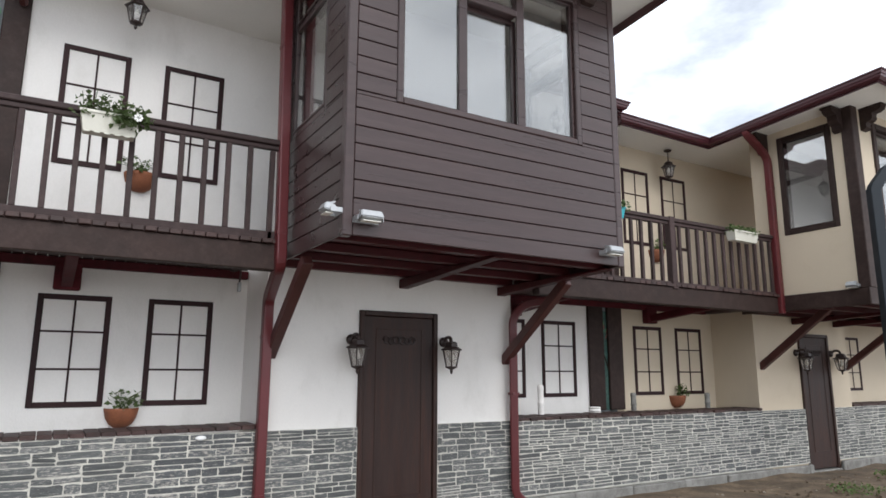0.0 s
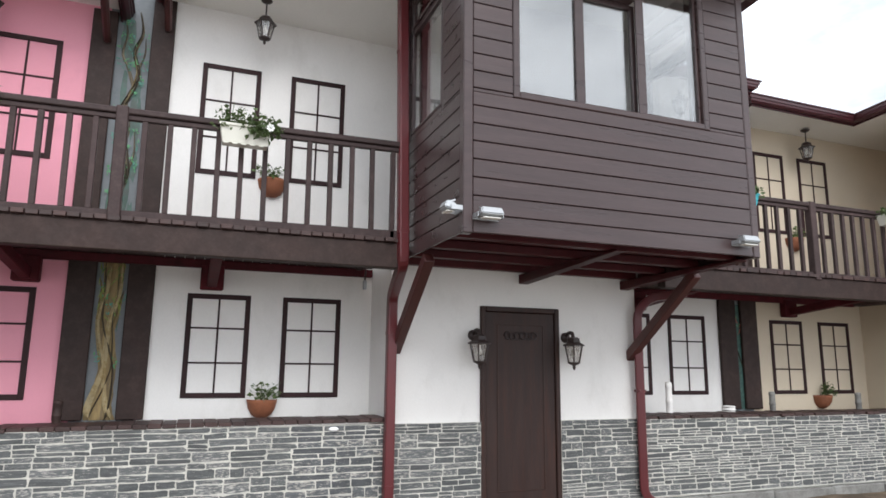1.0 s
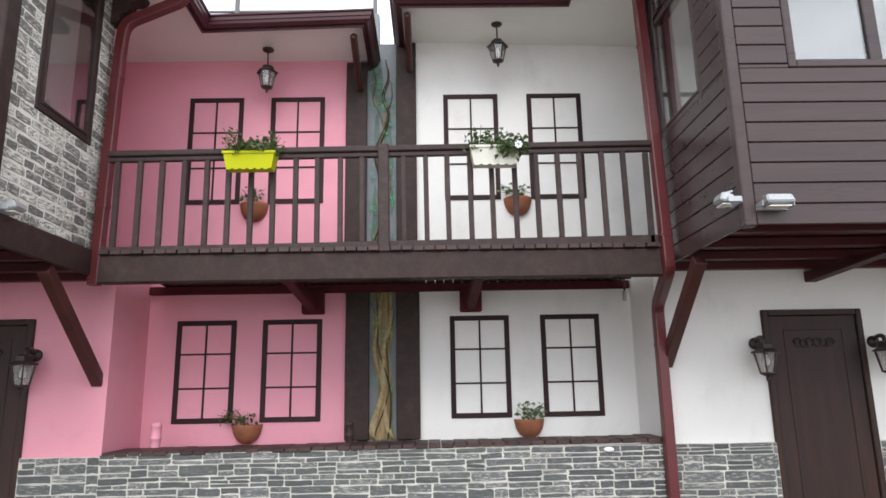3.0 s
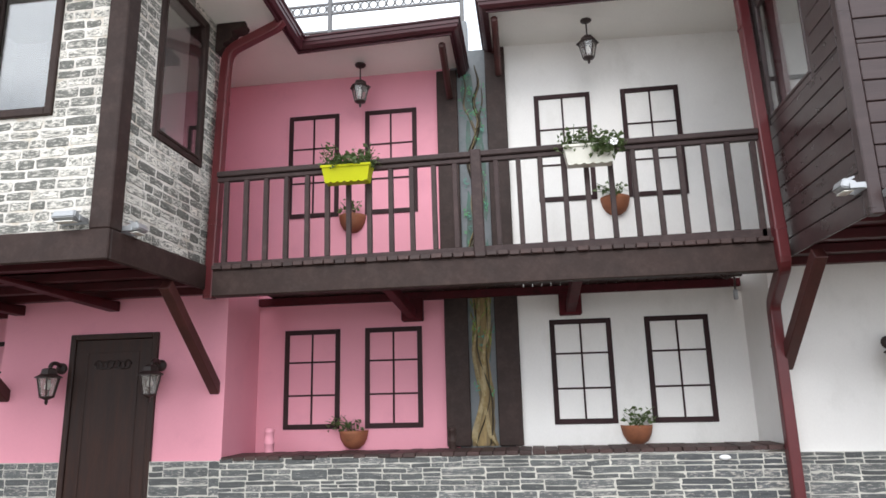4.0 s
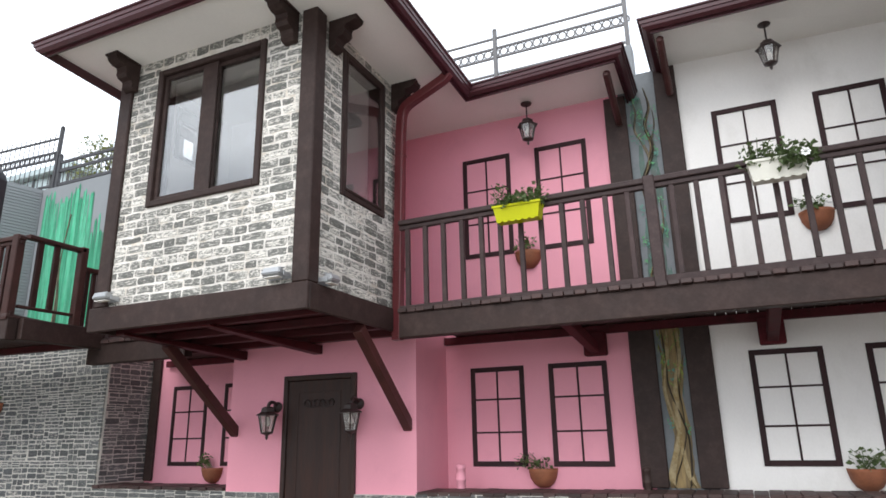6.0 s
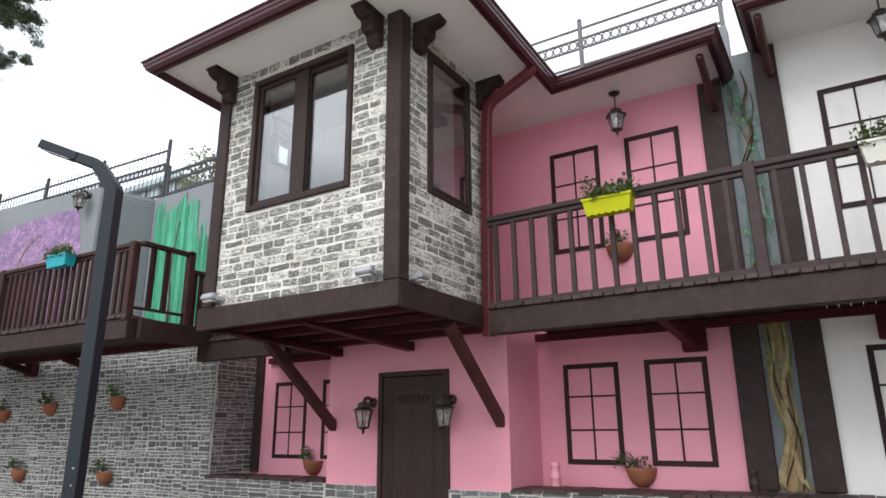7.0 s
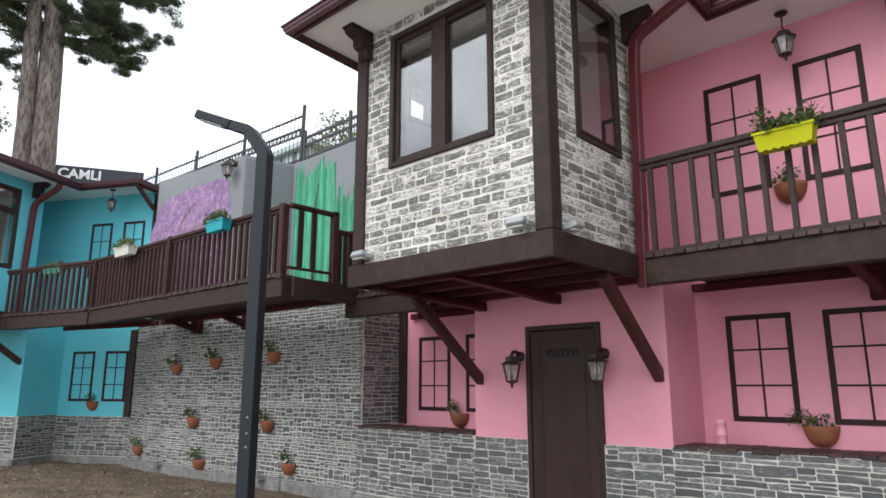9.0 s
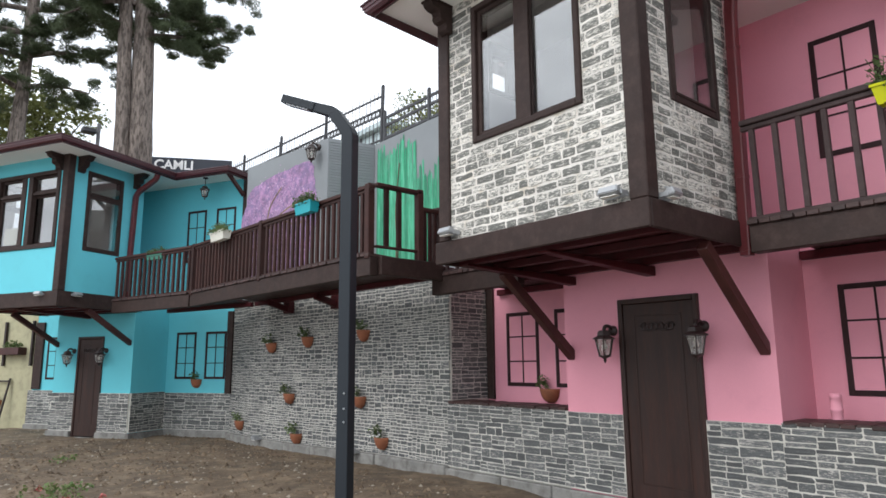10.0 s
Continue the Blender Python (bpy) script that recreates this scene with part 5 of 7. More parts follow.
for x, y, z, f in ((1.94, 4.197, 2.525, 0), (4.345, 4.197, 2.51, 0), (1.766, 4.28, 2.585, -90), (-3.40, 4.26, 2.68, 0), (-5.30, 4.26, 2.68, 0), (-3.148, 4.47, 2.65, 90), (8.999, 4.42, 2.56, -90)):
    floodlight(x, y, z, f, 18, 0.135 if f else 0.182)
FRAME = LEFT
floodlight(-0.40, -1.80, 2.78, 0)
floodlight(0.0, -1.45, 2.78, 90)
FRAME = Matrix.Identity(4)
for s in (2.01, 4.81):
    x, y, h = bend_at(s)
    floodlight(x + 0.11 * math.sin(h), y - 0.11 * math.cos(h), 0.10, math.degrees(h), -25)


# ---- corbels under the eaves ----
def corbel(x, y, z, face, w=0.13):
    """A scrolled bracket; z: the soffit above it."""
    global FRAME
    keep = FRAME
    FRAME = FRAME @ pose(x, y, z, 0, 0, face)
    ob = thing("eave_corbel", (0, 0, 0), "dark brown scrolled corbel under the eaves", "corbel", "eave corbels")
    prof = [(0, 0), (-0.27, 0), (-0.285, -0.03), (-0.27, -0.07), (-0.22, -0.095), (-0.17, -0.10), (-0.16, -0.13), (-0.165, -0.17), (-0.14, -0.20), (-0.09, -0.215), (-0.075, -0.24), (-0.08, -0.28), (-0.05, -0.305), (0, -0.31)]
    bm = bmesh.new()
    a = [bm.verts.new((-w / 2, p, q - 0.001)) for p, q in prof]
    b = [bm.verts.new((w / 2, p, q - 0.001)) for p, q in prof]
    bm.faces.new(a)
    bm.faces.new(b[::-1])
    n = len(prof)
    for i in range(n):
        bm.faces.new((a[i], b[i], b[(i + 1) % n], a[(i + 1) % n]))
    bmesh.ops.recalc_face_normals(bm, faces=bm.faces)
    part("scroll", bm, BROWN, ob)
    box("cap", (-w / 2 - 0.018, -0.30, -0.028), (w / 2 + 0.018, -0.001, -0.002), BROWN, ob, 0.006)
    FRAME = keep


for x in (-5.34, -3.40):
    corbel(x, 4.258, 5.09, 0)
for y in (4.52, 5.68):
    corbel(-3.148, y, slope_pink(0, y) - 0.005, 90)
for x in (9.3, 11.2):
    corbel(x, 4.25, 4.99, 0)
for y in (4.40, 5.50):
    corbel(8.998, y, 4.96, -90)
for x in (2.0, 4.2):
    corbel(x, 4.195, 5.245, 0)
FRAME = LEFT
for x in (-2.35, -0.22):
    corbel(x, -1.80, 5.498, 0)
for y in (-1.55, -0.2):
    corbel(0.0, y, 5.498, 90)
FRAME = Matrix.Identity(4)


def eave_strut(x, y0, z0, y1, z1, mat):
    ob = thing("eave_strut", (x, y1, z1), "dark red diagonal strut under the roof's end", "strut", "eave struts")
    beam("strut", (x, y0, z0), (x, y1 + 0.04, z1 - 0.02), 0.07, 0.075, mat, ob, "", 0.02)


eave_strut(-1.0, 6.14, 4.89, 6.72, 4.60, BRACEWOOD)
eave_strut(-0.46, 6.10, 5.10, 6.72, 4.83, BRACEWOOD)


# ---- rain pipes ----
def rain_pipe(points, label="dark red metal rain pipe", clips=(), bend=0.12):
    ob = thing("rain_pipe", points[-1], label, "rain pipe", "rain pipes")
    bm = bmesh.new()
    pts = rounded(points, bend)
    sweep(bm, pts, soft_square(0.046))
    bmesh.ops.recalc_face_normals(bm, faces=bm.faces)
    part("pipe", bm, PIPE, ob, "", pts[0])
    for x, y, z in clips:
        bm = bmesh.new()
        sweep(bm, [(x, y, z - 0.014), (x, y, z + 0.014)], soft_square(0.0505))
        bmesh.ops.recalc_face_normals(bm, faces=bm.faces)
        part("clip", bm, PIPE, ob, "", (x, y, z))
    return ob


rain_pipe([(-2.46, 5.60, 5.05), (-2.50, 5.60, 4.93), (-3.035, 5.66, 4.74), (-3.055, 5.66, 4.5), (-3.095, 5.66, 2.31)], clips=[(-3.06, 5.66, 4.2), (-3.082, 5.66, 3.0), (-3.094, 5.66, 2.36)], bend=0.11)
rain_pipe([(1.676, 5.56, 5.25), (1.688, 5.40, 2.34), (1.77, 5.985, 2.10), (1.77, 5.985, -0.08)], clips=[(1.678, 5.515, 4.4), (1.687, 5.416, 2.62), (1.77, 5.985, 1.75), (1.77, 5.985, 0.35)], bend=0.09)
rain_pipe([(5.02, 5.66, 2.262), (4.75, 5.93, 2.22), (4.605, 5.985, 2.06), (4.605, 5.985, 0.12), (4.74, 5.90, 0.0)], clips=[(4.605, 5.985, 1.2)], bend=0.16)
rain_pipe([(8.46, 5.42, 5.0), (8.46, 5.42, 4.86), (8.93, 5.42, 4.58), (8.93, 5.42, 2.27)], clips=[(8.93, 5.42, 4.1), (8.93, 5.42, 2.4)])
FRAME = LEFT
rain_pipe([(0.63, -0.22, 5.47), (0.60, -0.22, 5.34), (0.085, -0.25, 5.06), (0.085, -0.32, 2.80), (0.085, -0.46, 2.56)], clips=[(0.085, -0.277, 4.2)])
FRAME = Matrix.Identity(4)


# ---- plants ----
def leaves_into(bm, centre, radii, n, size, rnd, droop=0.0):
    """Small folded leaves in a loose clump."""
    c = Vector(centre)
    for _ in range(n):
        d = Vector((rnd.gauss(0, 1), rnd.gauss(0, 1), rnd.gauss(0, 1))).normalized() * rnd.random() ** 0.45
        p = c + Vector((d.x * radii[0], d.y * radii[1], d.z * radii[2] - droop * (abs(d.x) + abs(d.y)) ** 2))
        s = size * rnd.uniform(0.6, 1.3)
        e = Euler((rnd.uniform(-1.0, 1.0), rnd.uniform(-1.0, 1.0), rnd.uniform(0, 6.28))).to_matrix()
        w = s * rnd.uniform(0.35, 0.5)
        v = [bm.verts.new(p + e @ Vector(q)) for q in ((0, 0, 0), (w, s * 0.45, 0.15 * s), (0, s, -0.1 * s), (-w, s * 0.45, 0.15 * s), (0, s * 0.5, 0))]
        bm.faces.new((v[0], v[1], v[4]))
        bm.faces.new((v[1], v[2], v[4]))
        bm.faces.new((v[2], v[3], v[4]))
        bm.faces.new((v[3], v[0], v[4]))


def stems_into(bm, base, centre, radii, n, rnd, r=0.003):
    for _ in range(n):
        tip = Vector(centre) + Vector((rnd.uniform(-1, 1) * radii[0], rnd.uniform(-1, 1) * radii[1], rnd.uniform(-0.2, 0.9) * radii[2]))
        b = Vector(base) + Vector((rnd.uniform(-0.04, 0.04), rnd.uniform(-0.02, 0.02), 0))
        sweep(bm, [b, b.lerp(tip, 0.5) + Vector((0, 0, 0.03)), tip], circle(r, 4))


def wall_pot(x, y, z, seed, r=0.145, spread=0.16, lift=0.10, lean=0.0, bloom=False):
    """Half-round terracotta pot on a wall; z: its rim. The plant in it is a part."""
    rnd = random.Random(seed)
    ob = thing("wall_pot", (x, y, z), "half-round terracotta wall pot with a small leafy plant", "flower pot", "wall pots")
    bm = bmesh.new()
    prof = [(0.0, -0.185), (0.35 * r, -0.18), (0.68 * r, -0.145), (0.9 * r, -0.09), (r, -0.03), (r * 1.03, 0.0), (r * 0.95, 0.0), (r * 0.9, -0.03), (0, -0.035)]
    lathe_into(bm, prof, (x, y - 0.002, z), 14, math.pi, 2 * math.pi)
    part("pot", bm, TERRA, ob, "", (x, y, z), True)
    bm = bmesh.new()
    lathe_into(bm, [(0, -0.028), (r * 0.9, -0.028)], (x, y - 0.004, z), 12, math.pi, 2 * math.pi)
    part("soil", bm, POTSOIL, ob, "", (x, y, z))
    bm = bmesh.new()
    c = (x + lean, y - 0.10, z + lift * 0.8)
    stems_into(bm, (x, y - 0.06, z - 0.02), c, (spread, 0.07, lift), 10, rnd)
    leaves_into(bm, c, (spread, 0.08, lift), 55, 0.05, rnd, 0.02)
    part("plant", bm, LEAF, ob, "green leafy plant", (x, y - 0.05, z))
    if bloom:
        for _ in range(4):
            bm = bmesh.new()
            leaves_into(bm, (x + rnd.uniform(-0.1, 0.1), y - 0.14, z + rnd.uniform(-0.02, 0.12)), (0.015, 0.015, 0.015), 5, 0.03, rnd)
            part("flower", bm, PETAL, ob, "white flower", (x, y, z))
    return ob


for i, (x, z) in enumerate(((-6.32, 1.09), (-2.073, 1.095), (0.688, 1.10), (8.28, 1.10), (-2.10, 3.325), (0.665, 3.35), (8.0, 3.3))):
    wall_pot(x, BACK - 0.001, z, 60 + i, lean=(-0.06, -0.08, 0.02, 0.03, 0.0, -0.05, 0.0)[i], spread=(0.12, 0.2, 0.16, 0.12, 0.12, 0.17, 0.1)[i], lift=(0.11, 0.09, 0.10, 0.1, 0.10, 0.09, 0.1)[i], bloom=i == 5)
# pots scattered over the curved stone wall
for i, (s, z) in enumerate(((1.94, 1.96), (3.43, 1.90), (4.60, 1.825), (2.02, 0.92), (3.94, 0.92), (1.48, 0.335), (3.69, 0.25), (5.83, 0.345))):
    x, y, h = bend_at(s)
    FRAME = Matrix.Translation((x, y, 0)) @ Matrix.Rotation(h, 4, "Z")
    wall_pot(0, -0.016, z, 80 + i, 0.13, 0.15, 0.11, -0.05, i in (2, 5))
FRAME = LEFT
bm = bmesh.new()
leaves_into(bm, (-4.83, 0.82, 1.97), (0.36, 0.10, 0.12), 160, 0.07, random.Random(5), 0.03)
part("plant", bm, LEAF, planter, "green plants", (-4.83, 0.8, 1.95))
wall_pot(-5.32, 0.949, 0.62, 96, 0.13, 0.12, 0.1)
wall_pot(0.93, 0.949, 1.13, 95, 0.13, 0.12, 0.1)
FRAME = Matrix.Identity(4)


def flower_box(x0, x1, y0, z1, mat, label, seed, height=0.15, lush=1.0, droop=0.03, bloom=False, turn=0.0, plant=True):
    """A plastic trough hooked on a rail; y0: its front top edge."""
    global FRAME
    keep = FRAME
    w = x1 - x0
    FRAME = FRAME @ pose((x0 + x1) / 2, y0, z1, 0, 0, turn)
    rnd = random.Random(seed)
    ob = thing("flower_box", (0, 0, 0), label, "flower box", "flower boxes")
    bm = bmesh.new()
    top = [(-w / 2, 0, 0), (w / 2, 0, 0), (w / 2, 0.15, 0), (-w / 2, 0.15, 0)]
    bot = [(-w / 2 + 0.025, 0.018, -height), (w / 2 - 0.025, 0.018, -height), (w / 2 - 0.025, 0.132, -height), (-w / 2 + 0.025, 0.132, -height)]
    inn = [(-w / 2 + 0.012, 0.012, 0), (w / 2 - 0.012, 0.012, 0), (w / 2 - 0.012, 0.138, 0), (-w / 2 + 0.012, 0.138, 0)]
    low = [(p[0], p[1], -0.035) for p in inn]
    rings = [[bm.verts.new(p) for p in r] for r in (bot, top, inn, low)]
    for r0, r1 in zip(rings, rings[1:]):
        for j in range(4):
            bm.faces.new((r0[j], r0[(j + 1) % 4], r1[(j + 1) % 4], r1[j]))
    bm.faces.new(rings[0][::-1])
    bm.faces.new(rings[-1])
    bmesh.ops.recalc_face_normals(bm, faces=bm.faces)
    part("trough", bm, mat, ob)
    box("rim", (-w / 2 - 0.008, -0.008, -0.018), (w / 2 + 0.008, -0.001, 0.004), mat, ob, 0.003)
    n = max(3, int(w / 0.07))
    for i in range(n):
        a = -w / 2 + 0.03 + (w - 0.06) * i / n
        box("foot_rib", (a, 0.012, -height - 0.012), (a + (w - 0.06) / n * 0.6, 0.03, -height - 0.001), mat, ob, 0.003)
    for s in (-0.6, 0.6):
        box("hook", (s * w / 2 - 0.008, 0.139, -0.05), (s * w / 2 + 0.008, 0.146, 0.02), BLACK, ob, 0.002)
    if plant:
        bm = bmesh.new()
        for k in range(5):
            cx = -w * 0.4 + w * 0.8 * k / 4
            hgt = rnd.uniform(0.05, 0.11) * lush
            stems_into(bm, (cx, 0.07, -0.03), (cx, 0.06, hgt), (0.07, 0.07, hgt), 6, rnd)
            leaves_into(bm, (cx + rnd.uniform(-0.03, 0.03), 0.05, hgt * 0.75), (0.10, 0.10, hgt), int(60 * lush), 0.042, rnd, droop)
        if bloom:
            leaves_into(bm, (w * 0.30, -0.03, -0.03), (0.15, 0.05, 0.09), 90, 0.05, rnd, 0.02)
            leaves_into(bm, (w * 0.52, 0.0, 0.02), (0.10, 0.06, 0.07), 40, 0.05, rnd, 0.02)
        part("plant", bm, LEAF, ob, "green leafy plants")
        if bloom:
            bm = bmesh.new()
            c = Vector((w * 0.45, -0.09, -0.03))
            for k in range(7):
                a = 2 * math.pi * k / 7
                v = [bm.verts.new(c + Vector((r * math.cos(a + o), -0.006 * (r > 0.02), r * math.sin(a + o)))) for r, o in ((0.004, 0), (0.028, -0.42), (0.035, 0), (0.028, 0.42))]
                bm.faces.new(v)
            part("flower", bm, PETAL, ob, "white flower")
    FRAME = keep
    return ob


flower_box(-1.945, -1.525, 5.265, 3.34, YBOX, "bright yellow-green plastic flower box with a leafy plant", 5, 0.14, 1.4)
flower_box(0.085, 0.49, 5.265, 3.368, WBOX, "cream plastic flower box with trailing plants and a white flower", 6, 0.155, 1.0, 0.05, True)
flower_box(7.80, 8.32, 5.27, 3.33, WBOX, "cream plastic flower box with a small plant on the rail", 7, 0.13, 0.7)
flower_box(5.38, 5.76, 5.27, 3.36, TBOX, "teal plastic flower box with a small plant on the rail", 8, 0.13, 0.9)
RAIL_L = (math.degrees(math.atan2(0.21, 5.38)), math.degrees(math.atan2(0.695, 2.30)))
flower_box(-8.44, -8.02, 4.15, 3.55, TBOX, "teal plastic flower box with yellowish plants on the terrace rail", 9, 0.14, 1.0, turn=RAIL_L[0])
flower_box(-11.16, -10.64, 4.03, 3.57, WBOX, "cream plastic flower box with a small plant on the terrace rail", 10, 0.14, 0.9, turn=RAIL_L[0])
flower_box(-13.65, -13.15, 3.80, 3.55, GBOX, "dull green plastic flower box on the balcony rail", 11, 0.14, 0.5, turn=RAIL_L[1])


# ---- vent stubs on the ledges ----
def vent_stub(x, y, z, h, mat, label, r=0.045):
    ob = thing("vent_pipe", (x, y, z), label, "pipe", "vent pipes")
    lathe("pipe", [(r, 0), (r, 0.3 * h), (r * 1.12, 0.32 * h), (r * 1.12, 0.42 * h), (r, 0.44 * h), (r, 0.8 * h), (r * 1.1, 0.82 * h), (r * 1.0, 0.97 * h), (r * 0.6, h), (0, h)], (x, y, z), mat, ob, "", 14)


vent_stub(-2.80, 6.42, LEDGE, 0.22, PINK, "short pink painted vent pipe on the ledge")
vent_stub(-1.03, 6.44, LEDGE, 0.20, BROWN, "short brown vent pipe on the ledge", 0.035)
vent_stub(5.345, 6.42, LEDGE, 0.36, WHITE, "short white painted vent pipe on the ledge", 0.038)
vent_stub(6.22, 6.40, LEDGE, 0.075, WHITE, "small white plastic cap on the ledge", 0.075)
# the next two are cream pipes; the grey material stands in for shade
vent_stub(6.98, 6.44, LEDGE, 0.24, CONCRETE, "short cream vent pipe on the ledge, shade put into its grey colour", 0.036)
vent_stub(8.52, 6.44, LEDGE, 0.22, CONCRETE, "short cream vent pipe on the ledge, shade put into its grey colour", 0.036)


# ---- tree murals between the posts ----
def mural_tree(x0, x1, z0, z1, seed, upper, vine=False):
    """A painted tree, a hair proud of the wall: wash, trunk, boughs and leaf strokes."""
    rnd = random.Random(seed)
    ob = thing("tree_mural", ((x0 + x1) / 2, BACK, z0), "painted tree with twisting trunk and green leaves on grey wall", "mural", "tree murals")
    w, cx = x1 - x0, (x0 + x1) / 2

    def ribbon(bm, pts, y):
        prev = None
        for x, z, half in pts:
            row = (bm.verts.new((x - half, y, z)), bm.verts.new((x, y - 0.012, z)), bm.verts.new((x + half, y, z)))
            if prev:
                bm.faces.new((prev[0], prev[1], row[1], row[0]))
                bm.faces.new((prev[1], prev[2], row[2], row[1]))
            prev = row

    def along(spine, k):
        """Smooth run through (side -0.5..0.5, height 0..1, half width) at k from 0 to 1."""
        k *= len(spine) - 1
        i = min(int(k), len(spine) - 2)
        f = k - i
        p = [spine[min(max(i + d, 0), len(spine) - 1)] for d in (-1, 0, 1, 2)]
        return [0.5 * (2 * p[1][c] + (p[2][c] - p[0][c]) * f + (2 * p[0][c] - 5 * p[1][c] + 4 * p[2][c] - p[3][c]) * f * f + (3 * p[1][c] - p[0][c] - 3 * p[2][c] + p[3][c]) * f ** 3) for c in range(3)]

    def stroke(bm, spine, y, steps=48, twist=None, thin=1.0, span=(0.0, 1.0)):
        """twist: (start, turns) lets the stroke wind from side to side of the trunk."""
        rows = []
        for i in range(steps + 1):
            k = span[0] + (span[1] - span[0]) * i / steps
            side, h, half = along(spine, k)
            half = max(half, 0.006)
            if twist:
                side += 0.8 * half * math.sin(twist[0] + 6.283 * twist[1] * k)
            ends = min(1, 8 * i / steps + 0.15, 8 * (1 - i / steps) + 0.15) if twist else 1
            rough = 1 + 0.14 * noise.noise((k * 14, seed, thin * 9))
            rows.append((cx + w * min(0.48, max(-0.48, side)), z0 + (z1 - z0) * h, w * half * thin * ends * rough))
        ribbon(bm, rows, y)

    if upper:
        spines = [[(-0.30, 0.0, 0.12), (-0.22, 0.14, 0.10), (0.14, 0.27, 0.085), (0.02, 0.40, 0.08), (-0.20, 0.52, 0.08), (0.06, 0.62, 0.075), (0.22, 0.70, 0.07), (0.06, 0.79, 0.06), (0.24, 0.88, 0.045), (0.12, 0.97, 0.015)],
                  [(-0.16, 0.10, 0.06), (-0.02, 0.22, 0.06), (-0.12, 0.34, 0.055), (0.08, 0.46, 0.05), (-0.06, 0.58, 0.05), (0.14, 0.66, 0.03)],
                  [(0.12, 0.64, 0.06), (-0.10, 0.72, 0.05), (-0.30, 0.78, 0.04), (-0.22, 0.86, 0.03), (-0.30, 0.93, 0.012)],
                  [(0.10, 0.27, 0.05), (0.30, 0.36, 0.03), (0.26, 0.46, 0.012)], [(0.20, 0.72, 0.04), (0.36, 0.79, 0.025), (0.34, 0.86, 0.01)]]
        winds = [(0.0, 2.2, 0.30, MURAL_DARK), (2.1, 2.2, 0.26, MURAL_PALE), (4.2, 2.2, 0.22, MURAL_DARK)]
    else:
        spines = [[(0.0, 0.0, 0.47), (-0.05, 0.07, 0.42), (0.02, 0.18, 0.34), (0.10, 0.32, 0.28), (-0.02, 0.47, 0.30), (-0.10, 0.62, 0.29), (0.02, 0.78, 0.30), (0.02, 1.0, 0.34)],
                  [(0.10, 0.52, 0.09), (0.26, 0.64, 0.06), (0.34, 0.74, 0.03), (0.40, 0.80, 0.012)], [(-0.18, 0.56, 0.09), (-0.32, 0.68, 0.06), (-0.30, 0.80, 0.04), (-0.40, 0.88, 0.012)]]
        winds = [(0.4, 0.7, 0.10, MURAL_DARK), (1.7, 0.7, 0.22, MURAL_PALE), (3.9, 0.7, 0.28, MURAL_PALE), (5.2, 0.6, 0.06, MURAL_DARK)]
    for i in range(14 if upper else 5):
        bm = bmesh.new()
        x, z, h, q = cx + rnd.choice((-1, 1)) * w * rnd.uniform(0.1, 0.34), rnd.uniform(z0 + 0.15, z1 - 0.3), rnd.uniform(0.12, 0.34), w * rnd.uniform(0.10, 0.15)
        y = BACK - 0.0012 - 0.0002 * i
        bm.faces.new([bm.verts.new((x + q * math.cos(t) * rnd.uniform(0.6, 1.1), y, z + h * math.sin(t) * rnd.uniform(0.6, 1.1))) for t in (2 * math.pi * j / 16 for j in range(16))])
        part("wash", bm, MURAL_SHADE, ob, "thin green painted wash", (cx, BACK, z0))
    bm = bmesh.new()
    for i, spine in enumerate(spines):
        stroke(bm, spine, BACK - 0.0035 - 0.0012 * i)
    part("trunk", bm, MURAL_VINE if vine else MURAL_BOUGH if upper else MURAL_TRUNK, ob, "dark teal painted stem" if vine else "ochre and brown painted trunk", (cx, BACK, z0))
    for j, (start, turns, thin, mat) in enumerate(winds[:1] if vine else winds):
        bm = bmesh.new()
        stroke(bm, spines[0], BACK - 0.0215 - 0.0006 * j, 60, (start, turns), thin)
        part("bark_line", bm, mat, ob, "dark painted bark line" if mat is MURAL_DARK else "pale painted bark highlight", (cx, BACK, z0))

    def blade(bm, x, z, a, length, wide, y):
        dx, dz = math.cos(a) * length, math.sin(a) * length
        if x0 + 0.015 < x + dx < x1 - 0.015 and z0 + 0.02 < z + dz < z1:
            bm.faces.new([bm.verts.new(p) for p in ((x, y, z), (x + dx * 0.45 - dz * wide, y - 0.001, z + dz * 0.45 + dx * wide), (x + dx, y, z + dz), (x + dx * 0.45 + dz * wide, y - 0.001, z + dz * 0.45 - dx * wide))])

    # leaves in little fans off the boughs; long blades on the lower trunk
    for mat, lab, share in ((MURAL_LEAF, "bright green painted leaves", 1.0), (MURAL_TEAL, "bluish green painted leaves", 0.7)):
        bm = bmesh.new()
        for _ in range(int((38 if upper else 9) * share)):
            side, h, half = along(spines[rnd.randrange(len(spines))], rnd.uniform(0.1 if upper else 0.35, 1))
            x, z = cx + w * (side + rnd.choice((-1, 1)) * rnd.uniform(0.10, 0.30)), z0 + (z1 - z0) * h + rnd.uniform(-0.06, 0.06)
            lean = rnd.uniform(0, 6.28)
            for _ in range(rnd.randint(4, 8)):
                blade(bm, x + rnd.gauss(0, 0.012), z + rnd.gauss(0, 0.018), lean + rnd.uniform(-1.3, 1.3), rnd.uniform(0.02, 0.045), 0.17, BACK - 0.025 - 0.002 * rnd.random())
        tagged(part("leaf_paint", bm, mat, ob, lab, (cx, BACK, z0)), kind="stuff")
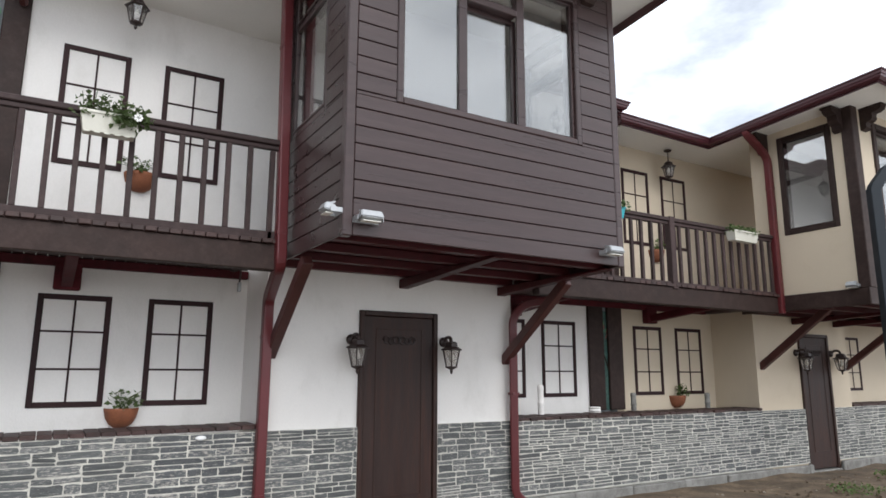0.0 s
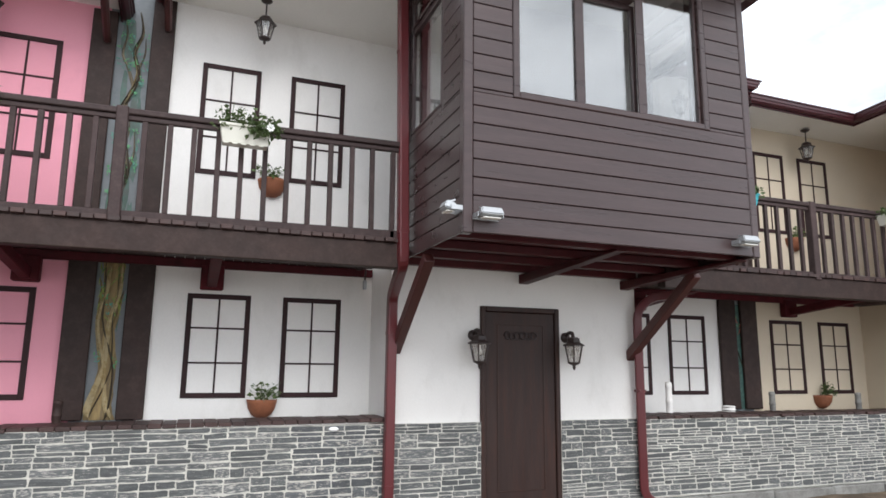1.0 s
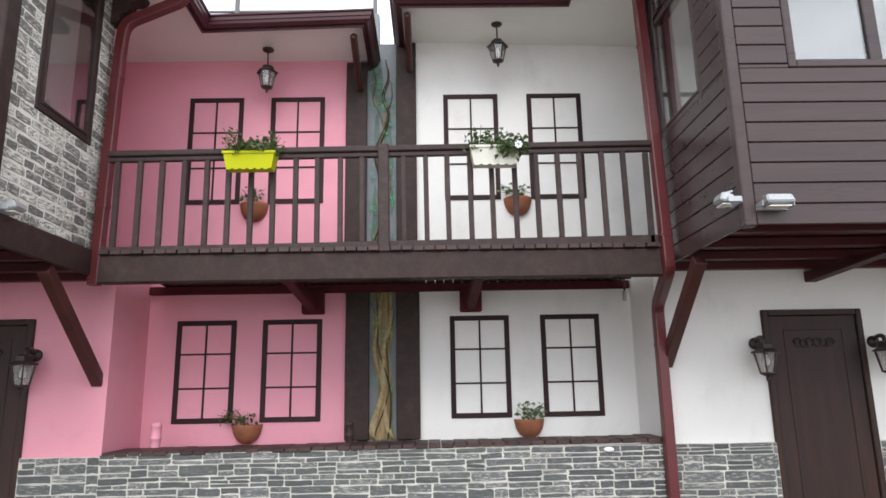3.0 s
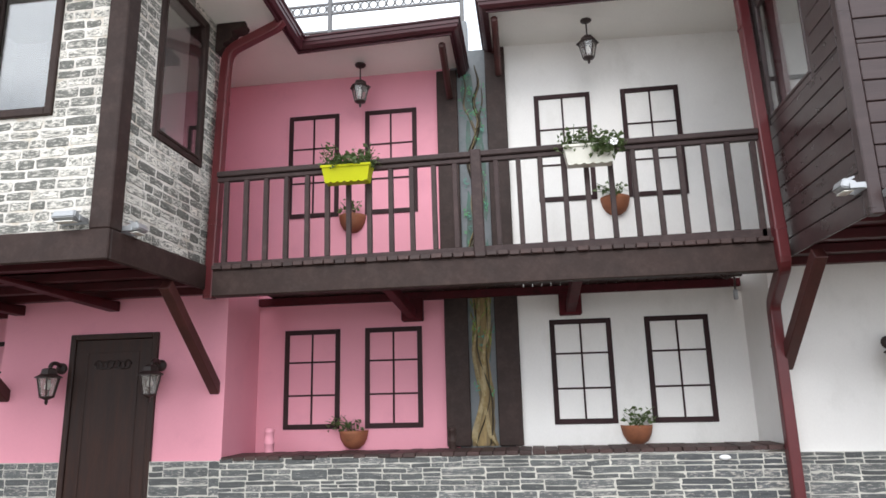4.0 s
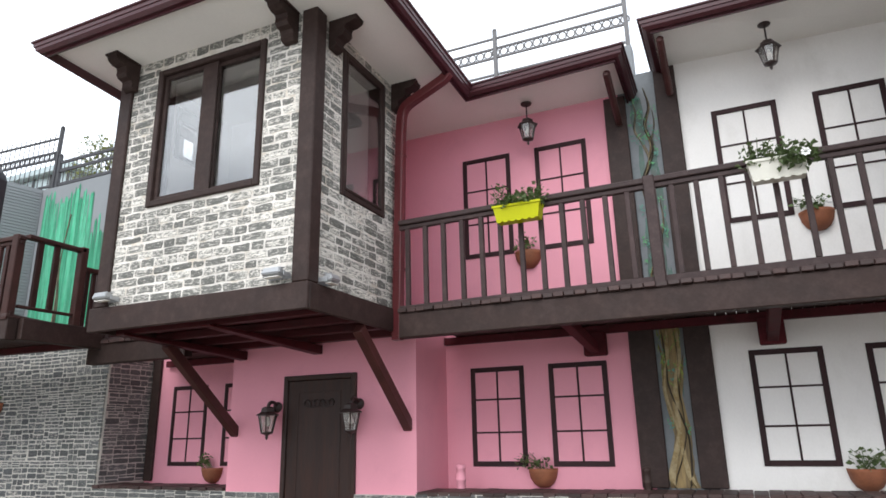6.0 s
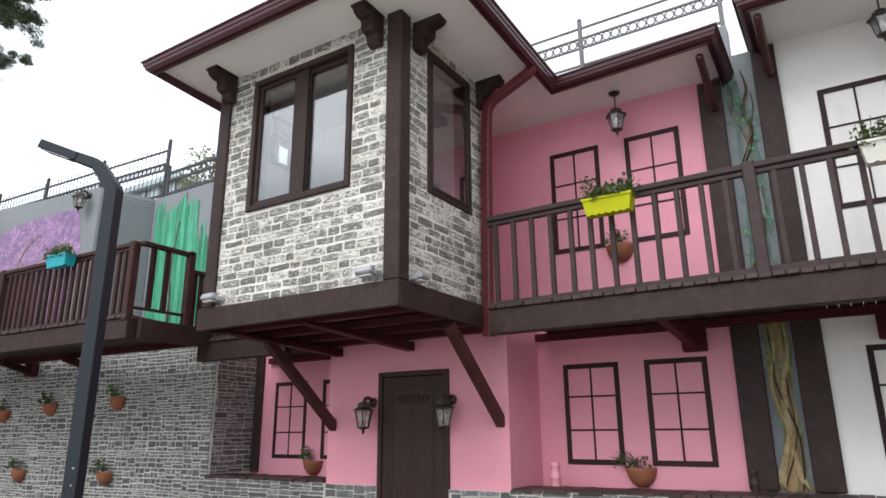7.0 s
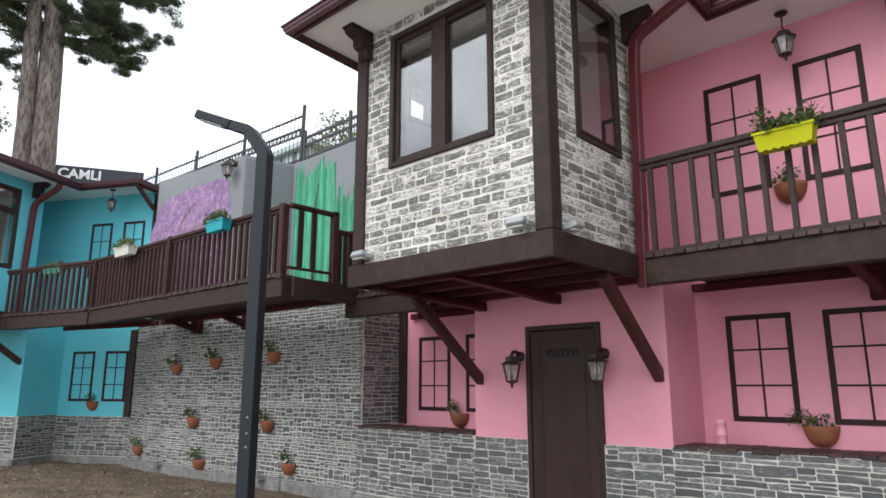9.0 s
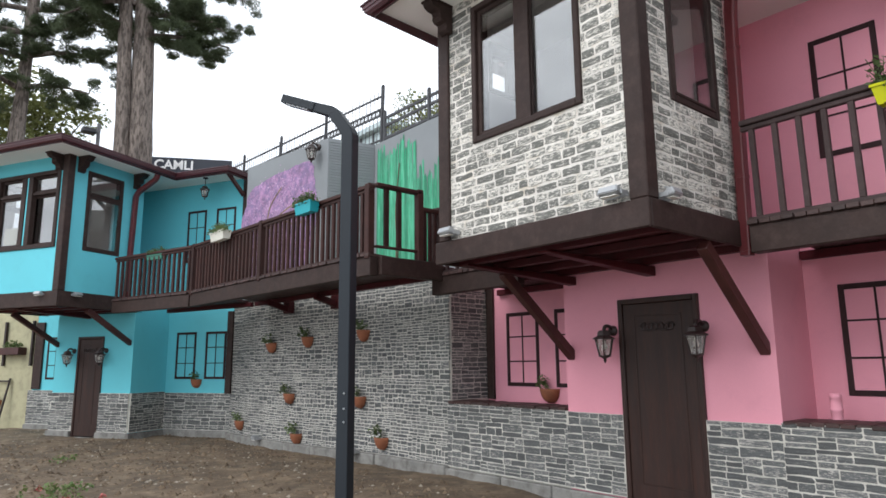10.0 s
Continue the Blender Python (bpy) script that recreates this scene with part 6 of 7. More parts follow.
    if not upper:
        bm = bmesh.new()
        for _ in range(44):
            z = z0 + (z1 - z0) * rnd.uniform(0.62, 0.98)
            blade(bm, cx + w * rnd.choice((-1, 1)) * rnd.uniform(0.16, 0.44), z, rnd.uniform(0.7, 2.4) * rnd.choice((-1, 1)), rnd.uniform(0.06, 0.13), 0.055, BACK - 0.027 - 0.002 * rnd.random())
        tagged(part("blade_paint", bm, RED_PETAL if vine else MURAL_BLADE, ob, "red painted dabs" if vine else "yellowish green painted blades", (cx, BACK, z0)), kind="stuff")


mural_tree(-0.92, -0.615, 2.56, 5.05, 3, True)
mural_tree(-0.885, -0.615, LEDGE, 2.42, 4, False)
mural_tree(6.70, 6.99, LEDGE, 2.3, 5, False, True)
mural_tree(6.70, 6.99, 2.56, 4.85, 6, True)

# ---- painted walls over the terrace ----
FRAME = Matrix.Translation((-13.4, 5.45, 0)) @ Matrix.Rotation(math.atan2(0.35, 2.65), 4, "Z")
blossom = thing("blossom_mural", (1.3, 0, 3.5), "purple and pink blossom mural on grey wall", "mural")
rnd = random.Random(8)
bm = bmesh.new()
ring = []
for i in range(60):
    t = 2 * math.pi * i / 60
    r = 1.0 + 0.10 * noise.noise((math.cos(t) * 2, math.sin(t) * 2, 1.0)) + rnd.uniform(-0.02, 0.02)
    ring.append(bm.verts.new((1.36 + 1.24 * r * math.copysign(abs(math.cos(t)) ** 0.5, math.cos(t)), -0.004, 4.02 + 1.10 * r * math.copysign(abs(math.sin(t)) ** 0.6, math.sin(t)) + 0.18 * math.cos(t))))
bm.faces.new(ring)
bmesh.ops.recalc_face_normals(bm, faces=bm.faces)
part("paint", bm, MURAL_PURPLE, blossom, "", (1.3, 0, 4.0))
bm = bmesh.new()
leaves_into(bm, (1.38, -0.012, 4.1), (1.26, 0.004, 1.16), 1500, 0.045, rnd)
for v in bm.verts:
    v.co.y = -0.006 - 0.004 * rnd.random()
tagged(part("petal_paint", bm, material("painted_pink_dabs", (0.43, 0.25, 0.42), 0.7, 0.35, 8.0, 0.0, 40, second=(0.62, 0.45, 0.60), patch=(0.45, 0.65)), blossom, "pale pink painted dabs", (1.3, 0, 4.1)), kind="stuff")
bm = bmesh.new()
for pts in ([(0.3, 3.3), (0.9, 3.9), (1.5, 4.3), (2.2, 4.45)], [(1.0, 3.95), (1.1, 4.5), (1.5, 4.8)], [(1.4, 4.25), (1.9, 4.0), (2.3, 4.02)]):
    sweep(bm, rounded([(x, -0.006, z) for x, z in pts], 0.3), [(-0.004, -0.012), (0.004, -0.012), (0.004, 0.012), (-0.004, 0.012)])
part("bough", bm, MURAL_TRUNK, blossom, "thin dark painted boughs", (1.3, 0, 4.0))
FRAME = Matrix.Identity(4)
green = thing("green_mural", (-9.4, 6.7, 3.0), "green upright brush strokes mural on grey wall", "mural")
bm = bmesh.new()
rnd = random.Random(12)
x = -10.2
while x < -8.45:
    k = (x + 10.2) / 1.95
    top = (5.42 - 0.1 * abs(math.sin(9 * k))) if k < 0.58 else (4.85 - 0.3 * abs(math.sin(14 * k)))
    top += rnd.uniform(-0.18, 0.06)
    bot = 2.72 + (rnd.uniform(0, 0.4) if k > 0.5 else 0)
    w = rnd.uniform(0.04, 0.11)
    y = 6.697 - rnd.uniform(0, 0.006)
    m = rnd.uniform(-0.01, 0.01)
    v = [bm.verts.new(p) for p in ((x, y, bot), (x + w, y, bot), (x + w + m, y, (bot + top) / 2), (x + w * 0.7 + m, y, top - 0.06), (x + w * 0.45, y, top), (x + w * 0.1, y, top - 0.05), (x + m, y, (bot + top) / 2))]
    bm.faces.new(v)
    x += w * rnd.uniform(0.38, 0.95)
tagged(part("stroke_field", bm, MURAL_GREEN, green, "", (-9.2, 6.7, 4)), kind="stuff")
bm = bmesh.new()
pts = rounded([(-9.60, 6.688, 2.7), (-9.52, 6.688, 3.4), (-9.62, 6.688, 4.1), (-9.5, 6.688, 4.9)], 0.3)
sweep(bm, pts, [(-0.018, -0.004), (0.018, -0.004), (0.018, 0.004), (-0.018, 0.004)], radii=[3.6 - 3.0 * min(1, (p[2] - 2.7) / 1.6) for p in pts])
part("trunk", bm, MURAL_BOUGH, green, "brown painted trunk", (-9.5, 6.7, 3))
# ribs of the grey return wall
ribs = bpy.data.objects["wall_corrugated"]
ra = math.atan2(6.7 - 5.83, 0.2)
for i in range(54):
    z = 2.73 + 0.0502 * i
    put("rib", box_mesh("rib", (0.86, 0.012, 0.041), GREYWALL, 0.005), (-10.39 , 6.265, z), ribs, turn=ra)


# knee brackets of the terrace on the curved wall; REDWOOD's darker red stands in for shade
for k in (2.6, 4.0):
    x, y, h = bend_at(k)
    FRAME = Matrix.Translation((x, y, 0)) @ Matrix.Rotation(h, 4, "Z")
    wall_bracket(0.0, -0.016, 2.60, 0.5, REDWOOD)
FRAME = Matrix.Identity(4)


# ---- fences on the retaining wall ----
def metal_fence(x0, x1, y, z0, z1, step, posts, mat, label, rails=(0.0, 1.0), scroll=False, drop=0.5, thick=0.016, pickets=True, fall=0.0):
    ob = thing("metal_fence", (x0, y, z0), label, "fence", "metal fences")
    for r in rails:
        z = z0 + (z1 - z0) * r
        box("rail", (x0, y - 0.014, z - thick), (x1, y + 0.014, z + thick), mat, ob, 0.003)
    for p in posts:
        box("post", (p - 0.028, y - 0.028, z0 - drop), (p + 0.028, y + 0.028, z1 + 0.12), mat, ob, 0.005)
        lathe("post_cap", [(0, 0.05), (0.03, 0.03), (0.036, 0.0), (0.0, 0.0)], (p, y, z1 + 0.12), mat, ob, "", 8)
    x = x0 + step / 2
    while x < x1:
        if scroll:
            bm = bmesh.new()
            c = z0 + (z1 - z0) * (rails[1] + rails[2]) / 2
            sweep(bm, [(x + 0.055 * math.cos(t), y, c + 0.062 * math.sin(t)) for t in (2 * math.pi * i / 10 for i in range(11))], circle(0.010, 5), False)
            part("scroll_ring", bm, mat, ob, "", (x, y, c))
            box("picket", (x + 0.059, y - 0.004, c - 0.075), (x + 0.066, y + 0.004, c + 0.075), mat, ob, 0.0)
        if pickets:
            box("picket", (x - 0.006, y - 0.006, z0 - 0.05), (x + 0.006, y + 0.006, z1 + 0.05), mat, ob, 0.002)
        x += step
    ob.rotation_euler = (0, fall, 0)
    return ob


metal_fence(-18.5, -10.20, 6.80, 5.815, 6.785, 0.13, (-10.22, -12.32, -14.43, -16.56, -18.4), FENCE_METAL, "dark metal picket fence with rings on the retaining wall", (0.05, 0.55, 0.68, 0.94), True, 0.9, 0.018, fall=0.038)
metal_fence(-10.15, -7.35, 6.80, 5.50, 5.94, 0.10, (-10.12, -8.8, -7.4), FENCE_METAL, "low dark metal fence on the painted wall", (0.1, 0.66, 1.0), thick=0.026)
metal_fence(-5.8, -0.95, 8.3, 6.50, 7.10, 0.125, (-5.75, -2.87, -0.98), PALE_METAL, "weathered grey metal railing with rings behind the roof", (0.0, 0.46, 0.72, 1.0), True, 1.66, pickets=False)
structure(box("retaining_wall", (-60, 6.95, 4.85), (-7.3, 7.15, 5.42), CONCRETE, None, 0.01), "concrete retaining wall behind the houses")


# ---- street lamps ----
def street_lamp(x, y, heading, label):
    global FRAME
    FRAME = pose(x, y, 0, 0, 0, heading)
    ob = thing("street_lamp", (0, 0, 0), label, "street lamp", "street lamps")
    rect = [(-0.062, -0.066), (0.062, -0.066), (0.062, 0.066), (-0.062, 0.066)]
    bm = bmesh.new()
    sweep(bm, [(0, 0, -0.1), (0, 0, 1.2), (0, 0, 3.70), (-0.012, 0, 3.725), (-0.178, 0, 3.955), (-0.205, 0, 3.975), (-0.80, 0, 4.21)], rect, radii=(1, 1, 1, 1, 0.92, 0.85, 0.6))
    bmesh.ops.bevel(bm, geom=bm.edges[:], offset=0.006, segments=1, affect="EDGES")
    part("pole", bm, POLE, ob)
    beam("lamp_head", (-0.40, 0, 4.052), (-0.805, 0, 4.212), 0.125, 0.088, POLE, ob)
    beam("lens", (-0.48, 0, 4.034), (-0.76, 0, 4.145), 0.10, 0.012, METAL, ob, "pale lamp lens", 0.002)
    box("base_plate", (-0.14, -0.14, -0.06), (0.14, 0.14, -0.02), POLE, ob, 0.006)
    for i, z in enumerate((1.02, 1.16, 0.9)):
        bm = bmesh.new()
        bmesh.ops.create_icosphere(bm, subdivisions=1, radius=0.012)
        bmesh.ops.translate(bm, verts=bm.verts, vec=(0.02, -0.069, z))
        part("bolt", bm, METAL, ob, "", (0.02, -0.069, z))
    FRAME = Matrix.Identity(4)


street_lamp(-5.97, 3.48, 28, "anthracite steel street lamp with bent arm in the yard")
street_lamp(8.72, 3.94, 143, "anthracite steel street lamp with bent arm beside the cream house")


# ---- pines, far trees and the sign on the bank ----
def limb(bm, pts, r0, r1, seg=7):
    pts = rounded(pts, 0.8, 4)
    n = len(pts)
    sweep(bm, pts, circle(1.0, seg), True, [r0 + (r1 - r0) * i / (n - 1) for i in range(n)])


def needles_into(bm, c, r, n, size, rnd):
    """Tufts of thin blades."""
    for _ in range(n):
        d = Vector((rnd.gauss(0, 1), rnd.gauss(0, 1), rnd.gauss(0, 0.7))).normalized() * rnd.random() ** 0.4 * r
        p = Vector(c) + Vector((d.x, d.y, d.z * 0.62))
        for _ in range(3):
            v = Vector((rnd.gauss(0, 1), rnd.gauss(0, 1), rnd.gauss(0.15, 0.8))).normalized() * size * rnd.uniform(0.6, 1.2)
            s = v.cross(Vector((rnd.gauss(0, 1), rnd.gauss(0, 1), rnd.gauss(0, 1)))).normalized() * size * 0.07
            bm.faces.new([bm.verts.new(p - s), bm.verts.new(p + s), bm.verts.new(p + v)])


def pine(name_label, x, y, z, stems, limbs, seed, tuft):
    """stems: polylines with radii; limbs: (start, end) with clumps along the outer part."""
    rnd = random.Random(seed)
    ob = thing("pine_tree", (x, y, z), name_label, "tree", "pine trees")
    for pts, r0, r1 in stems:
        bm = bmesh.new()
        limb(bm, pts, r0, r1, 14)
        for v in bm.verts:
            k = 1 + 0.06 * noise.noise((v.co.x * 4, v.co.y * 4, v.co.z * 1.5))
            v.co.x, v.co.y = x + (v.co.x - x) * k, y + (v.co.y - y) * k
        part("trunk", bm, BARK, ob, "", (x, y, z), True)
    crown = bmesh.new()
    for a, b in limbs:
        a, b = Vector(a), Vector(b)
        bm = bmesh.new()
        mid = a.lerp(b, 0.5) + Vector((0, 0, rnd.uniform(0.1, 0.4)))
        limb(bm, [a, mid, b], 0.09, 0.025, 6)
        part("limb", bm, BARK, ob, "", a)
        for i in range(12):
            k = 0.18 + 0.82 * i / 11
            c = a.lerp(mid, k * 2) if k < 0.5 else mid.lerp(b, k * 2 - 1)
            side = Vector((rnd.uniform(-0.8, 0.8), rnd.uniform(-0.8, 0.8), rnd.uniform(-0.6, 0.5)))
            twig = bmesh.new()
            limb(twig, [c, c + side * 0.5 + Vector((0, 0, 0.08)), c + side], 0.018, 0.007, 4)
            part("twig", twig, BARK, ob, "", c)
            for q in (0.35, 0.6, 0.8, 1.0, 1.12):
                p = c + side * q + Vector((rnd.gauss(0, 0.07), rnd.gauss(0, 0.07), rnd.gauss(0, 0.06)))
                needles_into(crown, p, rnd.uniform(0.14, 0.27), int(tuft * rnd.uniform(0.5, 1.3)), 0.12, rnd)
    part("crown", crown, NEEDLE, ob, "dark green needle clumps", (x, y, z))
    return ob


PX, PY = -19.9, 4.85
rl = random.Random(77)
TALL = (([(PX, PY + 0.25, 4.9), (PX, PY + 0.23, 8.0), (PX, PY + 0.13, 11.0), (PX, PY - 0.05, 16.5)], 0.34, 0.26), ([(PX - 0.1, PY - 0.2, 4.9), (PX - 0.1, PY - 0.23, 8.0), (PX - 0.1, PY - 0.37, 11.0), (PX - 0.2, PY - 0.5, 16.0)], 0.215, 0.18))
NEAR = ((11.0, 0.9, 2.35, 11.0), (11.6, 0.6, 2.35, 11.6), (12.6, 0.5, 2.35, 12.9), (11.2, 1.0, 1.75, 11.6), (13.3, 0.2, 1.65, 14.0), (11.0, -0.8, -1.65, 11.8), (12.4, -0.3, -1.55, 13.2), (13.4, 1.2, 2.95, 13.6), (14.2, -1.5, -1.05, 15.0), (14.0, 2.0, 1.85, 15.0), (12.0, -0.5, -1.9, 11.2), (12.9, 0.3, -2.3, 12.1), (13.8, 0.5, -1.8, 12.9), (13.2, 0.8, 1.9, 12.7), (14.0, 0.4, 2.6, 13.3))
near_limbs = [((PX, PY, z), (PX + dx, PY + dy, ze)) for z, dx, dy, ze in NEAR]
pine("tall pine with grey-brown bark and two joined stems", PX, PY, 4.9, TALL, near_limbs, 1, 125)
QX, QY = -23.2, 2.35
far_limbs = [((QX, QY, z), (QX + rl.uniform(-1, 1.5), QY + s * rl.uniform(1.6, 2.8), z + rl.uniform(-0.6, 0.5))) for z in (9.8, 10.8, 11.6, 12.4, 13.2, 14.0, 15.0) for s in (-1, 1)]
pine("tall pine with grey bark behind the turquoise house", QX, QY, 4.9, [([(QX, QY, 4.9), (QX + 0.1, QY + 0.1, 9), (QX - 0.1, QY + 0.25, 17)], 0.24, 0.16)], far_limbs, 2, 80)


def broad_tree(x, y, z, h, r, seed, n=4200, leaf=0.17):
    rnd = random.Random(seed)
    ob = thing("broadleaf_tree", (x, y, z), "leafy broadleaf tree on the bank with a loose crown", "tree", "broadleaf trees")
    bm = bmesh.new()
    limb(bm, [(x, y, z), (x + 0.1, y, z + h * 0.4), (x, y + 0.1, z + h * 0.75)], 0.16, 0.06)
    part("trunk", bm, BARK, ob, "", (x, y, z), True)
    crown = bmesh.new()
    for k in range(16):
        d = Vector((rnd.gauss(0, 1), rnd.gauss(0, 1), rnd.gauss(0, 1))).normalized() * rnd.uniform(0.3, 1.0)
        c = Vector((x, y, z + h * 0.66)) + Vector((d.x * r, d.y * r, d.z * h * 0.33))
        bm = bmesh.new()
        limb(bm, [(x, y, z + h * 0.4), c.lerp(Vector((x, y, z + h * 0.5)), 0.5), c], 0.05, 0.015, 5)
        part("limb", bm, BARK, ob, "", (x, y, z))
        leaves_into(crown, c, (r * 0.36, r * 0.36, h * 0.10), n // 20, leaf, rnd)
    part("crown", crown, BROADLEAF, ob, "green and yellowish leaves", (x, y, z))


broad_tree(-26.5, 1.4, 4.9, 7.5, 2.6, 3)
broad_tree(-25.5, 3.6, 4.9, 6.6, 2.0, 4)
broad_tree(-29.0, -0.6, 4.9, 9.0, 3.0, 5)
broad_tree(-12.9, 10.5, 4.9, 4.0, 1.3, 6, 6000, 0.075)
broad_tree(-16.0, 14.5, 4.9, 4.2, 1.6, 7, 6000, 0.08)

sign = thing("sign_board", (-20.6, 6.4, 7.2), "dark sign board with white capital letters", "sign")
FRAME = pose(-20.9, 6.5, 0, 0, 0, 62)
ORIGIN[sign.name] = Vector((0, 0, 7.2))
sign.matrix_basis = FRAME @ Matrix.Translation((0, 0, 7.2))
box("board", (-0.80, -0.03, 7.06), (1.6, 0.03, 7.82), SIGN_BOARD, sign, 0.01)
for s in (-0.6, 1.4):
    box("post", (s - 0.04, 0.031, 4.8), (s + 0.04, 0.10, 7.7), SIGN_BOARD, sign, 0.005)
txt = bpy.data.curves.new("letters", "FONT")
txt.body, txt.size, txt.extrude, txt.offset = "\u00c7AMLI", 0.40, 0.012, 0.010
txt.materials.append(SIGN_TEXT)
to = new("letters", txt)
to.parent = sign
to.location, to.rotation_euler = (-0.70, -0.045, 0.25), (radians(90), 0, 0)
tagged(to, "white capital letters")
FRAME = Matrix.Identity(4)

bank_lamp = thing("lamp_post", (-21.2, 4.25, 4.9), "thin grey lamp post on the bank behind the roof", "lamp post")
tube("pole", [(-21.2, 4.25, 4.85), (-21.2, 4.25, 8.5)], 0.055, PALE_METAL, bank_lamp)
box("lamp_head", (-21.35, 3.80, 8.15), (-21.05, 4.18, 8.30), FENCE_METAL, bank_lamp, 0.03)
box("bracket", (-21.22, 4.15, 8.30), (-21.18, 4.27, 8.34), FENCE_METAL, bank_lamp, 0.004)

lean = thing("glasshouse", (-19, 11.5, 4.9), "pale blue panelled glasshouse behind the fence", "glasshouse")
box("body", (-20.6, 11.2, 4.9), (-16.3, 14, 8.6), GLASSHOUSE, lean, 0.02)
box("roof", (-20.9, 11.0, 8.604), (-16.0, 14.2, 8.8), GLASSHOUSE, lean, 0.02)
for i in range(7):
    x = -20.6 + 0.716 * i
    box("bar", (x - 0.03, 11.15, 4.9), (x + 0.03, 11.199, 8.6), PALE_METAL, lean, 0.004)

# far wooded ridge
bm = bmesh.new()
rnd = random.Random(4)
ridge = []
for i in range(121):
    a = radians(95 + 130 * i / 120)
    d = 130
    h = 20 + 6 * noise.noise((i * 0.06, 0, 0)) + 2.5 * noise.noise((i * 0.35, 2, 0)) + rnd.uniform(0, 1.0)
    ridge.append((bm.verts.new((d * math.cos(a), d * math.sin(a), -1)), bm.verts.new((d * 1.05 * math.cos(a), d * 1.05 * math.sin(a), h))))
for p, q in zip(ridge, ridge[1:]):
    bm.faces.new((p[0], q[0], q[1], p[1]))
tagged(part("far_woods", bm, HILL), "wooded ridge far behind the houses", "woods", "", "stuff")

# ---- loose stones and weeds on the soil ----
rnd = random.Random(15)
bm = bmesh.new()
for _ in range(2600):
    x, y = rnd.uniform(-20, -3), rnd.uniform(-2.5, 5.4)
    if y > 4.4 and x < -13:
        continue
    s = rnd.choice((0.008, 0.010, 0.013, 0.018, 0.028)) * rnd.uniform(0.7, 1.4)
    z = -0.05 + 0.05 * noise.noise((x * 0.5, y * 0.5, 0)) + 0.025 * noise.noise((x * 1.7, y * 1.7, 3)) + 0.03 * noise.noise((x * 3.1, y * 3.1, 7))
    vs = [bm.verts.new((x + s * a * rnd.uniform(0.7, 1.3), y + s * b * rnd.uniform(0.7, 1.3), z + s * 0.6 * c * rnd.uniform(0.7, 1.2))) for a, b, c in ((1, 0, 0), (0, 1, 0), (-1, 0, 0), (0, -1, 0), (0, 0, 1), (0, 0, -1))]
    for i in range(4):
        bm.faces.new((vs[i], vs[(i + 1) % 4], vs[4]))
        bm.faces.new((vs[(i + 1) % 4], vs[i], vs[5]))
for _ in range(250):
    x, y = rnd.uniform(4, 13), rnd.uniform(1, 5.7)
    s = rnd.uniform(0.012, 0.03)
    z = -0.05 + 0.05 * noise.noise((x * 0.5, y * 0.5, 0)) + 0.025 * noise.noise((x * 1.7, y * 1.7, 3)) + 0.03 * noise.noise((x * 3.1, y * 3.1, 7))
    vs = [bm.verts.new((x + s * a, y + s * b, z + s * 0.6 * c)) for a, b, c in ((1, 0, 0), (0, 1, 0), (-1, 0, 0), (0, -1, 0), (0, 0, 1), (0, 0, -1))]
    for i in range(4):
        bm.faces.new((vs[i], vs[(i + 1) % 4], vs[4]))
        bm.faces.new((vs[(i + 1) % 4], vs[i], vs[5]))
clods = bmesh.new()
for _ in range(6500):
    x, y = rnd.uniform(-16, -3.2) if rnd.random() < 0.8 else rnd.uniform(4, 13), rnd.uniform(0.4, 5.6)
    s = rnd.choice((0.010, 0.014, 0.02, 0.034)) * rnd.uniform(0.7, 1.4)
    z = -0.05 + 0.05 * noise.noise((x * 0.5, y * 0.5, 0)) + 0.025 * noise.noise((x * 1.7, y * 1.7, 3)) + 0.03 * noise.noise((x * 3.1, y * 3.1, 7))
    vs = [clods.verts.new((x + s * a * rnd.uniform(0.6, 1.4), y + s * b * rnd.uniform(0.6, 1.4), z + s * 0.8 * c * rnd.uniform(0.6, 1.2))) for a, b, c in ((1, 0, 0), (0, 1, 0), (-1, 0, 0), (0, -1, 0), (0, 0, 1), (0, 0, -1))]
    for i in range(4):
        clods.faces.new((vs[i], vs[(i + 1) % 4], vs[4]))
        clods.faces.new((vs[(i + 1) % 4], vs[i], vs[5]))
tagged(part("soil_clods", clods, SOIL), "brown clods of dry soil strewn on the ground", "soil", "", "stuff")
tagged(part("pebbles", bm, PEBBLE), "pale pebbles strewn on the soil", "pebbles", "", "stuff")
bm = bmesh.new()
for cx, cy, r, n in ((-8.6, 0.75, 0.8, 700), (-9.6, 1.9, 0.3, 120), (-7.0, 1.5, 0.5, 300), (10.2, 3.6, 0.5, 250), (10.6, 4.9, 0.35, 260), (8.9, 4.6, 0.4, 160), (-12.5, 2.4, 0.25, 60), (-10.6, 0.2, 0.8, 400)):
    leaves_into(bm, (cx, cy, 0.02), (r, r, 0.045), n, 0.045, rnd)
tagged(part("weeds", bm, WEED), "low green weeds on the bare soil", "weeds", "", "stuff")
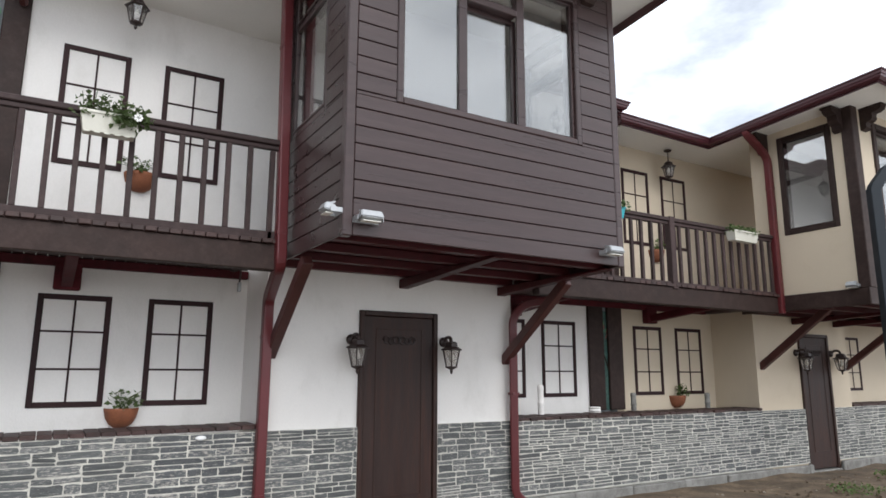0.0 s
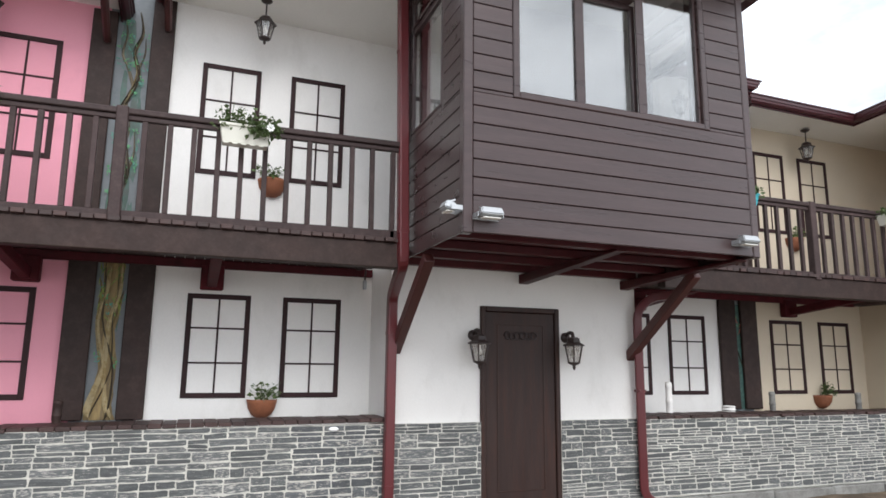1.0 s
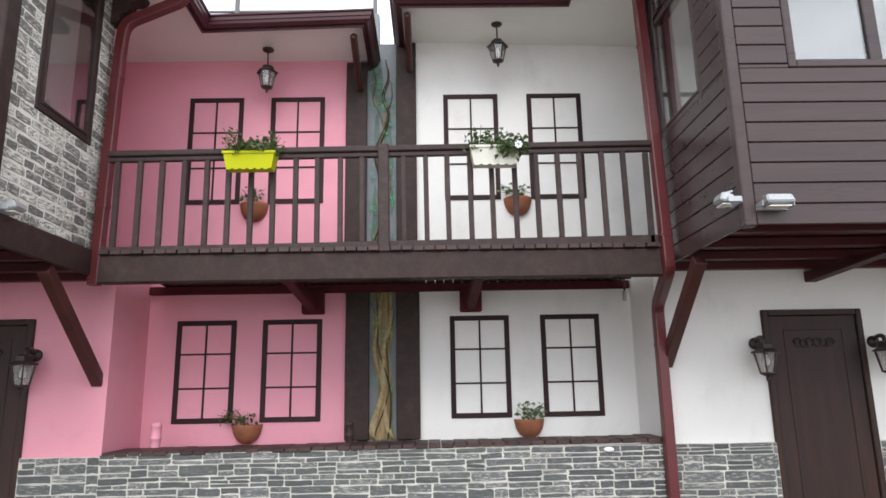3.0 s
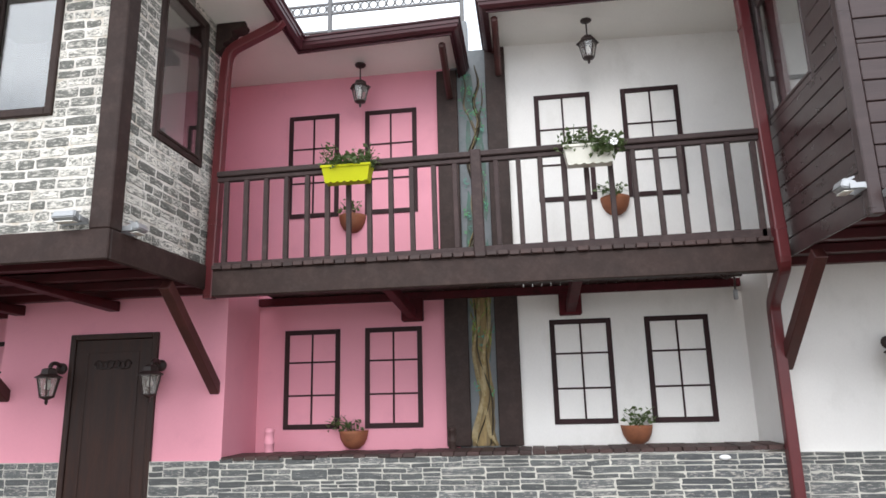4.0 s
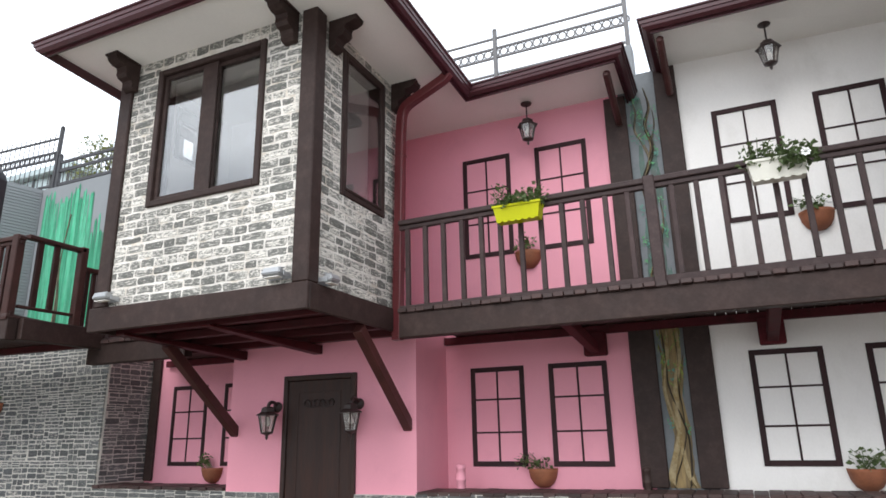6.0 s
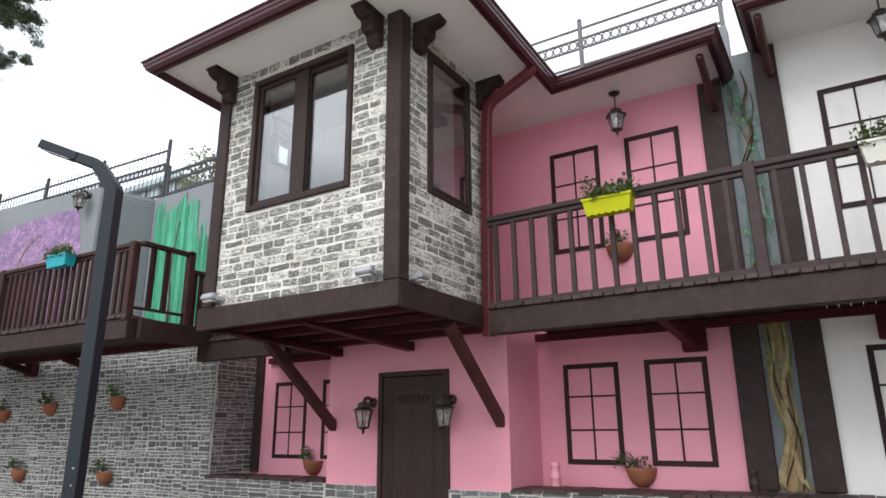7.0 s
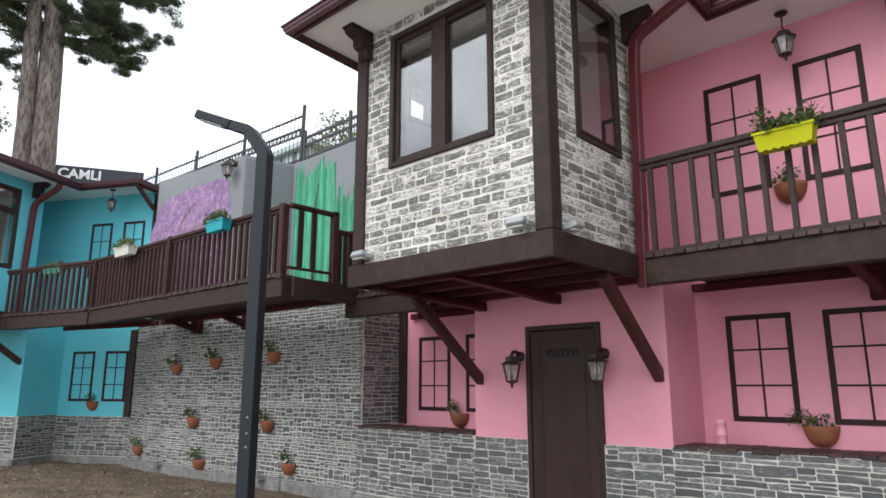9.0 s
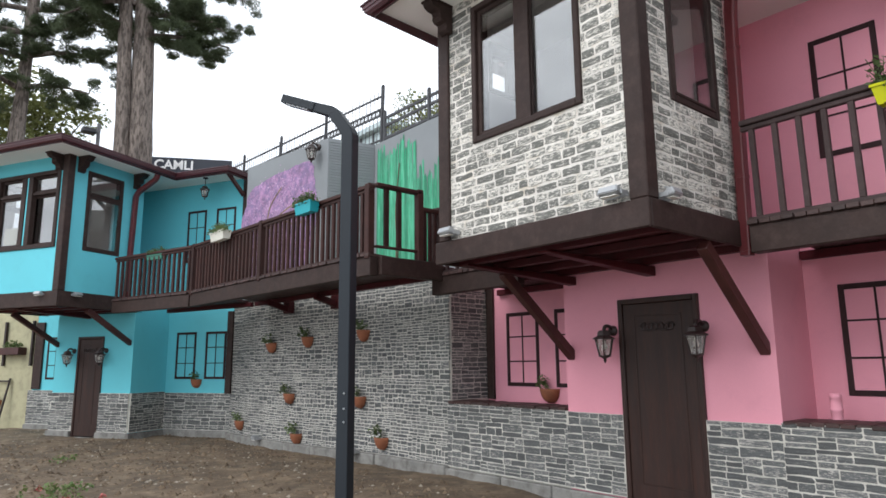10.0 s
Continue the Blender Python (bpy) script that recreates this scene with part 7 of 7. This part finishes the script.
# loose cable end under the balcony
cable = thing("cable_end", (1.55, 6.213, 2.45), "loose dark cable end with a grey connector under the balcony", "cable")
tube("cable", [(1.42, 6.213, 2.437), (1.48, 6.213, 2.36), (1.56, 6.213, 2.40), (1.55, 6.213, 2.27)], 0.009, BLACK, cable, "", 0.05, 6)
box("clamp", (1.50, 6.19, 2.385), (1.62, 6.235, 2.4445), BLACK, cable, 0.004)
box("connector", (1.533, 6.196, 2.18), (1.567, 6.230, 2.27), METAL, cable, 0.006, "grey connector")
# small white lamp set in the stone under the ledge
puck = thing("wall_lamp", (1.26, FRONT - 0.036, 0.865), "small white round lamp on the stone under the ledge", "lamp")
bm = bmesh.new()
lathe_into(bm, [(0.0, 0.0), (0.052, 0.0), (0.05, 0.012), (0.035, 0.022), (0.0, 0.025)], (0, 0, 0), 14)
bmesh.ops.rotate(bm, cent=(0, 0, 0), matrix=Matrix.Rotation(math.pi / 2, 3, "X"), verts=bm.verts)
bmesh.ops.scale(bm, vec=(0.9, 1.0, 0.42), verts=bm.verts)
bmesh.ops.translate(bm, verts=bm.verts, vec=(1.26, FRONT - 0.033, 0.868))
part("cover", bm, SIGN_TEXT, puck, "", (1.26, FRONT - 0.036, 0.868), True)
# red blooms among the weeds
rnd = random.Random(33)
PFX, PFY = -7.9, 1.5
bm = bmesh.new()
leaves_into(bm, (PFX, PFY, 0.06), (0.75, 0.35, 0.10), 420, 0.05, rnd)
for k in range(9):
    leaves_into(bm, (PFX + rnd.uniform(-0.6, 0.6), PFY + rnd.uniform(-0.3, 0.3), 0.17), (0.03, 0.03, 0.10), 14, 0.05, rnd)
bed = tagged(part("flowering_plant", bm, WEED), "low leafy plant with small red flowers on the soil", "plant", "", "")
bm = bmesh.new()
for k in range(6):
    leaves_into(bm, (PFX + rnd.uniform(-0.6, 0.6), PFY + rnd.uniform(-0.3, 0.3), 0.2 + rnd.uniform(-0.04, 0.06)), (0.03, 0.03, 0.03), 16, 0.03, rnd)
part("blossom", bm, RED_PETAL, bed, "small red flowers")
